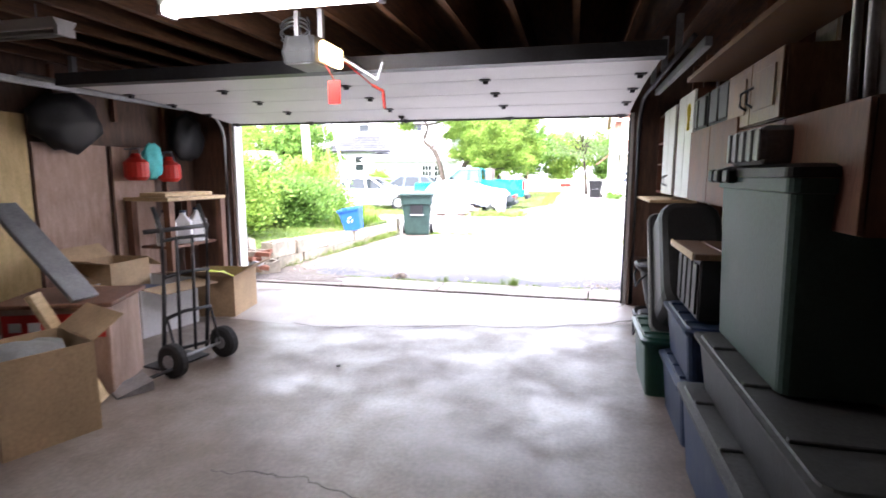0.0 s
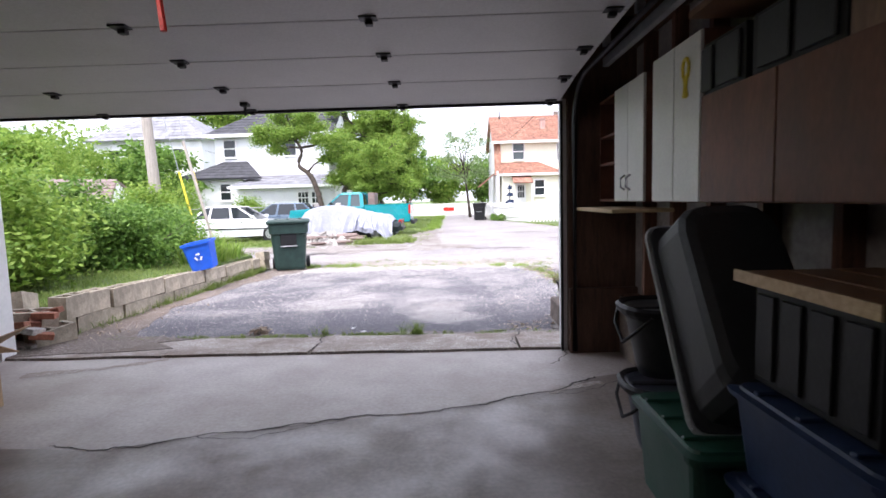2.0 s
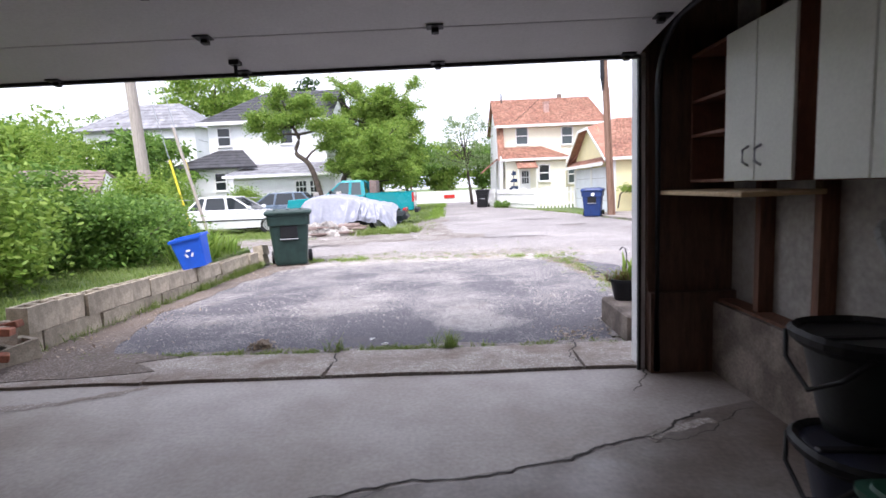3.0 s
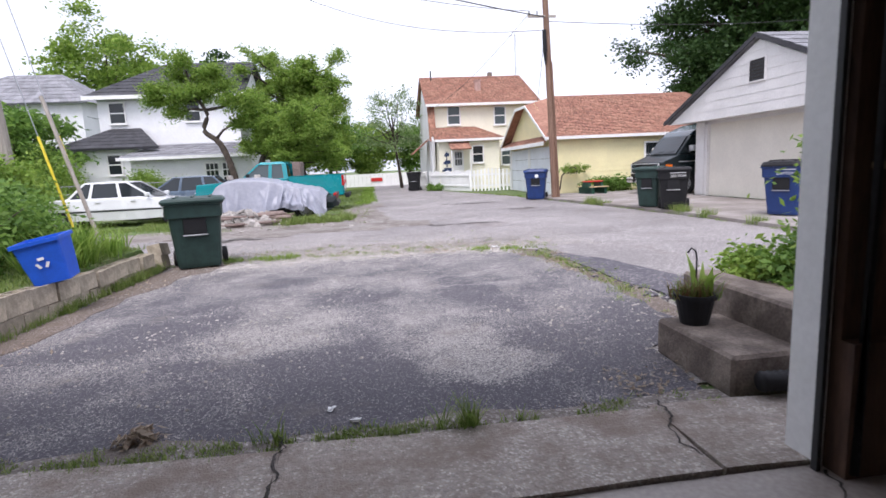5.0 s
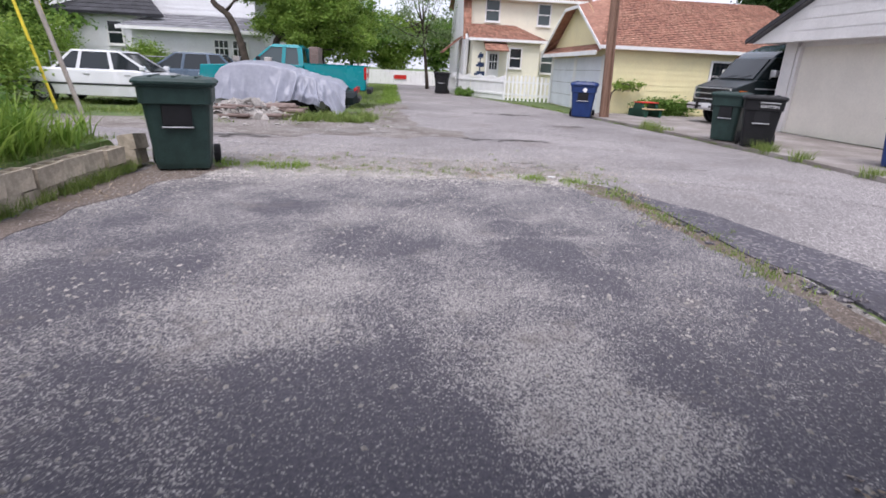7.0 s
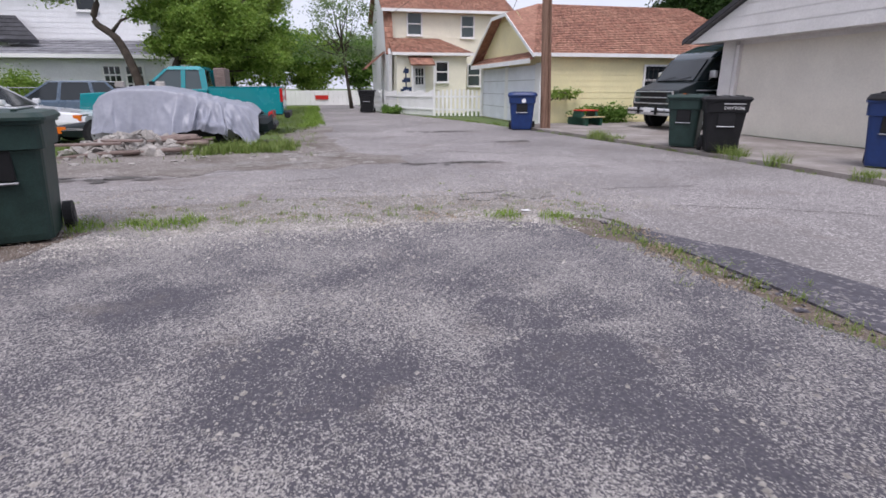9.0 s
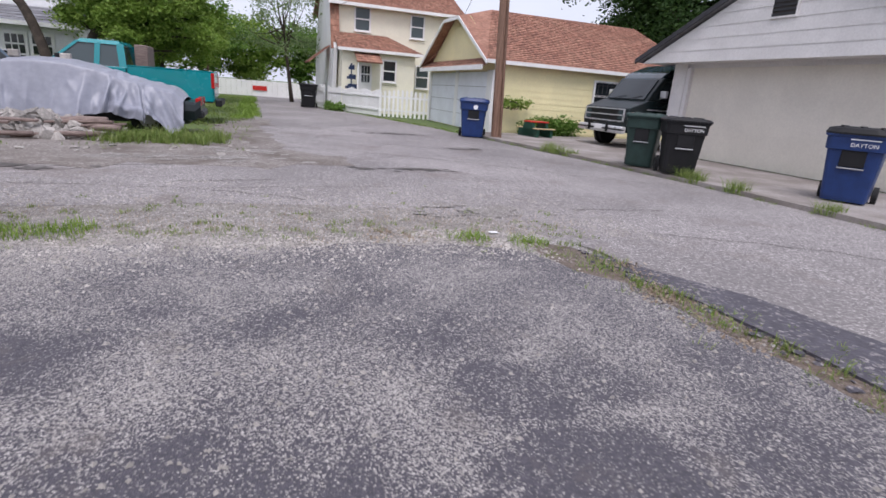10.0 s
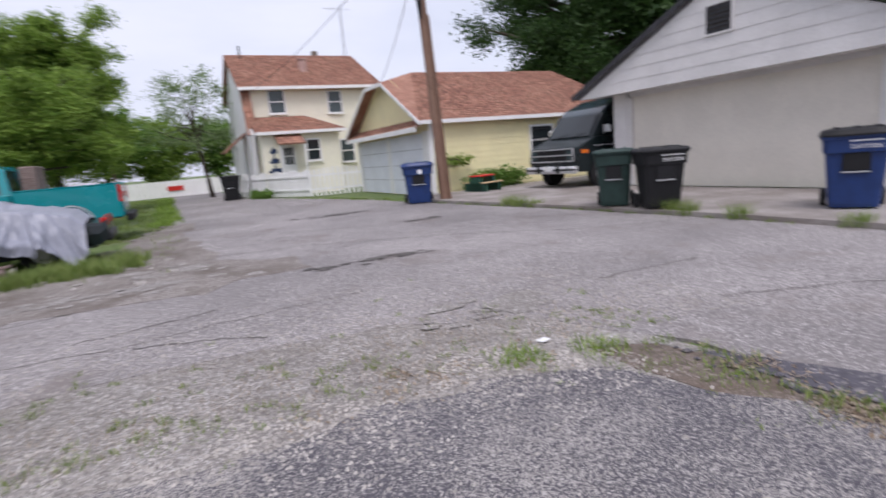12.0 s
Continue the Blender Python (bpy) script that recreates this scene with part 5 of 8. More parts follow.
def cart(m, body_mat, lid_mat, label, w=0.66, d=0.78, h=1.08, writing="", bar_h=0.62, round_lid=False, emblem=False):
    """A wheeled refuse cart; its front faces -y."""
    ob = thing("wheeled_cart", m, label, "refuse cart", "wheeled refuse carts")
    bm = bmesh.new()
    secs = [rrect(w * 0.74, d * 0.64, 0.06, 0.03, 4, 0, 0.02), rrect(w * 0.76, d * 0.68, 0.07, 0.09, 4, 0, 0.02), rrect(w * 0.90, d * 0.84, 0.08, h * 0.72, 4), rrect(w * 0.97, d * 0.92, 0.08, h * 0.73, 4), rrect(w * 0.99, d * 0.95, 0.08, h * 0.90, 4), rrect(w * 1.05, d * 1.0, 0.08, h * 0.905, 4), rrect(w * 1.05, d * 1.0, 0.08, h * 0.93, 4), rrect(w * 0.93, d * 0.9, 0.08, h * 0.931, 4)]
    loft(bm, secs)
    body = part("body", bm, body_mat, ob)
    bm = bmesh.new()
    dome = 0.05 if not round_lid else 0.09
    k = 0.1 if not round_lid else 0.2
    loft(bm, [rrect(w * 1.10, d * 1.06, k, h * 0.932, 5), rrect(w * 1.10, d * 1.06, k, h * 0.955, 5), rrect(w * 1.02, d * 0.98, k, h * 0.955 + dome * 0.7, 5), rrect(w * 0.7, d * 0.66, k * 0.7, h * 0.955 + dome, 5)])
    lid = part("lid", bm, lid_mat, ob)
    for x in (-w * 0.3, 0, w * 0.3):
        box("lid_rib", (x - 0.02, -d * 0.4, h * 0.955 + dome * 0.75), (x + 0.02, d * 0.4, h * 0.955 + dome + 0.012), lid_mat, lid, bevel=0.005)
    tube("handle", [(-w * 0.38, d * 0.46, h * 0.88), (-w * 0.38, d * 0.62, h * 0.93), (w * 0.38, d * 0.62, h * 0.93), (w * 0.38, d * 0.46, h * 0.88)], 0.018, body_mat, ob)
    bar("axle", (-w * 0.42, d * 0.36, 0.13), (w * 0.42, d * 0.36, 0.13), 0.012, M_STEEL, ob)
    for sx in (-1, 1):
        bm = bmesh.new()
        rod(bm, (sx * w * 0.40, d * 0.36, 0.13), (sx * w * 0.49, d * 0.36, 0.13), 0.13, seg=18)
        wh = part("wheel", bm, M_TYRE, ob)
        bm = bmesh.new()
        rod(bm, (sx * w * 0.39, d * 0.36, 0.13), (sx * w * 0.497, d * 0.36, 0.13), 0.06, seg=12)
        part("hub", bm, M_BLACKP, wh)
    # recessed lift pocket with its bar on the front
    y = -d * 0.42
    tilt = pose(0, 0, 0, -4)
    bm = bmesh.new()
    add_box(bm, (-w * 0.20, y - 0.012, bar_h * h - 0.13), (w * 0.20, y + 0.03, bar_h * h + 0.14), None, 0.012)
    part("lift_pocket", bm, M_BLACKP, ob, "dark recessed lift pocket")
    bar("lift_bar", (-w * 0.21, y + 0.005, bar_h * h - 0.15), (w * 0.21, y + 0.005, bar_h * h - 0.15), 0.012, M_STEEL, ob)
    if emblem:
        bm = bmesh.new()
        rod(bm, (0.05, -d * 0.475, h * 0.8), (0.05, -d * 0.485, h * 0.8), 0.07, seg=14)
        part("emblem", bm, M_LETTER, ob, "pale round mark")
    if writing:
        lettering(writing, 0.08, Matrix.Translation((0.1, -d * 0.485, h * 0.775)) @ pose(0, 0, 0, 90), ob)
        box("printed_bar", (-0.08, -d * 0.487, h * 0.865), (0.28, -d * 0.482, h * 0.878), M_LETTER, ob)
    return ob


cart(pose(-4.02, 12.98, -0.115, 0, 0, 14), M_GREENP, M_GREENP, "dark green wheeled refuse cart standing at the driveway's end", w=0.82, d=0.86, h=1.12)
cart(pose(6.22, 17.65, -0.045, 0, 0, -48), M_GREENP, M_GREENP, "dark green wheeled refuse cart on the concrete pad", w=0.68, d=0.78, h=1.08)
cart(pose(6.3, 16.68, -0.045, 0, 0, -32), M_BLACKP, M_BLACKP, "black wheeled refuse cart with white lettering", w=0.74, d=0.82, h=1.06, writing="DAYTON")
cart(pose(7.35, 14.2, -0.045, 0, 0, -62), M_BLUEC, M_BLACKP, "dark blue wheeled recycling cart with black lid on concrete pad", w=0.78, d=0.82, h=1.10, writing="DAYTON", round_lid=True)
cart(pose(5.0, 23.95, -0.118, 0, 0, -22), M_BLUEC, M_BLUEC, "dark blue wheeled recycling cart beside the utility pole", w=0.84, d=0.84, h=1.13, round_lid=True, emblem=True)
cart(pose(1.35, 37.6, -0.12, 0, 0, -10), M_BLACKP, M_BLACKP, "black wheeled refuse cart on the far verge", w=0.85, d=0.85, h=1.2)

# blue bin tipped on the wall
bb = thing("recycling_bin", pose(-4.58, 10.2, 0.29, 4, -11, 8) @ Matrix.Diagonal((0.86, 0.86, 0.84, 1)), "bright blue open recycling bin tipped on the block wall", "recycling bin")
bm = bmesh.new()
loft(bm, [rrect(0.40, 0.34, 0.03, 0.0, 4), rrect(0.50, 0.42, 0.03, 0.50, 4), rrect(0.55, 0.47, 0.03, 0.505, 4), rrect(0.55, 0.47, 0.03, 0.55, 4), rrect(0.49, 0.41, 0.03, 0.55, 4), rrect(0.40, 0.33, 0.03, 0.06, 4)])
part("body", bm, M_BLUEB, bb)
bm = bmesh.new()
for i in range(3):
    a = radians(90 + 120 * i)
    c, s = math.cos(a), math.sin(a)
    add_box(bm, (-0.035, -0.003, -0.016), (0.035, 0.003, 0.016), Matrix.Translation((0.055 * c, -0.207, 0.27 + 0.055 * s)) @ pose(0, 0, 0, -6, 90 - math.degrees(a), 0))
part("emblem", bm, M_LETTER, bb, "pale recycling arrows")

# ---- vehicles; each points +x in its own space ----
def wheel(parent, x, y, r, w, out, rim_mat=None):
    bm = bmesh.new()
    loft(bm, [[(x + q * math.cos(a), yy, r + q * math.sin(a)) for a in [2 * math.pi * i / 20 for i in range(20)]] for yy, q in ((y - w / 2, r * 0.93), (y - w * 0.3, r), (y + w * 0.3, r), (y + w / 2, r * 0.93))])
    t = part("wheel", bm, M_TYRE, parent)
    bm = bmesh.new()
    rod(bm, (x, y + out * w * 0.35, r), (x, y + out * w * 0.53, r), r * 0.62, seg=16)
    rim = part("rim", bm, rim_mat or M_RIM, t, "pale metal wheel rim")
    bm = bmesh.new()
    for i in range(10):
        a = i * math.pi / 5
        rod(bm, (x + r * 0.44 * math.cos(a), y + out * w * 0.50, r + r * 0.44 * math.sin(a)), (x + r * 0.44 * math.cos(a), y + out * w * 0.545, r + r * 0.44 * math.sin(a)), r * 0.075, seg=6)
    tagged(part("rim_hole", bm, M_BLACKP, t), kind="stuff")
    return t


def arch(parent, x, y, r, out):
    """Dark wheel housing behind a wheel, a little proud of the flank."""
    bm = bmesh.new()
    rod(bm, (x, y - out * 0.10, r + 0.02), (x, y + out * 0.006, r + 0.02), r * 1.17, seg=22)
    return part("wheel_arch", bm, M_BLACKP, parent)


def sedan(m, material, name, label, length=4.6, width=1.72, roof=1.40, belt=0.92, boot=0.85):
    ob = thing(name, m, label, "car")
    L, W = length / 2, width / 2
    prof = [(-L, 0.42, 0.78, 0.9), (-L + 0.12, 0.32, belt - 0.06, 0.96), (-L + 0.9, 0.25, belt, 1.0), (-0.3, 0.22, belt, 1.0), (0.75, 0.22, belt, 1.0), (L - 0.9, 0.24, belt - 0.12, 1.0), (L - 0.15, 0.3, belt - 0.2, 0.95), (L, 0.40, belt - 0.28, 0.88)]
    bm = bmesh.new()
    loft(bm, [[(x, -W * k, z0), (x, W * k, z0), (x, W * k * 1.02, (z0 + z1) / 2), (x, W * k * 0.96, z1 - 0.05), (x, W * k * 0.86, z1), (x, -W * k * 0.86, z1), (x, -W * k * 0.96, z1 - 0.05), (x, -W * k * 1.02, (z0 + z1) / 2)] for x, z0, z1, k in prof])
    body = part("body", bm, material, ob)
    rf, rr, rb0, rf0 = 0.35, -L + boot + 0.5, -L + boot, 1.1
    bm = bmesh.new()
    loft(bm, [[(rb0, -W * 0.84, belt - 0.02), (rf0, -W * 0.84, belt - 0.02), (rf0, W * 0.84, belt - 0.02), (rb0, W * 0.84, belt - 0.02)], [(rr, -W * 0.68, roof - 0.05), (rf, -W * 0.68, roof - 0.05), (rf, W * 0.68, roof - 0.05), (rr, W * 0.68, roof - 0.05)]])
    part("cabin_glass", bm, M_GLASSD, ob, "dark tinted glass")
    bm = bmesh.new()
    loft(bm, [[(rr - 0.06, -W * 0.70, roof - 0.06), (rf + 0.06, -W * 0.70, roof - 0.06), (rf + 0.06, W * 0.70, roof - 0.06), (rr - 0.06, W * 0.70, roof - 0.06)], [(rr, -W * 0.66, roof - 0.02), (rf, -W * 0.66, roof - 0.02), (rf, W * 0.66, roof - 0.02), (rr, W * 0.66, roof - 0.02)], [(rr + 0.3, -W * 0.5, roof), (rf - 0.3, -W * 0.5, roof), (rf - 0.3, W * 0.5, roof), (rr + 0.3, W * 0.5, roof)]])
    part("roof", bm, material, ob)
    for sy in (-1, 1):
        for xb, xt in ((rb0, rr), (-0.75, -0.66), (0.15, 0.06), (rf0, rf)):
            bm = bmesh.new()
            a, b = Vector((xb, sy * W * 0.85, belt - 0.03)), Vector((xt, sy * W * 0.69, roof - 0.05))
            loft(bm, [[a + Vector(q) for q in ((-0.05, 0, 0), (0.05, 0, 0), (0.05, -sy * 0.05, 0), (-0.05, -sy * 0.05, 0))], [b + Vector(q) for q in ((-0.04, 0, 0), (0.04, 0, 0), (0.04, -sy * 0.05, 0), (-0.04, -sy * 0.05, 0))]])
            part("pillar", bm, material, ob)
        box("side_trim", (-L + 0.6, sy * W * 1.012 - 0.012, 0.50), (L - 0.7, sy * W * 1.012 + 0.012, 0.55), M_GREYP, ob)
        for x in (-0.55, 0.5):
            box("door_handle", (x, sy * W * 0.99 - 0.015, belt - 0.15), (x + 0.16, sy * W * 0.99 + 0.015, belt - 0.12), M_CHROME, ob)
        box("mirror", (0.95, sy * W * 1.02 - 0.07, belt), (1.1, sy * W * 1.02 + 0.07, belt + 0.12), material, ob, bevel=0.02)
        for x in (-L + 0.95, L - 0.9):
            arch(ob, x, sy * W * 0.99, 0.31, sy)
            wheel(ob, x, sy * (W - 0.08), 0.31, 0.19, sy)
        box("headlight", (L - 0.16, sy * W * 0.62 - 0.17, belt - 0.38), (L - 0.02, sy * W * 0.62 + 0.17, belt - 0.24), M_GLASSW, ob, "clear headlight", bevel=0.02)
        box("indicator", (L - 0.22, sy * W * 0.86 - 0.07, belt - 0.38), (L - 0.06, sy * W * 0.86 + 0.07, belt - 0.24), M_AMBER, ob, "amber indicator")
        box("tail_light", (-L - 0.012, sy * W * 0.62 - 0.18, 0.62), (-L + 0.1, sy * W * 0.62 + 0.18, 0.76), M_REDL, ob, "red tail light", bevel=0.01)
    for x, s in ((L - 0.04, 1), (-L + 0.04, -1)):
        bm = bmesh.new()
        add_box(bm, (x - 0.1, -W * 0.9, 0.36), (x + 0.1, W * 0.9, 0.52), None, 0.04)
        part("bumper", bm, M_GREYP, ob, "grey bumper")
    return ob


sedan(pose(-9.4, 22.95, -0.12, 0, 0, 2), M_CARW, "white_sedan", "white sedan parked on the grass beside covered car", 5.2, 1.76, 1.44, 0.93, 1.2)
sedan(pose(-8.35, 25.9, -0.12, 0, 0, 186), M_CARB, "slate_blue_car", "slate-blue estate car parked behind the white sedan", 4.8, 1.78, 1.52, 0.98)

# pickup truck
T = thing("pickup_truck", pose(-4.95, 25.3, -0.12, 0, 0, 180) @ Matrix.Diagonal((1.0, 1.0, 1.06, 1)), "teal pickup truck parked behind the covered car", "pickup truck")
def slab_body(name, prof, w, material, parent, bevel=0.03, label=""):
    bm = bmesh.new()
    loft(bm, [[(x, y, z) for x, z in prof] for y in (-w / 2, w / 2)])
    if bevel:
        bmesh.ops.bevel(bm, geom=list(bm.edges), offset=bevel, segments=2, affect="EDGES", profile=0.6)
    return part(name, bm, material, parent, label)
slab_body("hood", [(0.95, 0.45), (2.62, 0.45), (2.68, 0.75), (2.6, 1.10), (0.95, 1.18)], 1.9, M_TEAL, T)
slab_body("cab", [(-0.62, 0.42), (1.08, 0.42), (1.1, 1.18), (1.08, 1.2), (-0.62, 1.2)], 1.9, M_TEAL, T)
bm = bmesh.new()
loft(bm, [[(-0.58, -0.86, 1.18), (1.08, -0.86, 1.18), (1.08, 0.86, 1.18), (-0.58, 0.86, 1.18)], [(-0.5, -0.72, 1.72), (0.40, -0.72, 1.72), (0.40, 0.72, 1.72), (-0.46, 0.72, 1.72)]])
part("cab_glass", bm, M_GLASSW, T, "pale reflecting cab glass")
bm = bmesh.new()
loft(bm, [[(-0.52, -0.76, 1.69), (0.46, -0.76, 1.69), (0.46, 0.76, 1.69), (-0.56, 0.76, 1.69)], [(-0.5, -0.68, 1.78), (0.34, -0.68, 1.78), (0.34, 0.68, 1.78), (-0.45, 0.68, 1.78)]])
part("roof", bm, M_TEAL, T)
for sy in (-1, 1):
    for xb, xt, w in ((-0.56, -0.5, 0.08), (0.02, -0.02, 0.06), (1.06, 0.41, 0.05)):
        bm = bmesh.new()
        a, b = Vector((xb, sy * 0.875, 1.17)), Vector((xt, sy * 0.735, 1.72))
        loft(bm, [[p + Vector(q) for q in ((-w, 0.01, 0), (w, 0.01, 0), (w, -0.05 * sy, 0), (-w, -0.05 * sy, 0))] for p in (a, b)])
        part("pillar", bm, M_TEAL, T)
    box("bed_side", (-2.62, sy * 0.93 - 0.04, 0.52), (-0.66, sy * 0.93 + 0.02, 1.24), M_TEAL, T, bevel=0.02)
    box("bed_rail", (-2.62, sy * 0.93 - 0.06, 1.241), (-0.66, sy * 0.93 + 0.025, 1.262), M_TEAL, T)
    box("tail_light", (-2.66, sy * 0.90 - 0.07, 0.85), (-2.58, sy * 0.90 + 0.062, 1.22), M_REDL, T, "red tail light", bevel=0.01)
    box("mirror", (0.72, sy * 1.05 - 0.1, 1.2), (0.82, sy * 1.05 + 0.08, 1.4), M_BLACKP, T, bevel=0.02)
    for x in (-1.62, 1.72):
        arch(T, x, sy * 0.955, 0.37, sy)
        wheel(T, x, sy * 0.87, 0.36, 0.23, sy)
        bm = bmesh.new()
        loft(bm, [[(x + r * math.cos(a), y, 0.40 + r * math.sin(a)) for a in [radians(12 * i) for i in range(16)] + [radians(180)] for r in (0.44,)] + [(x + 0.47 * math.cos(a), y, 0.40 + 0.47 * math.sin(a)) for a in [radians(180 - 12 * i) for i in range(16)]] for y in (sy * 0.955, sy * 0.968)])
        part("arch_trim", bm, M_CHROME, T, "bright wheel arch trim")
box("bed_floor", (-2.6, -0.9, 0.5), (-0.66, 0.9, 0.6), M_BLACKP, T)
box("bed_front", (-0.72, -0.9, 0.55), (-0.64, 0.9, 1.24), M_TEAL, T)
box("tailgate", (-2.65, -0.86, 0.56), (-2.58, 0.86, 1.24), M_TEAL, T, bevel=0.01)
box("rear_bumper", (-2.82, -0.9, 0.42), (-2.66, 0.9, 0.58), M_BLACKP, T, bevel=0.02)
box("front_bumper", (2.62, -0.95, 0.42), (2.78, 0.95, 0.62), M_CHROME, T, bevel=0.02)
box("load_box", (-1.05, -0.62, 0.9), (-0.74, 0.35, 1.75), M_DEADWOOD, T, "weathered crate standing in the load bed", bevel=0.02)

# conversion van
V = thing("conversion_van", pose(11.27, 22.6, -0.045, 0, 0, 184), "dark blue-green raised-roof van parked beside yellow garage", "van")
slab_body("body", [(-2.6, 0.45), (2.05, 0.42), (2.6, 0.45), (2.66, 0.8), (2.6, 1.14), (2.02, 1.36), (1.98, 1.38), (-2.6, 1.38)], 1.98, M_VAN, V, 0.04)
slab_body("upper_body", [(-2.58, 1.34), (2.0, 1.35), (1.45, 2.04), (-2.55, 2.05)], 1.84, M_VAN, V, 0.05)
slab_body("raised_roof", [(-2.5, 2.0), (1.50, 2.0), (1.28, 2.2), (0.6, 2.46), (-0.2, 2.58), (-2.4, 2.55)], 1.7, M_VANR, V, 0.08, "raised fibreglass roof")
bm = bmesh.new()
loft(bm, [[(1.94, -0.78, 1.40), (1.94, 0.78, 1.40), (1.46, 0.72, 1.99), (1.46, -0.72, 1.99)], [(1.99, -0.78, 1.42), (1.99, 0.78, 1.42), (1.52, 0.72, 2.0), (1.52, -0.72, 2.0)]])
part("windscreen", bm, M_GLASSD, V, "dark reflecting windscreen")
for sy in (-1, 1):
    bm = bmesh.new()
    loft(bm, [[(x, sy * y, z) for x, z in ((1.72, 1.42), (0.78, 1.42), (0.78, 1.92), (1.40, 1.92))] for y in (0.90, 0.93)])
    part("side_window", bm, M_GLASSD, V)
    bm = bmesh.new()
    loft(bm, [[(x, sy * y, z) for x, z in ((0.6, 1.42), (-1.2, 1.42), (-1.2, 1.92), (0.6, 1.92))] for y in (0.90, 0.93)])
    part("side_window", bm, M_GLASSD, V)
    box("mirror", (1.5, sy * 1.1 - 0.12, 1.48), (1.62, sy * 1.1 + 0.1, 1.68), M_CHROME, V, "chrome door mirror", bevel=0.02)
    bar("mirror_arm", (1.55, sy * 0.92, 1.44), (1.55, sy * 1.08, 1.52), 0.015, M_CHROME, V)
    for x in (-1.7, 1.75):
        arch(V, x, sy * 0.99, 0.37, sy)
        wheel(V, x, sy * 0.9, 0.36, 0.23, sy)
    for z in (0.86, 1.0):
        box("headlight", (2.66, sy * 0.72 - 0.11, z - 0.05), (2.70, sy * 0.72 + 0.11, z + 0.05), M_GLASSW, V, "rectangular headlight", bevel=0.01)
    box("side_marker", (2.25, sy * 0.995 - 0.01, 0.95), (2.5, sy * 0.995 + 0.01, 1.05), M_AMBER, V, "amber side marker")
    box("side_stripe", (-2.5, sy * 0.995 - 0.006, 1.12), (2.0, sy * 0.995 + 0.006, 1.15), M_CHROME, V)
box("grille", (2.64, -0.62, 0.78), (2.685, 0.62, 1.08), M_BLACKP, V)
for z in (0.76, 0.93, 1.10):
    box("grille_bar", (2.66, -0.86, z - 0.014), (2.715, 0.86, z + 0.014), M_CHROME, V)
for y in (-0.85, 0.85):
    box("grille_frame", (2.66, y - 0.015, 0.76), (2.71, y + 0.015, 1.10), M_CHROME, V)
box("front_bumper", (2.64, -1.0, 0.42), (2.82, 1.0, 0.62), M_CHROME, V, "chrome front bumper", bevel=0.03)
box("bumper_trim", (2.70, -1.01, 0.505), (2.835, 1.01, 0.55), M_BLACKP, V, "black bumper strip", bevel=0.015)
box("number_plate", (2.842, -0.17, 0.50), (2.852, 0.17, 0.64), M_LETTER, V)
for y in (-0.4, 0.4):
    box("bumper_guard", (2.841, y - 0.04, 0.44), (2.88, y + 0.04, 0.72), M_BLACKP, V)
for y in (-0.45, 0.2):
    bar("wiper", (2.02, y, 1.42), (1.93, y + 0.42, 1.52), 0.008, M_BLACKP, V)

# car under a tarpaulin
C = sedan(pose(-4.62, 21.55, -0.12, 0, 0, 181), M_VAN, "covered_car", "dark car hidden under silver tarpaulin", 4.5, 1.46, 1.04, 0.74)
verts, faces = [], []
nx, ny = 170, 96
prof_x = [-6.05, -5.99, -5.85, -5.6, -5.2, -4.65, -4.15, -3.7, -3.25, -2.85, -2.66]
prof_z = [0.72, 0.98, 1.16, 1.27, 1.32, 1.31, 1.21, 1.05, 0.96, 0.90, 0.72]


def crease(x, y, k):
    """Sharp-crested folds that wander: zero between them, one on the crest."""
    wx, wy = x + 0.5 * noise.noise((x * 0.9, y * 0.9, k + 20.0)), y + 0.5 * noise.noise((x * 0.9, y * 0.9, k + 40.0))
    return max(0.0, 1 - abs(noise.noise((wx, wy, k))) / 0.22)


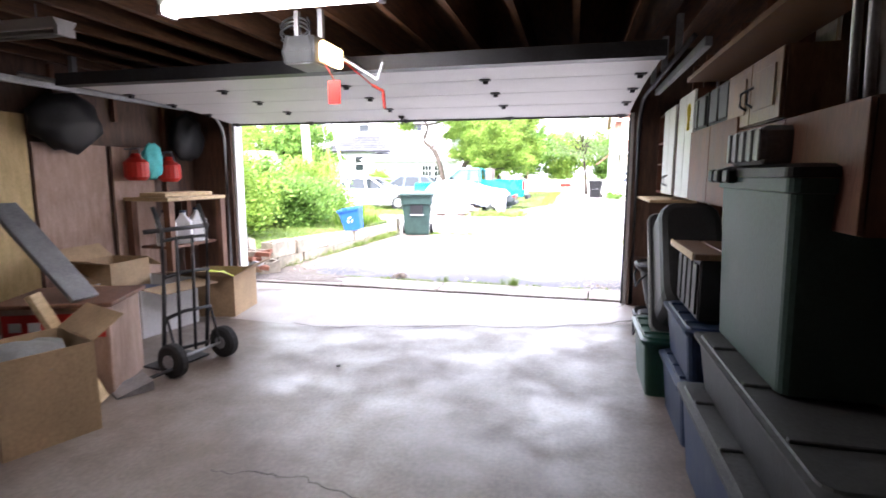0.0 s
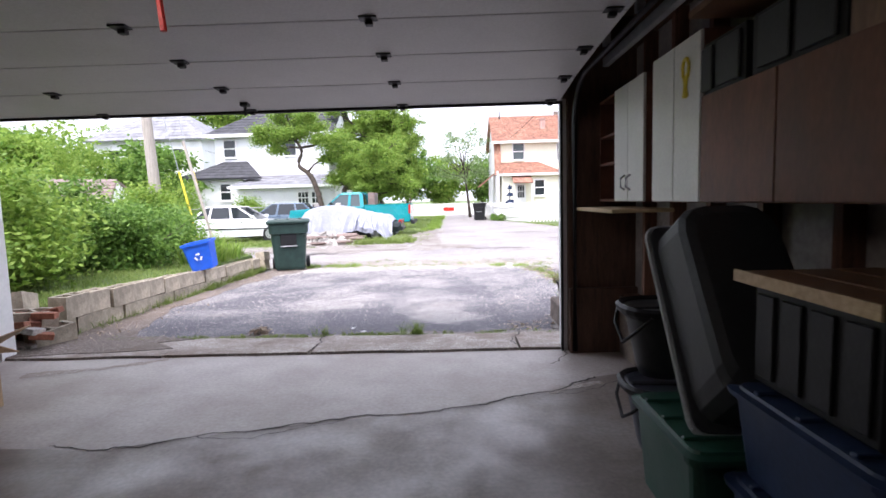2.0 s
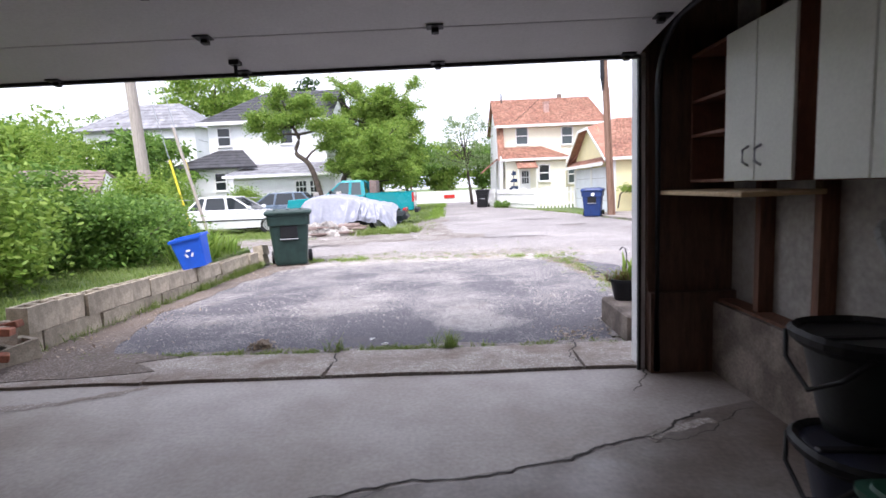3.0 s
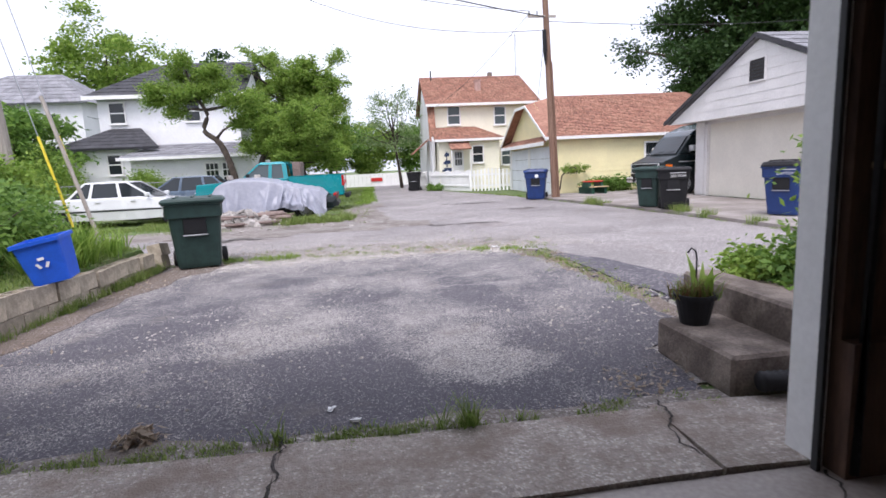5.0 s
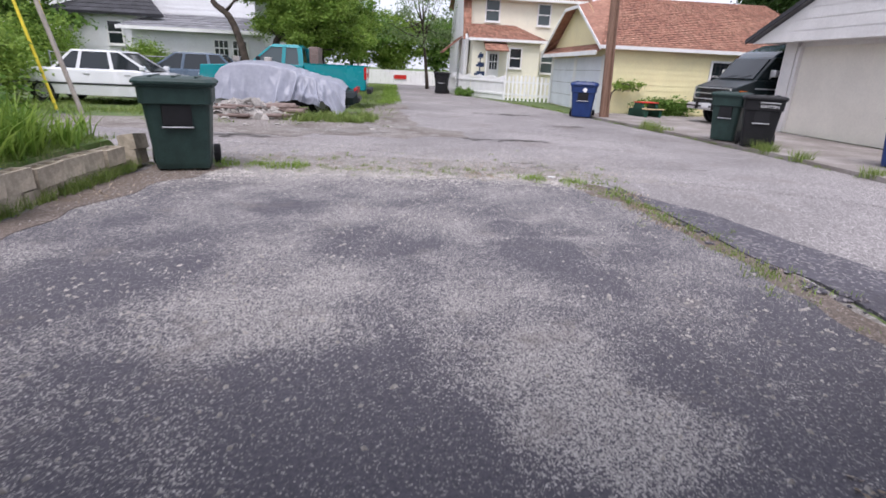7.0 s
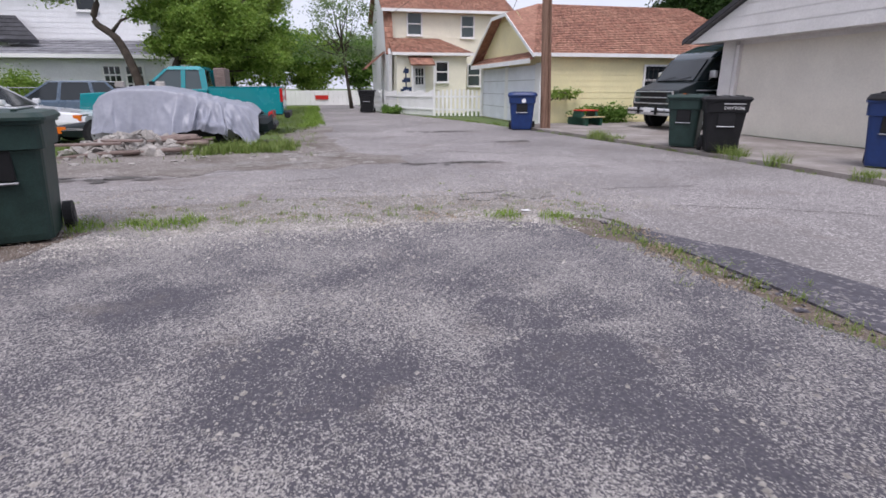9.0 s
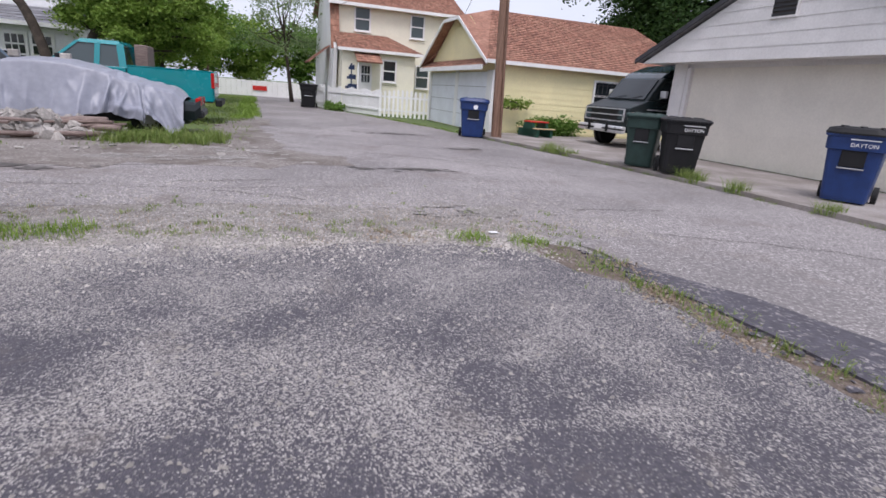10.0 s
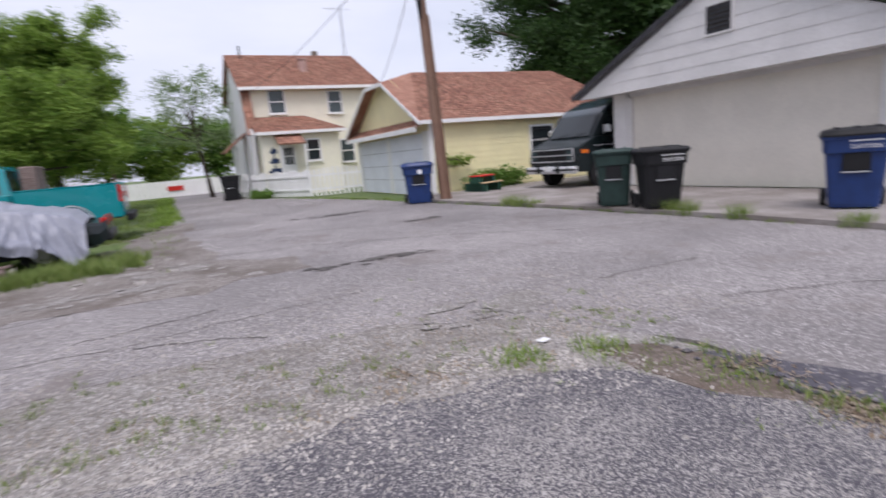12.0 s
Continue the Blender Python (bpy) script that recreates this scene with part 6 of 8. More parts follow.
rt = random.Random(19)
RIDGES = [(rt.uniform(-4.1, -2.75), rt.uniform(-0.35, 0.45), rt.uniform(0.035, 0.09), rt.uniform(0.05, 0.15)) for _ in range(13)] + [(rt.uniform(-6.0, -4.0), rt.uniform(-0.5, 0.5), rt.uniform(0.06, 0.14), rt.uniform(0.01, 0.03)) for _ in range(7)]
for i in range(nx):
    x = -6.05 + 3.39 * i / (nx - 1)
    top = float(np.interp(x, prof_x, prof_z))
    hem = 0.26 + 0.30 * noise.noise((x * 0.9, 3.0, 0.2)) + 0.10 * noise.noise((x * 3.1, 5.0, 0.0)) + (0.16 if x > -3.4 else 0.0) - 0.22 * math.exp(-((x + 2.95) / 0.2) ** 2)
    for j in range(ny):
        s = -1 + 2 * j / (ny - 1)
        a = abs(s)
        if a < 0.5:
            y, z = s * 1.56, top + 0.03 - 0.07 * (a / 0.5) ** 2
            k = 0.0
        else:
            k = (a - 0.5) / 0.5
            y = math.copysign(0.78 + 0.22 * k, s)
            z = (top - 0.04) * (1 - k) + hem * k
        u, w = x * 1.25, (s * 1.56 if a < 0.5 else math.copysign(0.78 + 0.9 * k, s)) * 1.1
        slack = 0.35 + 0.65 * min(1.0, k * 2.0)
        bonnet = math.exp(-((x + 3.75 - 0.25 * k) / 0.42) ** 2)
        fold = (0.07 * crease(u * 0.7, w * 0.6, 4.0) + 0.05 * crease(u * 1.5, w * 0.5, 9.0)) * slack * (0.55 + 1.9 * bonnet) + 0.035 * crease(u * 3.6, w * 1.2, 13.0) * slack * (0.5 + 1.8 * bonnet) + 0.016 * noise.noise((u * 2.0, w * 2.0, 1.0)) + 0.007 * noise.noise((u * 7.0, w * 7.0, 2.0))
        fold += sum(q * (0.12 + k) ** 0.8 * math.exp(-((x - a0 - b0 * k) / c0) ** 2) for a0, b0, c0, q in RIDGES)
        swag = 0.22 * k * max(0.0, noise.noise((u * 1.9, 0.3, 7.0)) + 0.12)
        verts.append((x + fold * 0.3 + 0.05 * k * noise.noise((u * 2.0, 1.0, 3.0)), 21.5 + y + math.copysign(fold * (0.3 + 0.7 * k) + swag, s), z - 0.12 + fold * (0.6 - 0.3 * k)))
for i in range(nx - 1):
    for j in range(ny - 1):
        k = i * ny + j
        faces.append((k, k + 1, k + ny + 1, k + ny))
tarp = thing("tarpaulin", pose(0, 0, 0), "crumpled silver-grey tarpaulin draped over a car", "tarpaulin")
raw("sheet", verts, faces, M_TARP, tarp, smooth=True)
for wx, wy in ((-5.55, 21.2), (-4.75, 21.3), (-3.35, 21.1)):
    box("weight_block", (wx - 0.09, wy - 0.06, 0.66 if wx > -4 else 1.19), (wx + 0.09, wy + 0.06, 0.82 if wx > -4 else 1.32), M_BRICK if wx > -4 else M_RUBBLE, tarp, "stone weighing down the sheet", bevel=0.015)

# ---- rubble and timber in front of it ----
ro = random.Random(11)
def stone_mesh(rnd, name="rubble_stone"):
    bm = bmesh.new()
    bmesh.ops.create_icosphere(bm, subdivisions=1, radius=1)
    for v in bm.verts:
        v.co *= rnd.uniform(0.55, 1.2)
        v.co.z *= 0.6
    me = bpy.data.meshes.new(name)
    bm.to_mesh(me)
    bm.free()
    me.materials.append(M_RUBBLE)
    return me
STONES = [stone_mesh(ro) for _ in range(6)]
pile = thing("rubble_pile", pose(-3.9, 19.8, -0.14), "heap of broken concrete and stones on the verge", "rubble pile")
for i in range(460):
    x, y = ro.gauss(-1.1, 0.62), ro.gauss(0.25, 0.34)
    if abs(x + 1.1) > 1.9:
        continue
    s = 0.04 + 0.15 * ro.random() ** 1.7
    st = new("stone", ro.choice(STONES))
    st.parent = pile
    st.matrix_basis = pose(x, y, max(0.03, 0.38 * math.exp(-((x + 1.1) / 1.0) ** 2 - (y - 0.25) ** 2 * 5) * ro.uniform(0.3, 1) + s * 0.3), ro.uniform(0, 60), ro.uniform(0, 60), ro.uniform(0, 360)) @ Matrix.Diagonal((s * 1.3, s, s, 1))
for k, (x, y, z, a, L, r) in enumerate(((-4.45, 19.95, 0.14, 165, 1.3, 0.09), (-4.1, 19.8, 0.05, 160, 1.1, 0.06), (-4.7, 19.4, -0.05, 178, 1.7, 0.05), (-5.6, 19.3, -0.07, 178, 1.6, 0.045))):
    t = tube("log", [(-L / 2, 0, 0), (-L * 0.2, 0.03, 0.02), (L * 0.2, -0.02, 0.0), (L / 2, 0.02, -0.02)], [r, r * 0.95, r * 0.85, r * 0.7], M_DEADWOOD, seg=9)
    t.matrix_world = pose(x, y, z, 0, 3, a)
    tagged(t, "weathered reddish-grey log lying on the rubble heap", "log", "logs on the rubble")
for i in range(7):
    x, y, a, L = ro.uniform(-6.4, -3.9), ro.uniform(19.2, 20.2), ro.gauss(174, 12), ro.uniform(0.7, 1.7)
    t = box("timber", (-L / 2, -0.05, 0), (L / 2, 0.05, 0.04), M_DEADWOOD, None, bevel=0.006)
    t.matrix_world = pose(x, y, ro.uniform(-0.08, 0.16), ro.uniform(-8, 8), ro.uniform(-4, 6), a)
    tagged(t, "weathered reddish scrap timber on the rubble heap", "scrap timber", "scrap timbers")
for i in range(60):
    x, y = ro.uniform(-6.0, -1.2), ro.uniform(17.9, 20.2)
    s = 0.02 + 0.07 * ro.random() ** 2
    st = new("loose_stone", ro.choice(STONES))
    st.matrix_world = pose(x, y, -0.13 + s * 0.3, 0, 0, ro.uniform(0, 360)) @ Matrix.Diagonal((s * 1.3, s, s, 1))
    tagged(st, "pale broken concrete lump lying on the verge", "stone", "loose stones")

# ---- poles and cables ----
P = thing("utility_pole", pose(5.62, 23.55, -0.12), "brown wooden utility pole leaning slightly over the alley", "utility pole")
bm = bmesh.new()
rod(bm, (0, 0, 0), (-0.40, 0.05, 10.5), 0.14, 0.09, 14)
part("pole", bm, M_POLE, P)
bm = bmesh.new()
rod(bm, (-0.36, -0.14, 5.35), (-0.38, -0.14, 6.1), 0.085, 0.075, 10)
rod(bm, (-0.33, -0.1, 4.9), (-0.36, -0.13, 5.35), 0.03, 0.07, 8)
part("cable_head", bm, M_BLACKP, P, "black cable bundle")
bm = bmesh.new()
add_box(bm, (-0.95, -0.06, 6.55), (0.1, 0.0, 6.63))
part("crossarm", bm, M_POLEG, P)
for x in (-0.9, -0.6):
    bar("insulator", (x, -0.03, 6.63), (x, -0.03, 6.78), 0.03, M_LGREYP, P)
bar("conduit", (0.1, -0.16, 0.0), (-0.12, -0.13, 5.0), 0.03, M_POLE, P)
P2 = thing("leaning_utility_pole", pose(-10.25, 19.0, -0.12), "grey weathered utility pole behind the hedge", "utility pole")
bm = bmesh.new()
rod(bm, (0, 0, 0), (-0.55, 0.1, 10.0), 0.19, 0.13, 14)
part("pole", bm, M_POLEG, P2)
def guy(a, b):
    g = thing("guy_wire", pose(0, 0, 0), "steel guy wire with yellow guard at the pole", "guy wire", "guy wires")
    a, b = Vector(a), Vector(b)
    bar("wire", a, b, 0.012, M_STEEL, g, seg=5)
    u = (b - a).normalized()
    bar("guard", a + u * 0.1, a + u * 2.7, 0.032, M_YELLOW, g, "yellow plastic guard", seg=8)
guy((-8.85, 18.8, -0.12), (-10.6, 19.1, 7.4))
guy((-8.45, 18.95, -0.12), (-10.5, 19.1, 9.2))
u_a, u_b = Vector((-8.4, 18.9, -0.12)), Vector((-9.3, 19.0, 3.5))
tagged(bar("guy_strut", u_a, u_b, 0.05, M_POLEG), "thin grey wooden strut beside guy wires", "strut")
def cable(a, b, sag, r=0.012):
    a, b = Vector(a), Vector(b)
    pts = [a.lerp(b, i / 24) - Vector((0, 0, sag * 4 * (i / 24) * (1 - i / 24))) for i in range(25)]
    tagged(tube("overhead_cable", pts, r, M_CABLE, seg=4), "black overhead cable strung from the utility pole", "cable", "overhead cables")
cable((5.3, 23.5, 6.45), (-10.8, 19.1, 9.6), 0.5, 0.02)
cable((4.75, 23.5, 6.65), (-10.8, 19.1, 9.0), 0.7, 0.01)
cable((5.25, 23.5, 6.0), (-4.0, 31.0, 9.5), 0.6)
cable((4.75, 23.5, 6.6), (2.9, 38.2, 5.0), 0.3)
cable((5.3, 23.5, 6.2), (9.5, 37.9, 5.0), 0.35)
cable((5.3, 23.5, 6.3), (30, 28, 8.5), 0.6)
cable((5.3, 23.5, 7.2), (30, 20, 9.5), 0.7, 0.008)
cable((-13.0, 35.5, 5.2), (-19.3, 41.9, 5.6), 0.4)

# ---- plants ----
rg = np.random.default_rng(8)
def clumps(rng, centre, radii, n, hollow=0.35):
    """Centres of leaf clumps, mostly towards the outside of an uneven crown."""
    d = rng.normal(0, 1, (n, 3))
    d /= np.linalg.norm(d, axis=1)[:, None]
    r = rng.uniform(hollow, 1.0, (n, 1)) ** 0.6
    wob = np.array([1 + 0.5 * noise.noise((v[0] * 2.2 + centre[0], v[1] * 2.2, v[2] * 2.2 + centre[1])) for v in d])[:, None]
    return np.asarray(centre) + d * r * wob * np.asarray(radii)


def tree(base, centre, radii, n_clump, n_leaf, size, material, label, trunk_r=0.14, bend=(0, 0), clump_r=0.38, name="tree", limbs=9):
    ob = thing(name, pose(*base), label, "tree")
    c = Vector(centre) - Vector(base)
    cl = clumps(rg, tuple(c), radii, n_clump)
    mid = Vector((c.x * 0.5 + bend[0], c.y * 0.5 + bend[1], c.z * 0.5))
    pts = [Vector((0, 0, 0)), Vector((c.x * 0.2 + bend[0] * 0.6, c.y * 0.2 + bend[1] * 0.6, c.z * 0.22)), mid, c.lerp(mid, 0.4), c + Vector((0, 0, radii[2] * 0.3))]
    tube("trunk", pts, [trunk_r * 1.25, trunk_r, trunk_r * 0.8, trunk_r * 0.55, trunk_r * 0.2], M_BARK, ob, seg=9)
    for k in range(limbs):
        e = Vector(cl[k * (len(cl) // limbs)].tolist())
        s = mid.lerp(c, 0.15 + 0.7 * k / limbs)
        q = s.lerp(e, 0.5) + Vector((0, 0, -0.12 * radii[2] + 0.1 * (k % 3)))
        tube("limb", [s, q, e], [trunk_r * 0.42, trunk_r * 0.26, trunk_r * 0.08], M_BARK, ob, seg=5)
    v, f = leaves(rg, cl, (clump_r, clump_r, clump_r * 0.46), n_leaf, size)
    raw("crown", v, f, material, ob)
    return ob


def branched_tree(stem, lobes, n_leaf, size, material, label, trunk_r=0.12, clump=0.2, per=9):
    """A tree whose crown is made of lobes (centre, radii): a limb runs into each, twigs spread from it, leaves sit along the twigs."""
    base = Vector(stem[0])
    ob = thing("tree", pose(*base), label, "tree")
    knots = [Vector(p) - base for p in stem]
    pts = []
    for i in range(len(knots) - 1):
        p0, p1, p2, p3 = knots[max(i - 1, 0)], knots[i], knots[i + 1], knots[min(i + 2, len(knots) - 1)]
        for q in (0.0, 0.25, 0.5, 0.75):
            pts.append(0.5 * (2 * p1 + (p2 - p0) * q + (2 * p0 - 5 * p1 + 4 * p2 - p3) * q * q + (3 * p1 - p0 - 3 * p2 + p3) * q ** 3))
    pts.append(knots[-1])
    tube("trunk", pts, [trunk_r * (1.2 - 0.75 * i / (len(pts) - 1)) for i in range(len(pts))], M_BARK, ob, seg=9)
    seats, twigs = [], bmesh.new()
    for c, r in lobes:
        c = Vector(c) - base
        s = min(pts[len(pts) // 3:], key=lambda p: (p - c).length + (2.0 if p.z > c.z else 0.0))
        wob = Vector(rg.normal(0, 0.12, 3).tolist())
        line = [s, s.lerp(c, 0.4) + wob, s.lerp(c, 0.75) - wob * 0.5, c]
        tube("limb", line, [trunk_r * 0.5, trunk_r * 0.36, trunk_r * 0.22, trunk_r * 0.08], M_BARK, ob, seg=6)
        for _ in range(per):
            d = rg.normal(0, 1, 3)
            d /= np.linalg.norm(d)
            e = c + Vector((d * np.asarray(r) * rg.uniform(0.45, 1.0)).tolist())
            f = line[2].lerp(c, rg.uniform(0, 1))
            rod(twigs, f, e, 0.012, 0.004, 4)
            seats += [f.lerp(e, q) for q in (0.45, 0.7, 0.88, 1.0)]
    part("twigs", twigs, M_BARK, ob)["kind"] = "stuff"
    v, f = leaves(rg, [tuple(q) for q in seats], (clump, clump, clump * 0.7), n_leaf, size)
    raw("crown", v, f, material, ob)
    return ob


def lobed(rng, centre, radii, n, r):
    """Lobes spread through a crown, smaller towards its rim."""
    out = []
    for c in clumps(rng, centre, radii, n, 0.25):
        k = rng.uniform(0.7, 1.25)
        out.append((tuple(c), (r * k, r * k, r * 0.7 * k)))
    return out


branched_tree([(-7.0, 28.6, -0.12), (-7.3, 28.6, 1.6), (-7.7, 28.6, 2.75), (-8.3, 28.65, 3.3), (-8.1, 28.6, 4.0), (-8.4, 28.6, 4.6)],
              [((-9.9, 28.4, 5.1), (0.6, 0.6, 0.35)), ((-9.2, 28.9, 5.75), (0.7, 0.7, 0.5)), ((-9.1, 28.3, 4.75), (0.7, 0.6, 0.35)), ((-8.3, 28.8, 5.6), (0.6, 0.6, 0.45)), ((-8.1, 28.2, 5.0), (0.7, 0.6, 0.4)), ((-7.3, 28.6, 5.3), (0.6, 0.6, 0.4)), ((-7.0, 28.3, 4.5), (0.7, 0.6, 0.45)), ((-6.9, 28.9, 3.8), (0.55, 0.5, 0.4)), ((-9.4, 28.6, 4.2), (0.35, 0.3, 0.2)), ((-8.9, 28.5, 6.3), (0.25, 0.25, 0.3)), ((-6.2, 28.7, 4.7), (0.6, 0.6, 0.4)), ((-10.2, 28.8, 4.7), (0.5, 0.5, 0.3)), ((-8.6, 29.2, 5.1), (0.9, 0.6, 0.5)), ((-7.7, 28.4, 5.8), (0.5, 0.5, 0.3))],
              24000, 0.058, M_LEAF_A, "leaning small tree with crooked trunk and airy crown", 0.14, 0.2, 11)
branched_tree([(-6.0, 29.2, -0.12), (-6.2, 29.2, 1.4), (-6.0, 29.2, 2.2), (-5.3, 29.3, 2.8), (-4.6, 29.4, 3.2)],
              lobed(rg, (-4.6, 29.4, 2.95), (2.3, 1.7, 1.7), 52, 0.62), 60000, 0.058, M_LEAF_A, "dense fresh green tree behind the pickup truck", 0.15, 0.17, 8)
branched_tree([(-5.4, 38.0, -0.12), (-5.4, 38.0, 2.5), (-5.5, 38.0, 4.2), (-5.6, 38.0, 6.0)],
              lobed(rg, (-6.2, 38.0, 5.8), (2.9, 2.2, 3.0), 60, 0.85) + lobed(rg, (-4.5, 38.0, 4.9), (2.5, 2.0, 3.2), 60, 0.85), 95000, 0.075, M_LEAF_A, "tall pale green tree behind smaller trees", 0.2, 0.2, 8)
tree((0.9, 44.0, -0.12), (0.4, 44.0, 4.7), (2.5, 2.2, 2.9), 60, 4600, 0.08, M_LEAF_P, "thin pale young tree with open crown beside the alley", 0.11, (0, 0), 0.42, limbs=22)
branched_tree([(20.5, 35.0, -0.12), (20.8, 35.0, 3.0), (21.5, 35.0, 5.5), (22.3, 35.0, 8.0)],
              lobed(rg, (22.8, 35.0, 8.0), (6.4, 5.0, 5.8), 120, 1.3), 110000, 0.11, M_LEAF_D, "large dark green tree behind white garage", 0.4, 0.42, 9)
tree((30.0, 30.0, -0.12), (29.0, 30.0, 8.5), (7.0, 5.0, 6.0), 140, 26000, 0.19, M_LEAF_D, "large dark green tree beyond the garages", 0.4, (0, 0), 0.9)
tree((-24.0, 56.0, -0.12), (-24.0, 56.0, 10.5), (5.5, 4.5, 4.5), 110, 24000, 0.17, M_LEAF_A, "tall bright green tree behind the white houses", 0.35, (0, 0), 0.75)
tree((-15.5, 58.0, -0.12), (-15.5, 58.0, 9.2), (1.6, 1.6, 3.8), 50, 5000, 0.22, M_LEAF_D, "dark conifer behind the white house", 0.2, (0, 0), 0.5)
for k, (x, y, h, r) in enumerate(((-9.5, 58, 9.5, 3.6), (-5.5, 60, 7.5, 3.4), (-1.5, 62, 6.2, 3.0), (3.0, 64, 6.6, 3.2), (7.5, 60, 5.2, 2.6), (-13, 64, 8.0, 3.5), (16.5, 55, 6.6, 3.0), (22, 58, 7.2, 3.4), (-33, 52, 9.0, 4.5), (-40, 44, 10, 5), (-24.5, 31, 6.0, 3.4), (-18.5, 33, 5.0, 2.4), (12, 66, 6, 3), (-30, 36, 7, 4.2))):
    tree((x, y, -0.12), (x, y, h * 0.58), (r, r * 0.8, h * 0.42), 70, 11000, 0.16, M_LEAF_B if k % 2 else M_LEAF_A, "green tree growing beyond the houses", 0.2, (0, 0), 0.6, limbs=5)


def shrub(name, centre, radii, n_clump, n_leaf, size, material, label, clump_r=0.2, category="shrub"):
    ob = thing(name, pose(centre[0], centre[1], centre[2] - radii[2]), label, category)
    cl = clumps(rg, (0, 0, radii[2]), radii, n_clump, 0.3)
    cl[:, 2] = np.maximum(cl[:, 2], 0.06)
    for k in range(5):
        e = Vector(cl[k].tolist())
        tube("stem", [(0.1 * (k - 2), 0, -0.06), e * 0.5, e], [0.02, 0.015, 0.006], M_BARK, ob, seg=4)
    v, f = leaves(rg, cl, (clump_r, clump_r, clump_r * 0.7), n_leaf, size, 0.6)
    raw("foliage", v, f, material, ob)
    return ob


for x, y, z, rx, ry, rz, mt in ((-6.5, 8.2, 1.1, 1.05, 0.8, 0.85, M_LEAF_A), (-7.2, 9.6, 1.05, 1.2, 0.9, 0.8, M_LEAF_B), (-6.3, 10.6, 0.82, 0.95, 0.9, 0.6, M_LEAF_B), (-6.7, 12.0, 0.80, 1.1, 0.7, 0.58, M_LEAF_B), (-8.9, 10.6, 0.95, 1.3, 1.1, 0.75, M_LEAF_B), (-8.6, 13.0, 0.85, 1.1, 0.6, 0.65, M_LEAF_A), (-7.9, 8.0, 1.9, 1.0, 0.9, 1.1, M_LEAF_A), (-6.3, 7.1, 0.85, 0.8, 0.6, 0.6, M_LEAF_A)):
    shrub("hedge_shrub", (x, y, z), (rx, ry, rz), 80, 15000, 0.042, mt, "dense green leafy shrub on the grass bank", 0.19)
for x, y, z, rx, ry, rz in ((-11.0, 13.2, 1.0, 1.5, 0.8, 0.8), (-13.4, 14.5, 1.2, 2.0, 1.2, 1.1), (-10.4, 18.3, 1.1, 0.9, 0.5, 1.1), (-12.6, 21.5, 0.8, 1.4, 0.8, 0.9), (-20.5, 29.0, 2.6, 3.0, 1.6, 2.7), (-15.5, 29.5, 1.3, 1.6, 1.0, 1.4), (-11.8, 30.8, 0.8, 1.2, 0.6, 0.9)):
    shrub("background_shrub", (x, y, z), (rx, ry, rz), 70, 12000, 0.06, M_LEAF_A, "tall green overgrown shrub near the hedge", 0.28)
shrub("garden_shrub", (2.08, 7.6, 0.47), (0.36, 0.42, 0.22), 40, 4200, 0.035, M_LEAF_B, "leafy green shrub growing in the raised bed", 0.10)
shrub("garden_shrub", (1.85, 8.05, 0.38), (0.22, 0.3, 0.15), 30, 2400, 0.03, M_LEAF_A, "leafy green shrub growing in the raised bed", 0.08)
shrub("garden_sapling", (1.98, 7.55, 0.95), (0.2, 0.22, 0.5), 22, 480, 0.034, M_LEAF_A, "slender pale green sapling in the raised bed", 0.12, "sapling")
for x in (8.0, 8.6, 9.2):
    shrub("wall_vine", (x, 25.45, 0.27), (0.55, 0.2, 0.28), 22, 1500, 0.06, M_LEAF_B, "green vine hedge along yellow garage wall", 0.13, "vine")
tube_v = [(6.5, 25.5, 0.1), (6.6, 25.5, 0.7), (7.0, 25.45, 1.05), (7.6, 25.45, 0.8)]
tagged(tube("vine_arch", tube_v, 0.03, M_BARK), "bare arching vine stem against yellow wall", "vine")
shrub("vine", (7.0, 25.45, 0.98), (0.6, 0.15, 0.16), 14, 700, 0.05, M_LEAF_A, "green vine leaves on an arching stem", 0.08, "vine")
for x, y in ((2.35, 36.4), (2.7, 35.6)):
    shrub("fence_shrub", (x, y, 0.1), (0.3, 0.3, 0.2), 14, 700, 0.06, M_LEAF_B, "small green shrub beside the white fence", 0.12)

# potted plant on the lower step
pot = thing("potted_plant", pose(0.85, 7.34, 0.19), "dark pot with reddish fern and broad green leaves", "potted plant")
bm = bmesh.new()
loft(bm, [rrect(0.17, 0.17, 0.08, 0.0, 6), rrect(0.24, 0.24, 0.115, 0.17, 6), rrect(0.27, 0.27, 0.13, 0.172, 6), rrect(0.27, 0.27, 0.13, 0.2, 6), rrect(0.22, 0.22, 0.10, 0.2, 6), rrect(0.2, 0.2, 0.09, 0.16, 6)])
part("pot", bm, M_BLACKP, pot, "black plastic pot")
v, f = blades(rg, [(0, 0, 0.17), (-0.06, 0.02, 0.17), (0.05, -0.03, 0.17)], 0.13, 0.004, 0.1, 80)
raw("fern", v, f, M_FERN, pot, "reddish fern fronds")
v, f = blades(rg, [(0.06, 0.0, 0.17)], 0.21, 0.026, 0.05, 9)
raw("broad_leaves", v, f, M_LEAF_A, pot, "broad green leaves")
tube("plant_hook", [(0.04, 0.05, 0.1), (0.04, 0.05, 0.42), (0.03, 0.05, 0.47), (0.0, 0.05, 0.49), (-0.025, 0.05, 0.46)], 0.006, M_DARKMET, pot, "dark wire hook")

# corrugated drain pipe
dp = []
rr = []
for i in range(70):
    dp.append((0.76 + 0.018 * i, 6.62 - 0.002 * i, 0.085))
    rr.append(0.058 if i % 2 else 0.049)
tagged(tube("drain_pipe", dp, rr, M_BLACKP, seg=12), "black corrugated plastic drain pipe by the steps", "drain pipe")

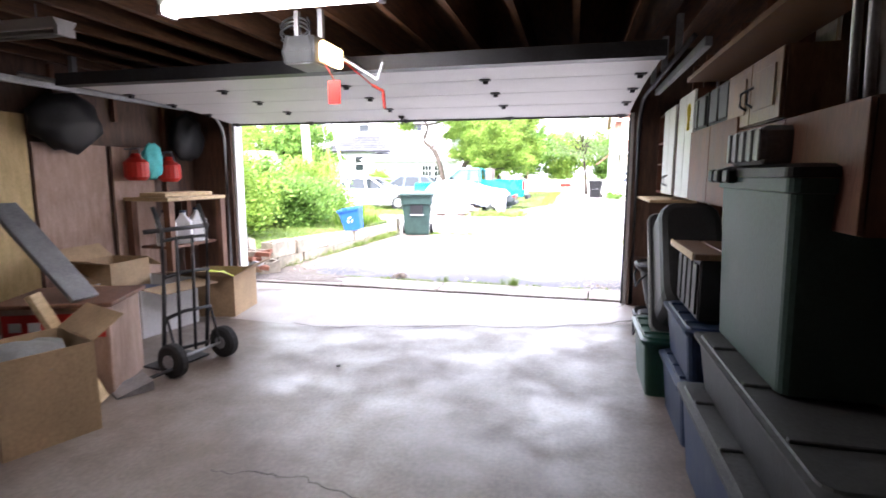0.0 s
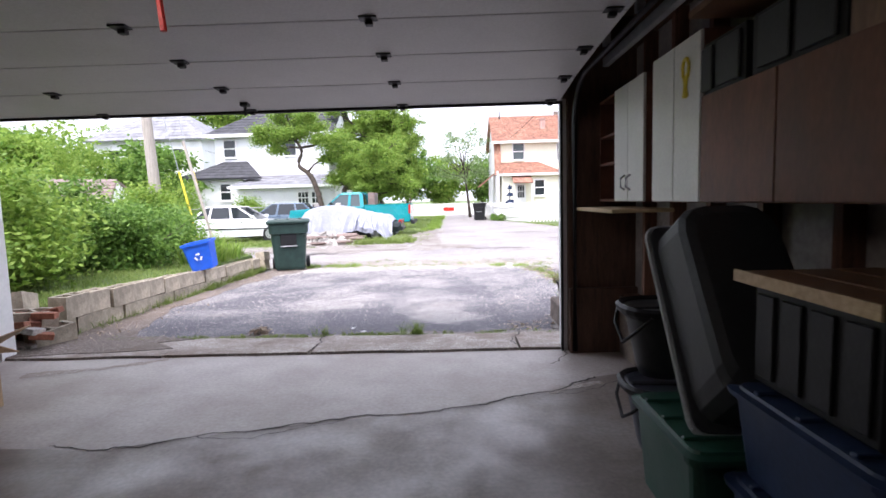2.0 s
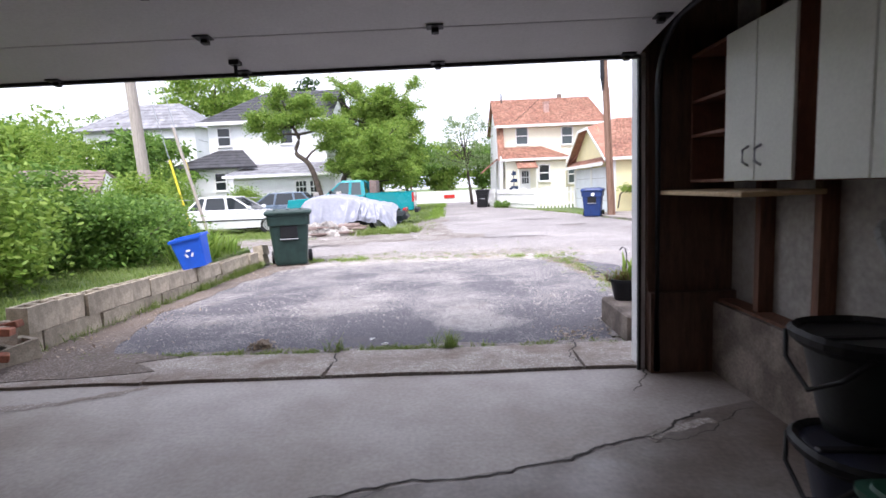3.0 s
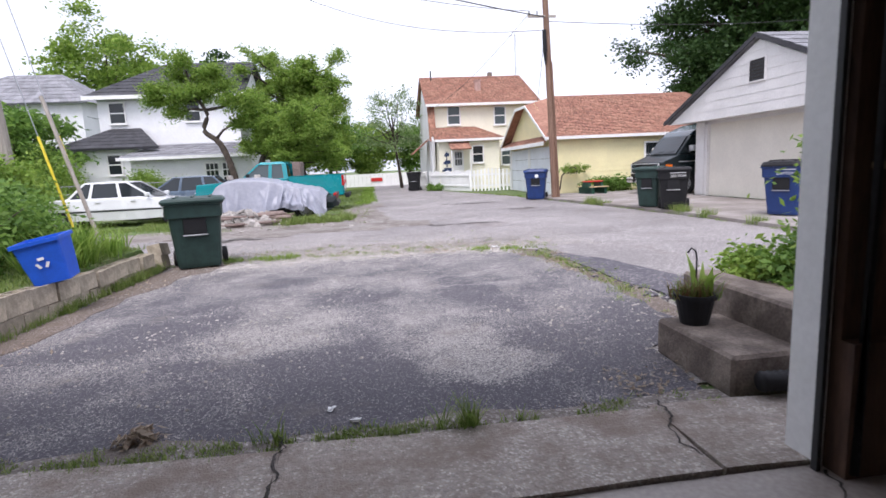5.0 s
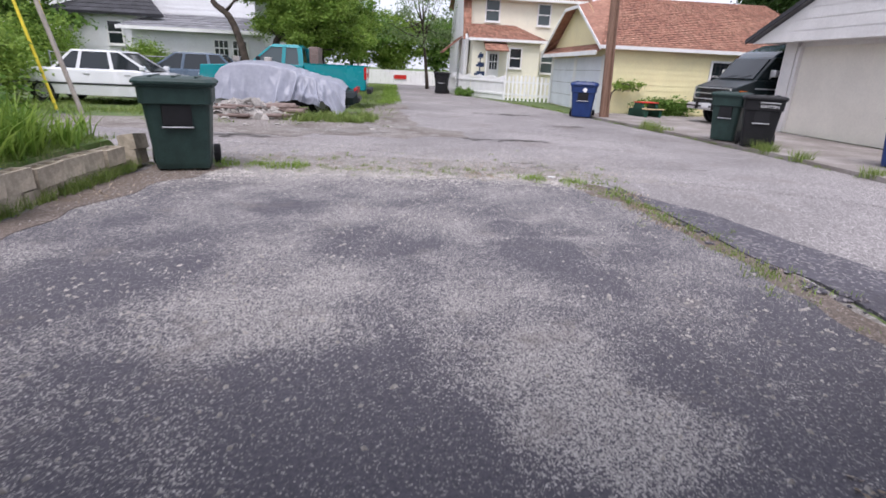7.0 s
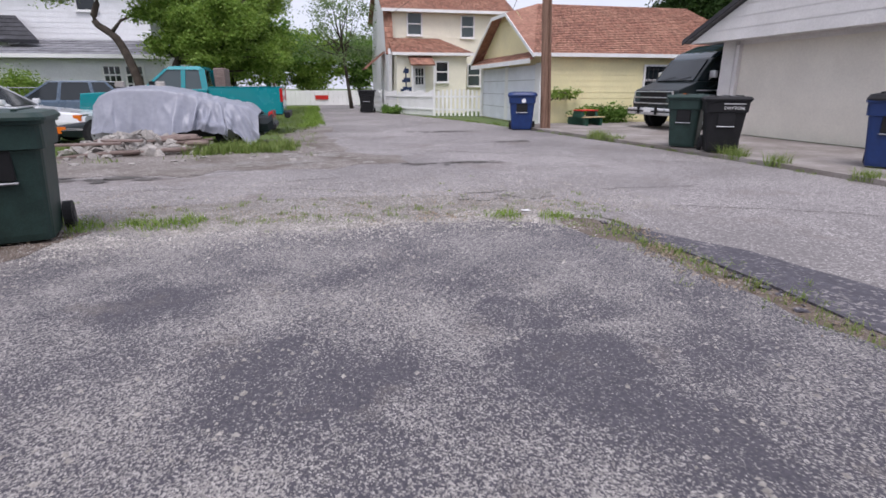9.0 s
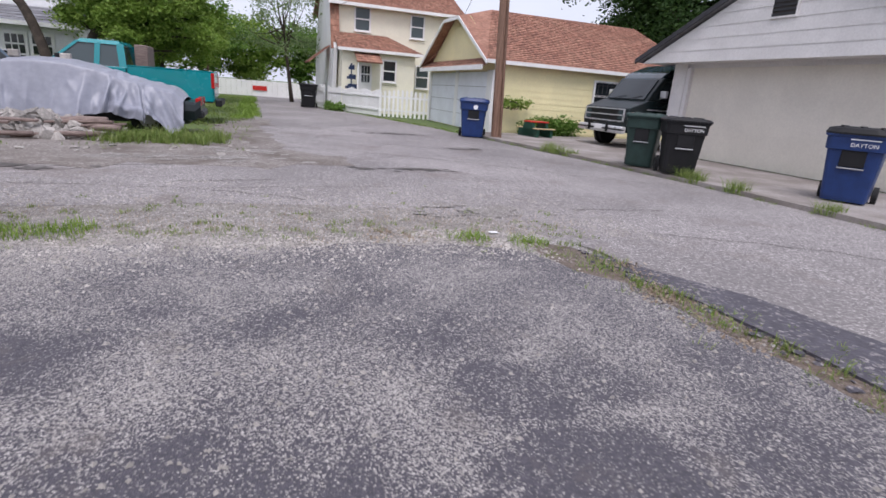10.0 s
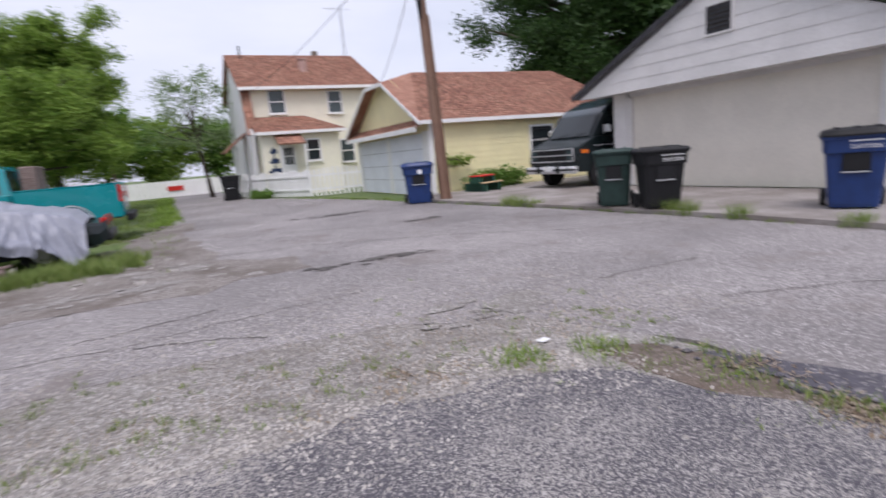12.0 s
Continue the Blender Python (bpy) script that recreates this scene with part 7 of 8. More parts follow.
# ---- grass and weeds ----
def spots(n, fn):
    out = []
    while len(out) < n:
        p = fn()
        if p:
            out.append(p)
    return out
U = rg.uniform
def stuff(name, spots_, h, w, spread, per, material, label):
    v, f = blades(rg, spots_, h, w, spread, per)
    return tagged(raw(name, v, f, material), label, "grass", kind="stuff")
def edge_spots(pts, n, jitter, dz=0.0):
    out = []
    for _ in range(n):
        k = int(U(0, len(pts) - 1))
        t = U(0, 1)
        x = pts[k][0] + (pts[k + 1][0] - pts[k][0]) * t + rg.normal(0, jitter)
        y = pts[k][1] + (pts[k + 1][1] - pts[k][1]) * t + rg.normal(0, jitter)
        if noise.noise((x * 4.7, y * 4.7, 2.0)) > -0.05:
            out.append((x, y, ground_z(x, y) + dz))
    return out
stuff("apron_weeds", edge_spots([(-4.3, 6.69), (-2.4, 6.7), (-1.2, 6.69), (0.6, 6.69)], 1100, 0.05, 0.0), 0.028, 0.003, 0.045, 9, M_GRASS, "short green weeds along the slab joint")
for x, y, h in ((-0.80, 6.67, 0.13), (-1.75, 6.72, 0.09), (-1.15, 6.67, 0.06), (-0.5, 6.68, 0.05), (-2.2, 6.66, 0.05), (-2.55, 6.67, 0.05), (-1.45, 6.69, 0.05)):
    stuff("weed_tuft", [(x + rg.normal(0, 0.06), y + rg.normal(0, 0.02), -0.02) for _ in range(7)], h, 0.003, 0.03, 26 if h > 0.1 else 9, M_GRASS, "bright green weed tuft in the slab joint")
v, f = leaves(rg, [(U(1.15, 1.5), U(8.6, 12.2), -0.09) for _ in range(60)] + [(U(-1, 1.2), U(12.7, 13.2), -0.122) for _ in range(30)], (0.07, 0.09, 0.008), 3600, 0.018, 4.0)
tagged(raw("verge_litter", v, f, M_DRYL), "dry leaves and twigs along the asphalt ledge", "leaf litter", kind="stuff")
stuff("verge_weeds", edge_spots([(-5.2, 13.3), (-3.3, 13.2), (-1.5, 13.15), (0.5, 13.0), (1.1, 12.4), (1.3, 11.2), (1.38, 10.0), (1.4, 8.9)], 420, 0.16, -0.012), 0.045, 0.003, 0.06, 9, M_GRASS, "low weeds on the gravel verge")
stuff("verge_tufts", [(x, y, -0.13) for x, y in ((-2.95, 13.2), (-3.2, 13.35), (-2.7, 13.3), (-3.6, 13.25), (-3.9, 13.5), (1.25, 11.9), (1.36, 10.9), (1.4, 9.9), (1.4, 9.0), (1.0, 12.65), (0.5, 12.85))], 0.08, 0.004, 0.2, 170, M_LEAF_A, "green grass tufts on the gravel verge")
def bank_spot():
    x, y = U(-9.5, -4.78), U(6.6, 13.1)
    return (x, y, 0.25 + 0.03 * max(0, -5.2 - x) - (0.2 if y > 12.8 else 0))
stuff("bank_grass", spots(5200, bank_spot), 0.085, 0.004, 0.1, 9, M_GRASS, "mown green grass on the bank")
def lily_spot():
    return (U(-5.25, -4.85), U(10.7, 12.6), 0.24)
stuff("daylily_leaves", spots(22, lily_spot), 0.46, 0.014, 0.12, 30, M_LEAF_A, "long arching green daylily leaves above the wall")
stuff("wall_weeds", [(-4.56 + rg.normal(0, 0.02), U(7, 12.8), ground_z(0, 9) - 0.04) for _ in range(150)], 0.13, 0.004, 0.09, 22, M_GRASS, "weeds growing along the wall's foot")
def far_spot():
    x, y = U(-12, -1.4), U(18.2, 24)
    return (x, y, -0.15) if (x < -2.4 or U(0, 1) > 0.8) and (y > 19.2 + 0.5 * math.sin(x * 1.7) or U(0, 1) > 0.85) and noise.noise((x * 0.6, y * 0.6, 5.0)) > -0.05 and not (-5.9 < x < -1.9 and 19.3 < y < 20.4 and U(0, 1) > 0.25) else None
stuff("rough_grass", spots(1100, far_spot), 0.12, 0.007, 0.22, 10, M_GRASS, "rough green grass round the parked cars")
def lawn_spot():
    return (U(-7, -1.5), U(24, 50), -0.15)
stuff("lawn_grass", spots(1400, lawn_spot), 0.10, 0.012, 0.35, 8, M_GRASS, "lawn grass beside the alley")
stuff("lawn_weeds", spots(260, lambda: (U(-1.9, -1.2), U(27, 48), -0.14)), 0.12, 0.012, 0.2, 16, M_LEAF_A, "taller green weeds along the alley")
stuff("pad_weeds", edge_spots([(6.08, 11.0), (6.12, 14.9), (5.95, 18.0), (5.55, 21.6), (5.3, 23.4)], 320, 0.05, -0.03) + edge_spots([(5.4, 25.0), (4.4, 30), (3.6, 32.6)], 160, 0.15, -0.03), 0.08, 0.005, 0.07, 14, M_GRASS, "weeds along the concrete pad's edge")
stuff("pad_tufts", [(x, y, -0.1) for x, y in ((5.72, 20.1), (5.7, 20.5), (5.85, 19.7), (6.2, 16.3), (6.15, 16.0), (6.15, 15.1), (6.2, 13.6))], 0.2, 0.005, 0.2, 150, M_GRASS, "tall grass tuft at the pad's edge")
# dead leaves and litter
v, f = leaves(rg, [(-2.45, 6.86, 0.0), (-2.5, 6.88, 0.01), (-2.4, 6.9, 0.0), (-2.44, 6.92, 0.02)], (0.04, 0.035, 0.022), 170, 0.026, 2.0)
tagged(raw("dead_leaf_heap", v, f, M_DRYL), "small heap of dry brown leaves by the slab", "leaf litter", kind="stuff")
v, f = leaves(rg, [(-4.2, 7.0, 0.0), (-4.3, 8.5, -0.03), (-4.35, 11.5, -0.08), (-3.9, 12.9, -0.1), (0.3, 6.95, -0.02), (0.55, 7.1, -0.02), (-3.6, 6.9, 0.0)], (0.2, 0.25, 0.004), 420, 0.02, 4.0)
tagged(raw("leaf_litter", v, f, M_DRYL), "scattered dry leaf litter along the edges", "leaf litter", kind="stuff")
bm = bmesh.new()
add_box(bm, (-0.05, -0.03, 0), (0.05, 0.03, 0.01), pose(0, 0, 0, 0, 6, 20), 0.003)
pp = tagged(part("paper_scrap", bm, M_LETTER), "white paper scrap lying on gravel", "litter")
pp.matrix_world = pose(0.81, 13.0, -0.115)
for x, y, a in ((-1.36, 6.88, 20), (-1.5, 7.05, 70)):
    bm = bmesh.new()
    bmesh.ops.create_icosphere(bm, subdivisions=2, radius=0.03)
    for vv in bm.verts:
        vv.co = Vector((vv.co.x * 1.3, vv.co.y * 0.8, vv.co.z * 0.35)) * rg.uniform(0.35, 1.1)
    q = tagged(part("crumpled_wrapper", bm, M_LETTER), "crumpled white wrapper on the driveway", "litter")
    q.matrix_world = pose(x, y, ground_z(x, y) + 0.012, 0, 0, a)
# loose pebbles on the driveway and verge
n = 9000
px, py = rg.uniform(-4.3, 1.4, n), 13.75 - rg.uniform(0, 1, n) ** 1.5 * 6.8
keep = np.array([noise.noise((a * 0.55, b * 0.55, 12.0)) + 0.35 * rg.uniform(-1, 1) > 0.05 for a, b in zip(px, py)])
px, py = px[keep], py[keep]
verts, faces = [], []
for a, b in zip(px, py):
    s = 0.005 + 0.016 * rg.uniform(0, 1) ** 2.5
    t = rg.uniform(0, 6.28)
    z = ground_z(a, b) + 0.001
    i = len(verts)
    verts += [(a + s * math.cos(t + q * 1.571) * (1 if q % 2 else 0.7), b + s * math.sin(t + q * 1.571) * (1 if q % 2 else 0.7), z) for q in range(4)] + [(a, b, z + s * 0.7)]
    faces += [(i, i + 1, i + 4), (i + 1, i + 2, i + 4), (i + 2, i + 3, i + 4), (i + 3, i, i + 4)]
tagged(raw("loose_pebbles", verts, faces, M_RUBBLE), "loose pale pebbles scattered over the driveway", "gravel", kind="stuff")

n = 11000
px = rg.uniform(-4.4, 1.1, n)
py = 12.82 + rg.normal(0, 0.30, n) + 0.10 * np.sin(px * 2.1) - 0.35 * np.maximum(0, px - 0.1)
verts, faces = [], []
for a, b in zip(px, py):
    s = 0.004 + 0.013 * rg.uniform(0, 1) ** 2.5
    t = rg.uniform(0, 6.28)
    z = ground_z(a, b) - 0.001
    i = len(verts)
    verts += [(a + s * math.cos(t + q * 1.571) * (1 if q % 2 else 0.7), b + s * math.sin(t + q * 1.571) * (1 if q % 2 else 0.7), z) for q in range(4)] + [(a, b, z + s * 0.8)]
    faces += [(i, i + 1, i + 4), (i + 1, i + 2, i + 4), (i + 2, i + 3, i + 4), (i + 3, i, i + 4)]
tagged(raw("edge_pebbles", verts, faces, M_RUBBLE), "pale pebbles along the driveway's crumbled edge", "gravel", kind="stuff")

# child's picnic table
K = thing("picnic_table", pose(7.55, 24.6, -0.045, 0, 0, 10), "small green and red plastic picnic table", "picnic table")
box("tabletop", (-0.35, -0.25, 0.46), (0.35, 0.25, 0.50), M_RED, K, "red plastic tabletop", bevel=0.015)
for sy in (-1, 1):
    box("bench", (-0.4, sy * 0.45 - 0.11, 0.26), (0.4, sy * 0.45 + 0.11, 0.29), M_PINE, K, "pale yellow bench", bevel=0.01)
for sx in (-1, 1):
    bm = bmesh.new()
    loft(bm, [[(sx * 0.28 + dx, y, z) for y, z in ((-0.5, 0), (-0.38, 0), (-0.2, 0.46), (0.2, 0.46), (0.38, 0), (0.5, 0), (0.3, 0.46), (-0.3, 0.46))[0:4] + ((0.38, 0), (0.5, 0), (0.5, 0.26), (-0.5, 0.26))] for dx in (-0.05, 0.05)])
    part("leg_panel", bm, M_GREENT, K, "green plastic leg panel")

# ---- alley wear ----
for pts, w in (([(-1.5, 19.5), (0.5, 19.2), (2.6, 18.0), (4.4, 16.4), (6.0, 15.6)], 0.035), ([(-0.5, 22), (1.4, 21.0), (3.4, 19.5), (5.4, 17.8)], 0.03), ([(-4.5, 15.4), (-2, 15.1), (0.5, 15.4)], 0.02), ([(0.2, 17.0), (1.8, 16.8)], 0.06), ([(1.6, 23.4), (2.6, 23.9), (3.4, 23.7)], 0.12), ([(2.5, 12.9), (4.0, 12.2), (5.4, 10.8)], 0.025), ([(2.2, 14.0), (3.6, 13.9)], 0.03), ([(-3.8, 17.0), (-2.6, 17.2), (-1.8, 18.0), (-1.3, 19.0)], 0.10), ([(-6.0, 16.2), (-3.5, 16.5), (-1.0, 17.4)], 0.035), ([(0.4, 26), (1.8, 28), (2.2, 31)], 0.04)):
    ribbon("crack", pts, w * 0.6, -0.1155, M_SEAM, "", alley, w * 50, 40)

# wire fence beside the white house
wf = thing("wire_fence", pose(0, 0, 0), "grey wire fence with thin posts before the white house", "fence")
for i in range(7):
    bar("post", (-14.5 + 1.1 * i, 28.6, -0.12), (-14.5 + 1.1 * i, 28.6, 1.25), 0.03, M_STEEL, wf)
for z in (0.15, 0.5, 0.85, 1.2):
    bar("rail", (-14.5, 28.6, z), (-7.9, 28.6, z), 0.012, M_STEEL, wf)
for i in range(44):
    bar("wire", (-14.5 + 0.15 * i, 28.6, -0.05), (-14.5 + 0.15 * i, 28.6, 1.2), 0.005, M_STEEL, wf, seg=4)
tagged(box("fence_sign", (-1.4, 51.93, 0.3), (-0.4, 51.97, 0.62), M_RED), "small red sign on the white board fence", "sign")
tp = thing("thin_post", pose(-3.7, 42.0, -0.12), "thin wooden post with white painted foot", "post")
bar("post", (0, 0, 0.9), (0, 0, 4.6), 0.06, M_POLE, tp)
bar("painted_foot", (0, 0, 0), (0, 0, 0.9), 0.09, M_WHITE, tp)

# broken patches in the alley: scattered flakes where the surface has come away, and stones from the verge
for k, (cx, cy, rx, ry, m) in enumerate(((-2.6, 17.6, 1.5, 0.4, 46), (2.5, 23.7, 0.9, 0.45, 26), (-1.4, 18.6, 0.6, 0.7, 30), (0.9, 16.9, 1.0, 0.16, 20), (-4.6, 16.4, 1.1, 0.25, 24), (1.0, 13.9, 0.9, 0.3, 26), (3.6, 20.3, 1.0, 0.2, 14))):
    verts, faces = [], []
    for _ in range(m):
        px, py = cx + rg.normal(0, 0.5) * rx, cy + rg.normal(0, 0.5) * ry
        r = 0.03 + 0.14 * rg.uniform(0, 1) ** 2.5
        i = len(verts)
        for q in range(11):
            a = 2 * math.pi * q / 11
            w = r * rg.uniform(0.55, 1.2)
            verts.append((px + 1.5 * w * math.cos(a), py + w * math.sin(a), -0.1118 + 0.0005 * (i // 11 % 12)))
        faces.append(tuple(range(i, i + 11)))
    raw("broken_patch", verts, faces, M_GRAVEL if k in (0, 2, 5) else M_SEAM, alley)
n = 17000
px = rg.uniform(-9, 2.6, n)
py = 13.1 + np.abs(rg.normal(0, 1, n)) * 1.3 - 0.25 * np.maximum(0, px - 0.5)
verts, faces = [], []
for a, b in zip(px, py):
    s = 0.005 + 0.016 * rg.uniform(0, 1) ** 2.5
    t = rg.uniform(0, 6.28)
    i = len(verts)
    verts += [(a + s * math.cos(t + q * 1.571) * (1 if q % 2 else 0.7), b + s * math.sin(t + q * 1.571) * (1 if q % 2 else 0.7), -0.119) for q in range(4)] + [(a, b, -0.117 + s * 0.7)]
    faces += [(i, i + 1, i + 4), (i + 1, i + 2, i + 4), (i + 2, i + 3, i + 4), (i + 3, i, i + 4)]
tagged(raw("scattered_gravel", verts, faces, M_RUBBLE), "loose pale gravel spread over the alley's edge", "gravel", kind="stuff")

# straw, weeds and soil where the driveway's edge has crumbled
def crumble_spot():
    x = U(-6.0, 1.9)
    return x, 13.1 + abs(rg.normal(0, 0.6)) - 0.3 * max(0.0, x - 0.4), -0.122


stuff("dry_straw", [crumble_spot() for _ in range(380)], 0.03, 0.0025, 0.16, 9, M_DRYL, "dry straw and dead grass on the gravel")
stuff("gravel_weeds", [crumble_spot() for _ in range(170)], 0.035, 0.004, 0.06, 12, M_GRASS, "small weeds scattered in the gravel")
stuff("rubble_weeds", [(U(-4.0, -2.2), 19.5 + rg.normal(0, 0.25), -0.13) for _ in range(75)], 0.20, 0.007, 0.13, 20, M_GRASS, "tall weeds growing along the rubble heap")
stuff("sheet_weeds", [(U(-3.2, -1.8), U(19.5, 20.8), -0.13) for _ in range(45)], 0.24, 0.008, 0.14, 20, M_GRASS, "tall weeds growing beside the covered car")
stuff("joint_straw", edge_spots([(-4.3, 6.71), (-2.4, 6.73), (-1.2, 6.71), (0.6, 6.71)], 420, 0.06, -0.006), 0.02, 0.002, 0.06, 8, M_DRYL, "dry straw along the slab joint")
stuff("strip_weeds", [(1.34 + rg.normal(0, 0.1), U(7.9, 12.5), ground_z(0, 10) - 0.01) for _ in range(34)], 0.06, 0.004, 0.08, 16, M_GRASS, "low green weeds on the soil strip")

# short wandering cracks in the alley
for k in range(26):
    x, y = U(-5.5, 5.2), U(14.4, 23.0)
    if x < -1.5 and y > 17.0:
        continue
    a, L = rg.normal(-0.15, 0.35), U(0.4, 1.6)
    ribbon("crack", [(x + L * (q / 3 - 0.5) * math.cos(a) + rg.normal(0, 0.05), y + L * (q / 3 - 0.5) * math.sin(a) + rg.normal(0, 0.08)) for q in range(4)], U(0.008, 0.026), -0.1152, M_SEAM, "", alley, 60.0 + k, 20)
# ---- things in the garage: east side ----
def cabinet(name, y0, y1, z0, z1, material, label, doors=2, handles=None, x0=0.78, x1=1.03, panel=False):
    ob = thing(name, pose(0, 0, 0), label, "cabinet", "wall cabinets")
    # white cabinets get a brown body: their side's shade is put into the colour
    box("body", (x0 + 0.02, y0, z0), (x1, y1, z1), M_BROWN_CABSHADE if material is M_CABW else material, ob)
    w = (y1 - y0) / doors
    for i in range(doors):
        a, b = y0 + i * w + 0.004, y0 + (i + 1) * w - 0.004
        d = box("door", (x0, a, z0 + 0.004), (x0 + 0.018, b, z1 - 0.004), material, ob, bevel=0.003)
        if panel:
            box("door_panel", (x0 - 0.008, a + 0.06, z0 + 0.06), (x0 - 0.001, b - 0.06, z1 - 0.06), material, d, bevel=0.004)
        if handles:
            hy = b - 0.05 if i == 0 else a + 0.05
            tube("handle", [(x0, hy, z0 + 0.08), (x0 - 0.03, hy, z0 + 0.10), (x0 - 0.03, hy, z0 + 0.16), (x0, hy, z0 + 0.18)], 0.007, handles, d, "metal bow handle")
    return ob


cA = cabinet("wall_cabinet", 4.84, 5.43, 1.27, 2.06, M_CABW, "white two-door wall cabinet with bow handles", 2, M_STEEL)
sh = thing("open_shelf", pose(0, 0, 0), "open brown wooden shelf beside white wall cabinet", "shelf")
box("back", (1.0, 5.43, 1.27), (1.028, 5.88, 2.06), M_BROWN_CABSHADE, sh)
box("side", (0.80, 5.86, 1.27), (0.999, 5.88, 2.06), M_BROWN_CABSHADE, sh)
for z in (1.27, 1.55, 1.76, 2.04):
    box("shelf_board", (0.80, 5.432, z), (0.998, 5.858, z + 0.018), M_BROWN_CABSHADE, sh)
cB = cabinet("wall_cabinet", 4.10, 4.70, 1.27, 2.08, M_CABW, "white two-door wall cabinet with yellow ribbon mark", 2)
box("filler_board", (0.9, 4.702, 1.27), (1.02, 4.838, 2.06), M_BROWN_CABSHADE, cB)
bm = bmesh.new()
for i in range(12):
    a, b = radians(30 * i), radians(30 * (i + 1))
    rod(bm, (0.777, 4.25 + 0.035 * math.cos(a), 1.93 + 0.05 * math.sin(a)), (0.777, 4.25 + 0.035 * math.cos(b), 1.93 + 0.05 * math.sin(b)), 0.010, seg=5)
rod(bm, (0.777, 4.24, 1.885), (0.777, 4.26, 1.79), 0.012, seg=5)
rod(bm, (0.777, 4.26, 1.885), (0.777, 4.235, 1.79), 0.012, seg=5)
part("ribbon_mark", bm, M_YELLOW, cB, "yellow ribbon decoration")
cabinet("brown_cabinet", 2.9, 4.05, 1.27, 1.76, M_BROWN_CABSHADE, "plain reddish-brown two-door wall cabinet", 2, x0=0.76)
cabinet("brown_cabinet", 1.6, 2.88, 1.27, 1.68, M_BROWN_CABSHADE, "plain reddish-brown two-door wall cabinet", 2, x0=0.76)
for k in range(2):
    dr = thing("drawer_box", pose(0, 0, 0), "black drawer unit with small clear fronts", "drawer unit", "drawer units")
    y0 = 3.2 + 0.55 * k
    box("body", (0.80, y0, 1.765), (1.02, y0 + 0.5, 2.0), M_BLACKP, dr)
    for j in range(2):
        box("drawer", (0.785, y0 + 0.03 + 0.23 * j, 1.785), (0.799, y0 + 0.22 + 0.23 * j, 1.98), M_GREYP, dr, bevel=0.004)
cabinet("oak_cabinet", 2.35, 3.15, 1.69, 1.99, M_OAK_TRAYSHADE, "small oak cabinet with raised panel doors", 2, M_DARKMET, x0=0.77, panel=True)
tagged(box("ledge_board", (0.62, 4.95, 1.20), (1.02, 6.0-0.05, 1.225), M_PINE, bevel=0.004), "pale wooden board shelf under the cabinets", "shelf board")
tagged(box("top_board", (0.72, 2.2, 2.12), (1.02, 4.1, 2.15), M_OAK_TRAYSHADE), "long brown board stored above the cabinets", "board")

def tote(m, w, d, h, body, lid, label, category="storage tote", rim=0.03):
    ob = thing("storage_tote", m, label, category, "stacked storage totes")
    bm = bmesh.new()
    loft(bm, [rrect(w * 0.84, d * 0.88, 0.04, 0.0, 4), rrect(w * 0.95, d * 0.96, 0.04, h * 0.86, 4), rrect(w, d, 0.04, h * 0.87, 4), rrect(w, d, 0.04, h * 0.93, 4)])
    part("body", bm, body, ob)
    bm = bmesh.new()
    loft(bm, [rrect(w * 1.04, d * 1.03, 0.05, h * 0.90, 4), rrect(w * 1.05, d * 1.04, 0.05, h * 0.955, 4), rrect(w * 0.95, d * 0.95, 0.05, h * 0.97, 4), rrect(w * 0.93, d * 0.94, 0.05, h, 4), rrect(w * 0.5, d * 0.6, 0.05, h, 4)])
    ld = part("lid", bm, lid, ob)
    for y in (-d * 0.3, 0, d * 0.3):
        box("lid_rib", (-w * 0.46, y - 0.012, h * 0.97), (w * 0.46, y + 0.012, h + 0.012), lid, ld, bevel=0.004)
    for sy in (-1, 1):
        box("grip", (-w * 0.2, sy * d * 0.49 - 0.02, h * 0.78), (w * 0.2, sy * d * 0.49 + 0.025, h * 0.86), body, ob, bevel=0.008)
    return ob


tote(pose(0.655, 3.63, 0.0), 0.48, 0.62, 0.405, M_GREENT, M_GREENT, "green plastic storage tote on the floor")
tote(pose(0.76, 2.98, 0.0), 0.48, 0.66, 0.36, M_BLUEP, M_BLUEP, "dull blue plastic storage tote on the floor")
tote(pose(0.77, 2.98, 0.372), 0.48, 0.68, 0.30, M_BLUEP, M_BLUEP, "dull blue plastic storage tote stacked on another")
tote(pose(0.73, 1.88, 0.0), 0.46, 1.42, 0.42, M_BLUEP, M_LIDG, "long blue tote with pale grey lid on the floor")
tote(pose(0.77, 1.88, 0.432), 0.42, 1.42, 0.25, M_GREYP, M_LIDG, "long grey tote with dull lid stacked on another")
tote(pose(0.76, 0.45, 0.0), 0.42, 1.2, 0.42, M_BLACKP, M_BLACKP, "black plastic tote on the garage floor")
# big sage green tote with black lid clips
big = thing("large_tote", pose(0.855, 2.19, 0.695) @ Matrix.Diagonal((0.96, 0.84, 0.87, 1)), "large sage green plastic tote on stacked totes", "storage tote")
bm = bmesh.new()
loft(bm, [rrect(0.40, 0.98, 0.05, 0.0, 5), rrect(0.45, 1.04, 0.05, 0.80, 5), rrect(0.48, 1.08, 0.05, 0.805, 5), rrect(0.48, 1.08, 0.05, 0.86, 5)])
part("body", bm, M_SAGE, big)
bm = bmesh.new()
loft(bm, [rrect(0.50, 1.10, 0.05, 0.862, 5), rrect(0.50, 1.10, 0.05, 0.90, 5), rrect(0.42, 1.0, 0.05, 0.915, 5)])
part("lid", bm, M_BLACKP, big, "black lid")
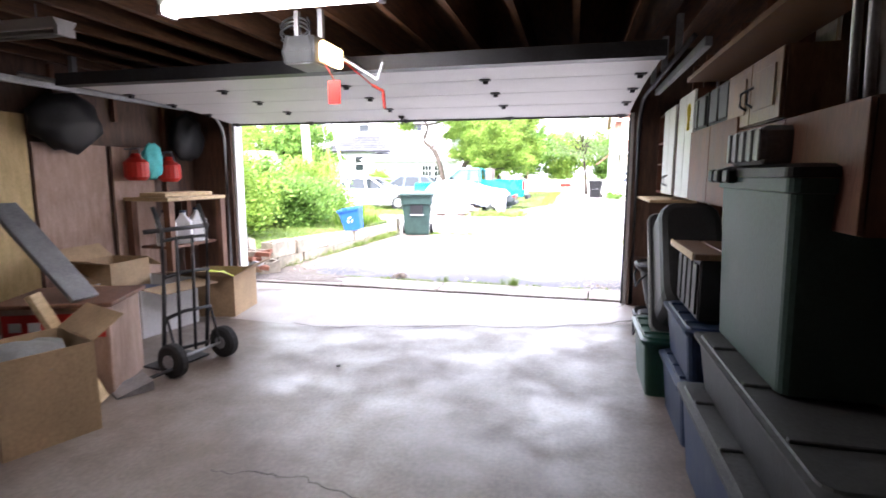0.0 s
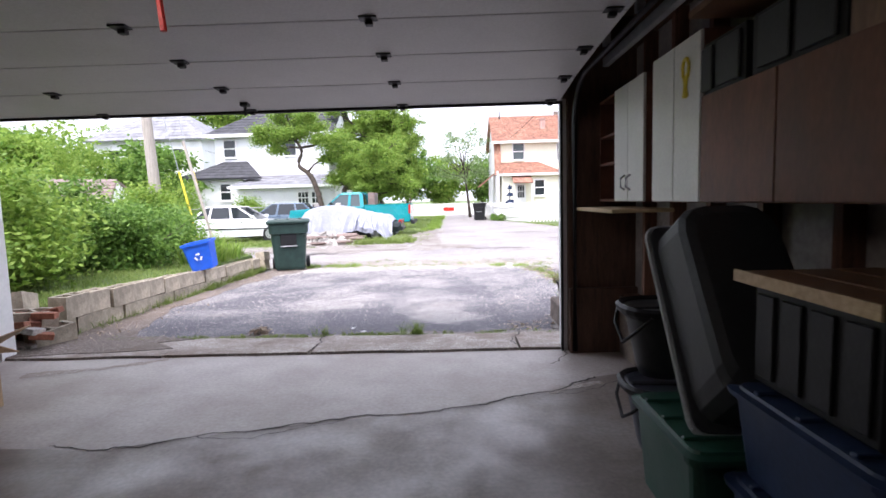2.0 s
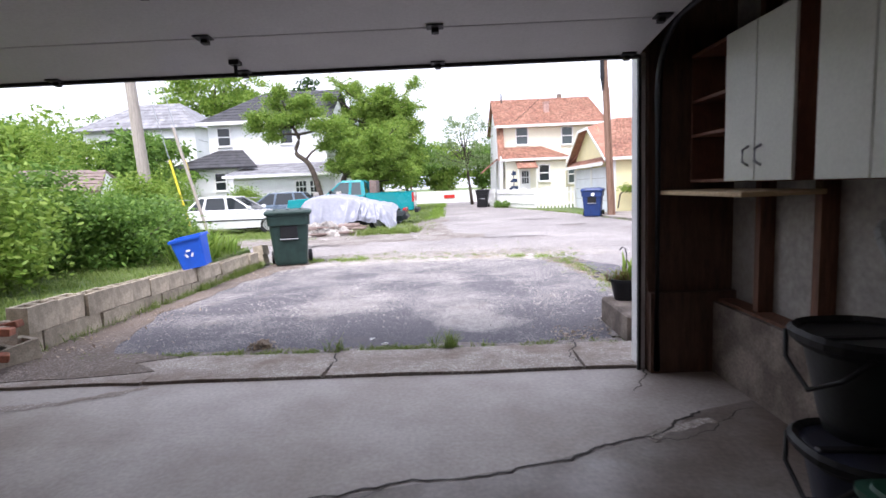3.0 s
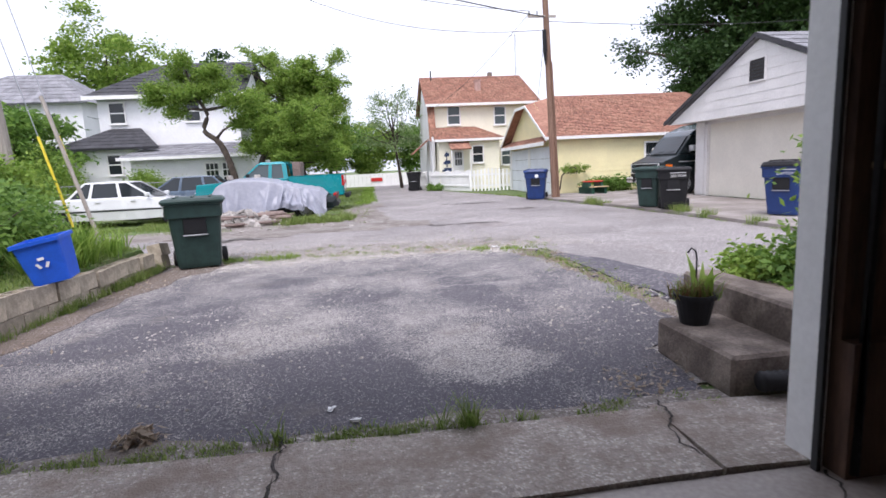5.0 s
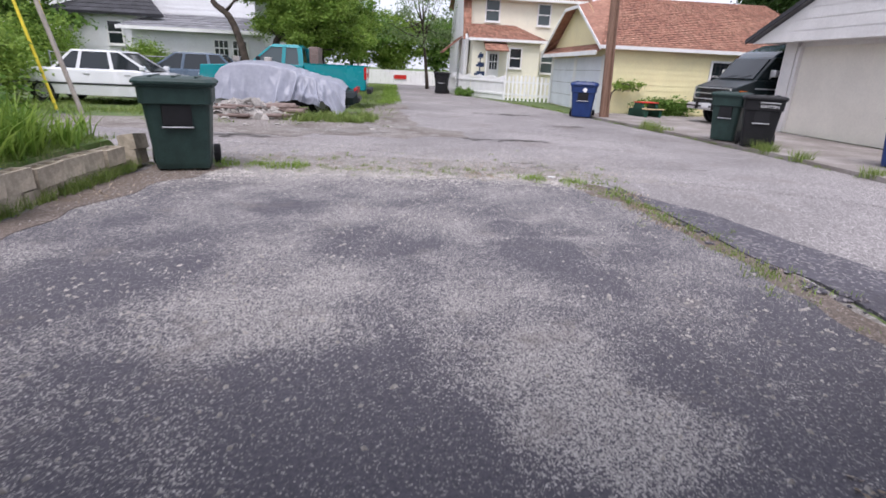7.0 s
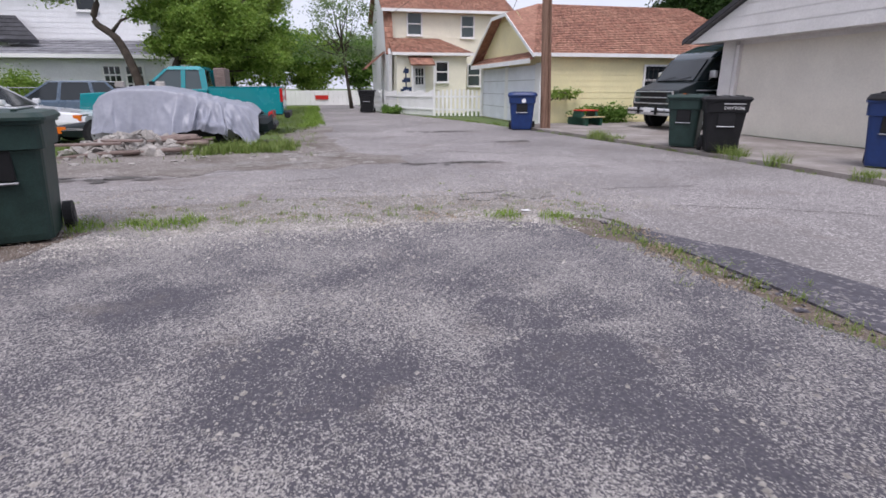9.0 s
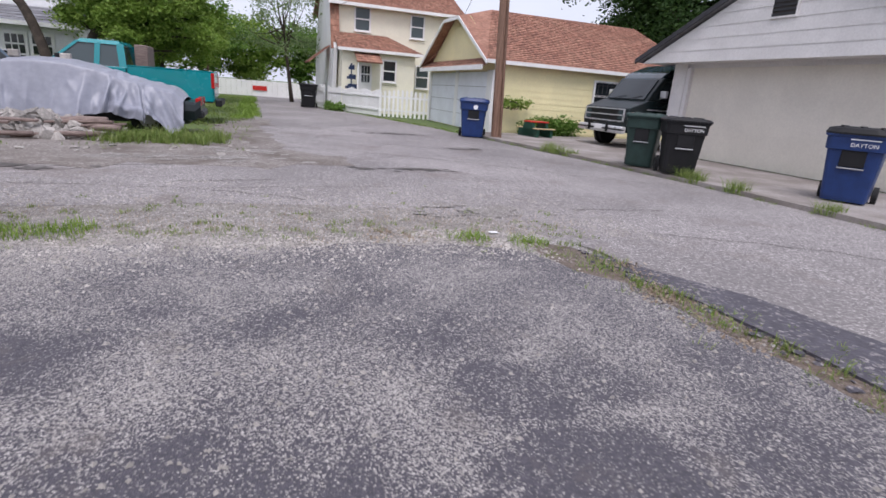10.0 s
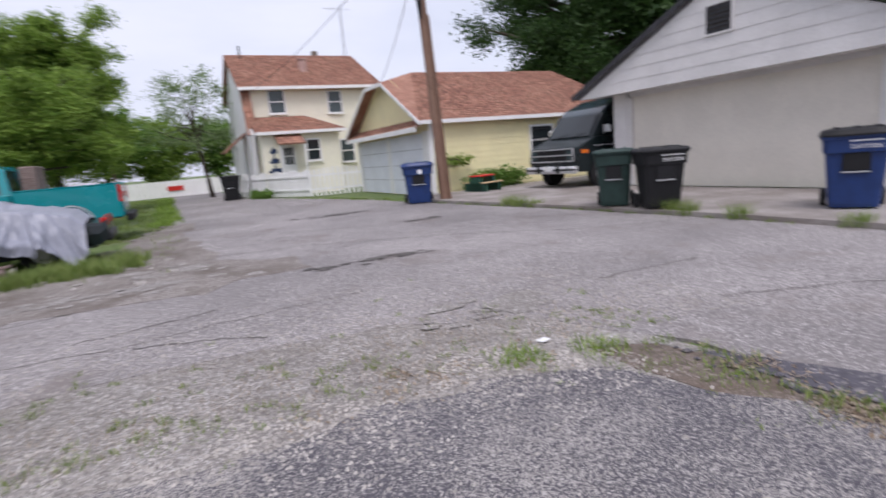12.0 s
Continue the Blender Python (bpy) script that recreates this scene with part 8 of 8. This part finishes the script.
for y in (0.2, 0.38, 0.5):
    box("lid_clip", (-0.285, y - 0.05, 0.83), (-0.24, y + 0.05, 0.90), M_BLACKP, big, "black clip", bevel=0.01)
jar = thing("plastic_case", pose(0.74, 2.36, 1.494), "clear ribbed plastic case on the large tote", "plastic case")
bm = bmesh.new()
add_box(bm, (-0.09, -0.22, 0), (0.09, 0.22, 0.15), None, 0.02)
part("body", bm, M_LGREYP, jar)
for i in range(5):
    box("rib", (-0.1, -0.2 + 0.1 * i - 0.018, 0.012), (-0.088, -0.2 + 0.1 * i + 0.018, 0.14), M_LGREYP, jar, bevel=0.004)
tote(pose(0.80, 0.45, 0.432), 0.36, 1.1, 0.6, M_BLACKP, M_BLACKP, "black plastic tote stacked on another")
# black crate with a pine tray
cr = thing("black_crate", pose(0.80, 3.02, 0.685), "black slatted plastic crate with pine tray on top", "crate")
box("body", (-0.2, -0.27, 0), (0.2, 0.27, 0.33), M_BLACKP, cr, bevel=0.01)
for i in range(4):
    box("crate_slat", (-0.212, -0.24 + 0.13 * i, 0.03), (-0.201, -0.15 + 0.13 * i, 0.30), M_BLACKP, cr, bevel=0.003)
# darker wood than the pine edge: the top's shade is painted in
for i in range(3):
    box("tray_board", (-0.24 + 0.16 * i, -0.31, 0.332), (-0.09 + 0.16 * i, 0.31, 0.365), M_OAK_TRAYSHADE, cr, "tray board, shade of the tray's top put into its colour", bevel=0.004)
box("tray_edge", (-0.252, -0.31, 0.332), (-0.242, 0.31, 0.372), M_PINE, cr, "pale pine edge", bevel=0.002)
# grey tub standing on end, leaning
tb = thing("plastic_tub", pose(0.71, 3.37, 0.50, -37, 0, -2) @ Matrix.Diagonal((0.86, 1, 1, 1)), "dark grey plastic tub stood on end and leaning on stacked bins", "tub")
def yrect(w, h, r, y, zc):
    return [(p[0], y, p[1] + zc) for p in [(q[0], q[1]) for q in rrect(w, h, r, 0, 4)]]
bm = bmesh.new()
loft(bm, [yrect(0.34, 0.70, 0.10, -0.17, 0.44), yrect(0.42, 0.79, 0.12, -0.155, 0.44), yrect(0.455, 0.83, 0.12, -0.12, 0.44), yrect(0.49, 0.87, 0.11, 0.09, 0.44), yrect(0.53, 0.92, 0.06, 0.095, 0.44), yrect(0.53, 0.92, 0.06, 0.135, 0.44), yrect(0.45, 0.80, 0.09, 0.135, 0.44), yrect(0.38, 0.70, 0.08, -0.12, 0.44)])
part("shell", bm, M_GREYP, tb)
bm = bmesh.new()
rim_pts = yrect(0.54, 0.93, 0.06, 0.12, 0.44)
for a, b in zip(rim_pts, rim_pts[1:] + rim_pts[:1]):
    rod(bm, a, b, 0.017, seg=8)
part("rim", bm, M_LGREYP, tb, "pale rolled rim")
for x, z in ((-0.2, 0.80), (0.2, 0.80), (-0.2, 0.08), (0.2, 0.08)):
    bar("rim_knob", (x, 0.13, z), (x, 0.16, z), 0.02, M_BLACKP, tb)
# two tapered bins stacked one in the other, each with a sunk lid and a bail
for k, (z, mt) in enumerate(((0.0, M_NAVYTUB), (0.395, M_GREYP))):
    ot = thing("stacking_bin", pose(0.66, 4.2 + 0.02 * k, z, 0, 0, -5 + 4 * k), "dark plastic bin with flared rim and sunk lid, on the floor" if k == 0 else "grey plastic bin with flared black rim, stacked on another", "bin", "stacked bins")
    h = 0.36
    bm = bmesh.new()
    loft(bm, [rrect(0.22, 0.22, 0.10, 0.0, 6), rrect(0.25, 0.25, 0.11, 0.05, 6), rrect(0.35, 0.35, 0.15, h - 0.05, 6), rrect(0.37, 0.37, 0.16, h - 0.01, 6), rrect(0.31, 0.31, 0.14, h - 0.02, 6)])
    part("body", bm, mt, ot, smooth=True)
    bm = bmesh.new()
    loft(bm, [rrect(0.38, 0.38, 0.16, h - 0.055, 6), rrect(0.43, 0.43, 0.18, h - 0.03, 6), rrect(0.44, 0.44, 0.18, h - 0.006, 6), rrect(0.41, 0.41, 0.17, h + 0.008, 6), rrect(0.37, 0.37, 0.15, h - 0.004, 6), rrect(0.34, 0.34, 0.14, h - 0.045, 6), rrect(0.16, 0.16, 0.06, h - 0.04, 6)])
    part("lid", bm, M_BLACKP, ot, "black sunk lid with a rolled rim")
    box("lid_rib", (-0.16, -0.02, h - 0.042), (0.16, 0.02, h - 0.012), M_BLACKP, ot, bevel=0.006)
    tube("bail", [(-0.12, -0.2, h - 0.03), (-0.19, -0.16, h - 0.11), (-0.205, -0.02, h - 0.19), (-0.21, 0.1, h - 0.11), (-0.17, 0.17, h - 0.03)], 0.009, M_BLACKP, ot, "black carrying bail")
# ladder and pipes stored high by the wall
ld = thing("ladder", pose(0.92, 1.0, 1.2), "pale aluminium ladder leaning by the east wall", "ladder")
for dy in (0.0, 0.34):
    bar("stile", (-0.16, dy, 0.35), (0.05, dy + 0.35, 1.28), 0.02, M_STEEL, ld)
for i in range(4):
    t = 0.15 + 0.24 * i
    bar("rung", (-0.16 + 0.21 * t, 0.35 * t, 0.35 + 0.93 * t), (-0.16 + 0.21 * t, 0.34 + 0.35 * t, 0.35 + 0.93 * t), 0.013, M_STEEL, ld)
for i, (y, x) in enumerate(((1.75, 0.82), (1.95, 0.86))):
    tagged(tube("metal_pipe", [(x, y, 1.69), (x + 0.03, y + 0.12, 2.35), (x + 0.06, y + 0.18, 2.44), (x + 0.12, y + 0.22, 2.46)], 0.016, M_STEEL), "thin pale bent metal pipe leaning at the wall", "pipe", "leaning pipes")

# ---- things in the garage: west side ----
# hand truck
ht = thing("hand_truck", pose(-2.89, 3.12, 0.0, 0, 0, -98), "black steel hand truck standing upright", "hand truck")
for sx in (-0.2, 0.2):
    tube("side_rail", [(sx, -0.02, 0.08), (sx, 0.03, 0.6), (sx, 0.05, 1.05), (sx, -0.02, 1.22)], 0.016, M_DARKMET, ht)
tube("inner_rail", [(-0.07, 0.0, 0.1), (-0.07, 0.04, 1.0)], 0.012, M_DARKMET, ht)
tube("inner_rail", [(0.07, 0.0, 0.1), (0.07, 0.04, 1.0)], 0.012, M_DARKMET, ht)
for z, b in ((0.12, 0.0), (0.42, 0.05), (0.72, 0.05), (0.98, 0.04)):
    tube("cross_bar", [(-0.2, b, z), (0, b - 0.06, z), (0.2, b, z)], 0.014, M_DARKMET, ht)
tube("top_handle", [(-0.28, -0.02, 1.05), (0.28, -0.02, 1.05)], 0.018, M_DARKMET, ht)
box("toe_plate", (-0.2, -0.24, 0.006), (0.2, 0.0, 0.02), M_DARKMET, ht)
bar("axle", (-0.27, 0.12, 0.125), (0.27, 0.12, 0.125), 0.012, M_STEEL, ht)
for sx in (-1, 1):
    bm = bmesh.new()
    loft(bm, [[(sx * x, 0.12 + r * math.cos(a), 0.125 + r * math.sin(a)) for a in [i * math.pi / 9 for i in range(18)]] for x, r in ((0.20, 0.105), (0.215, 0.125), (0.265, 0.125), (0.28, 0.105))])
    wh = part("wheel", bm, M_TYRE, ht)
    bm = bmesh.new()
    rod(bm, (sx * 0.195, 0.12, 0.125), (sx * 0.287, 0.12, 0.125), 0.05, seg=12)
    part("hub", bm, M_STEEL, wh)
    bar("brace", (sx * 0.2, 0.12, 0.125), (sx * 0.2, 0.04, 0.42), 0.010, M_DARKMET, ht)


def carton(m, w, d, h, material, label, flaps=(60, 60, 60, 60), inside=None):
    """An open cardboard box: four thick walls, a bottom and four hinged flaps."""
    ob = thing("cardboard_box", m, label, "cardboard box", "cardboard boxes")
    t = 0.008
    for nm, lo, hi in (("side_panel", (-w / 2, -d / 2, 0), (w / 2, -d / 2 + t, h)), ("side_panel", (-w / 2, d / 2 - t, 0), (w / 2, d / 2, h)), ("end_panel", (-w / 2, -d / 2 + t, 0), (-w / 2 + t, d / 2 - t, h)), ("end_panel", (w / 2 - t, -d / 2 + t, 0), (w / 2, d / 2 - t, h)), ("bottom", (-w / 2 + t, -d / 2 + t, 0), (w / 2 - t, d / 2 - t, t))):
        box(nm, lo, hi, material, ob)
    L = d / 2 * 0.9
    for k, a in enumerate(flaps):
        if a is None:
            continue
        span = w if k < 2 else d
        L = (d if k < 2 else w) / 2 * 0.9
        bm = bmesh.new()
        base = (pose(0, -d / 2, h), pose(0, d / 2, h, 0, 0, 180), pose(-w / 2, 0, h, 0, 0, -90), pose(w / 2, 0, h, 0, 0, 90))[k]
        add_box(bm, (-span / 2 + 0.003, -L, 0.0), (span / 2 - 0.003, 0, t * 0.7), base @ pose(0, 0, 0, a))
        part("flap", bm, M_CARDB, ob)
    return ob


carton(pose(-3.98, 3.9, 0, 0, 0, -8), 0.62, 0.62, 0.44, M_PAPERW, "open white and blue cardboard box beside hand truck", (-10, 20, -25, 5))
tagged(box("blue_item", (-4.22, 3.66, 0.1), (-3.76, 4.14, 0.36), M_BLUEP, bevel=0.02), "dark blue packed item inside an open box", "packed item")
carton(pose(-3.72, 4.62, 0, 0, 0, 12), 0.56, 0.58, 0.42, M_CARDB, "open brown cardboard box near the garage door", (-20, 25, 30, -30))
bg = thing("lime_bag", pose(-3.78, 4.62, 0.25), "lime yellow plastic bag in open box", "plastic bag")
bm = bmesh.new()
bmesh.ops.create_icosphere(bm, subdivisions=3, radius=0.2)
for v in bm.verts:
    v.co = Vector((v.co.x, v.co.y * 1.1, v.co.z * 0.9)) * (1 + 0.25 * noise.noise(v.co * 9))
part("bag", bm, M_LIME, bg, smooth=True)
carton(pose(-4.42, 3.95, 0.0, 0, 0, 4), 0.42, 0.5, 0.62, M_CARDB, "tall brown cardboard box by the west wall", (-15, 30, -40, None))
# bench with things on it along the wall
wb = thing("work_bench", pose(-4.68, 5.2, 0), "rough wooden work bench along the west wall", "work bench")
box("bench_top", (-0.3, -0.5, 1.15), (0.3, 0.5, 1.19), M_PINE, wb, "orange-brown wooden top", bevel=0.005)
for x in (-0.25, 0.25):
    for y in (-0.44, 0.44):
        box("leg", (x - 0.04, y - 0.04, 0), (x + 0.04, y + 0.04, 1.149), M_STUD, wb)
box("lower_shelf", (-0.2, -0.39, 0.60), (0.2, 0.39, 0.63), M_STUD, wb)
for k, (x, y, z, s) in enumerate(((-4.62, 4.92, 0.632, 0.2), (-4.6, 5.17, 0.632, 0.19), (-4.6, 5.42, 0.632, 0.2))):
    jg = thing("white_jug", pose(x, y, z, 0, 0, 30 * k), "white plastic jug with handle", "jug", "white jugs")
    bm = bmesh.new()
    loft(bm, [rrect(s, s * 0.7, 0.03, 0.0, 4), rrect(s, s * 0.7, 0.03, s * 1.3, 4), rrect(s * 0.35, s * 0.35, 0.02, s * 1.75, 4), rrect(s * 0.35, s * 0.35, 0.02, s * 1.9, 4)])
    part("body", bm, M_PAPERW, jg)
    bm = bmesh.new()
    rod(bm, (0, 0, s * 1.9), (0, 0, s * 2.05), s * 0.2, seg=10)
    part("cap", bm, M_BLUEP, jg)
tagged(box("stacked_planks", (-4.85, 4.8, 1.192), (-4.5, 5.6, 1.24), M_PINE, bevel=0.006), "orange-brown plank stack on bench", "planks")
# wall panels and hanging things
for y0, y1, mt, lb in ((2.6, 3.7, M_PLYY, "yellowish plywood sheet leaning on the west wall"), (3.74, 4.55, M_PLYP, "pinkish plywood panel on the west wall"), (4.62, 5.2, M_PLYP, "pinkish plywood panel on the west wall")):
    tagged(box("plywood_sheet", (-5.03, y0, 0.25), (-5.0, y1, 2.0 if mt is M_PLYY else 1.75), mt), lb, "plywood sheet", "plywood sheets")
for i in range(13):
    y = -3.0 + i * 0.7
    tagged(box("wall_stud_west", (-5.048, y, 0), (-4.985 - (0.02), y + 0.045, 2.5), M_STUD) if not 2.5 < y < 5.3 else box("wall_stud_west", (-5.048, y, 2.02), (-5.0, y + 0.045, 2.5), M_STUD), "reddish wooden wall stud", "stud", "west wall studs", kind="structure")
def blob(name, c, r, material, label, category, squash=(1, 1, 1), rough=0.25):
    bm = bmesh.new()
    bmesh.ops.create_icosphere(bm, subdivisions=3, radius=1)
    for v in bm.verts:
        k = 1 + rough * noise.noise(v.co * 2.3 + Vector(c))
        v.co = Vector((v.co.x * squash[0], v.co.y * squash[1], v.co.z * squash[2])) * r * k
    ob = tagged(part(name, bm, material, smooth=True), label, category)
    ob.matrix_world = pose(*c)
    return ob
blob("hanging_jacket", (-4.86, 4.0, 1.95), 0.34, M_BLACKP, "black bag hanging on the west wall", "bag", (0.4, 1.1, 0.8))
blob("hanging_bag", (-4.86, 5.65, 1.9), 0.28, M_BLACKP, "dark bag hanging by the garage door", "bag", (0.4, 1.0, 1.0))
for y, z in ((4.8, 1.5), (5.3, 1.48)):
    ca = thing("red_canister", pose(-4.86, y, z - 0.12), "round red canister hanging on the wall", "canister", "red canisters")
    bm = bmesh.new()
    loft(bm, [[(r * math.cos(a), r * math.sin(a) * 1.0, zz) for a in [i * math.pi / 8 for i in range(16)]] for r, zz in ((0.09, 0), (0.13, 0.04), (0.13, 0.2), (0.06, 0.26), (0.04, 0.3))])
    part("body", bm, M_RED, ca)
    tube("bail", [(-0.1, 0, 0.2), (-0.05, 0, 0.36), (0.05, 0, 0.36), (0.1, 0, 0.2)], 0.008, M_STEEL, ca)
    bar("hook", (-0.2, 0, 0.35), (0.03, 0, 0.35), 0.008, M_STEEL, ca)
blob("cyan_cloth", (-4.86, 5.05, 1.6), 0.15, M_CYAN, "cyan cloth hanging on the wall between canisters", "cloth", (0.35, 1.0, 1.3), 0.4)
# near things
carton(pose(-2.95, 1.98, 0, 0, 0, -20), 0.48, 0.46, 0.52, M_CARDB, "tall open brown cardboard box on the floor", (None, -35, None, None))
blob("plastic_pack", (-2.95, 1.98, 0.42), 0.2, M_LGREYP, "crumpled grey plastic pack in a cardboard box", "pack", (1.0, 0.9, 0.6), 0.5)
cre = thing("patterned_crate", pose(-3.36, 2.62, 0, 0, 0, 23), "cardboard crate with red printed band on its side", "crate")
box("body", (-0.32, -0.25, 0.0), (0.32, 0.25, 0.60), M_PLYP, cre, bevel=0.008)
box("printed_band", (-0.30, -0.256, 0.40), (0.30, -0.251, 0.56), M_RED, cre, "red printed band")
for i in range(5):
    box("white_mark", (-0.26 + 0.11 * i, -0.260, 0.45), (-0.19 + 0.11 * i, -0.257, 0.51), M_LETTER, cre)
box("top_board", (-0.36, -0.28, 0.601), (0.36, 0.28, 0.63), M_STUD, cre, bevel=0.006)


def leaning(name, a, b, w, th, material, label, category):
    """A board of width w from its upper end a to its foot b."""
    a, b = Vector(a), Vector(b)
    ob = tagged(box(name, (-w / 2, -th / 2, 0), (w / 2, th / 2, (a - b).length), material, bevel=0.004), label, category)
    ob.matrix_world = Matrix.Translation(b) @ (a - b).to_track_quat("Z", "Y").to_matrix().to_4x4()


leaning("pine_board", (-3.25, 2.26, 0.72), (-2.94, 2.40, 0.01), 0.12, 0.035, M_PINE, "pale pine board leaning against the crate", "board")
leaning("metal_sheet", (-3.75, 2.5, 1.25), (-3.14, 2.52, 0.64), 0.2, 0.03, M_STEEL, "grey metal channel leaning over the crate", "panel")
t = tagged(box("white_board", (-0.35, -0.02, 0), (0.35, 0.02, 0.5), M_PAPERW, bevel=0.006), "white board leaning against boxes", "panel")
t.matrix_world = pose(-2.95, 1.6, 0.31, -20, -25, -20)
tr2 = thing("dark_toolbox", pose(-3.1, 1.5, 0, 0, 0, -15), "dark toolbox standing on the floor", "toolbox")
box("body", (-0.3, -0.2, 0), (0.3, 0.2, 0.3), M_BLACKP, tr2, bevel=0.015)
tube("handle", [(-0.12, 0, 0.3), (-0.12, 0, 0.36), (0.12, 0, 0.36), (0.12, 0, 0.3)], 0.012, M_STEEL, tr2)
dp2 = thing("dustpan", pose(-2.9, 2.62, 0.0, 0, 0, -30), "metal dustpan lying on the floor", "dustpan")
bm = bmesh.new()
loft(bm, [[(-0.11, -0.14, 0.004), (0.11, -0.14, 0.004), (0.11, -0.14, 0.012), (-0.11, -0.14, 0.012)], [(-0.11, 0.08, 0.004), (0.11, 0.08, 0.004), (0.11, 0.08, 0.07), (-0.11, 0.08, 0.07)]])
part("pan", bm, M_STEEL, dp2)
bar("handle", (0, 0.08, 0.05), (0, 0.3, 0.09), 0.014, M_DARKMET, dp2)
bm = bmesh.new()
bmesh.ops.create_icosphere(bm, subdivisions=1, radius=0.02)
for v in bm.verts:
    v.co.z *= 0.3
q = tagged(part("floor_debris", bm, M_CRACK), "small dark leaf scrap on the garage floor", "debris")
q.matrix_world = pose(-1.75, 3.35, 0.006)
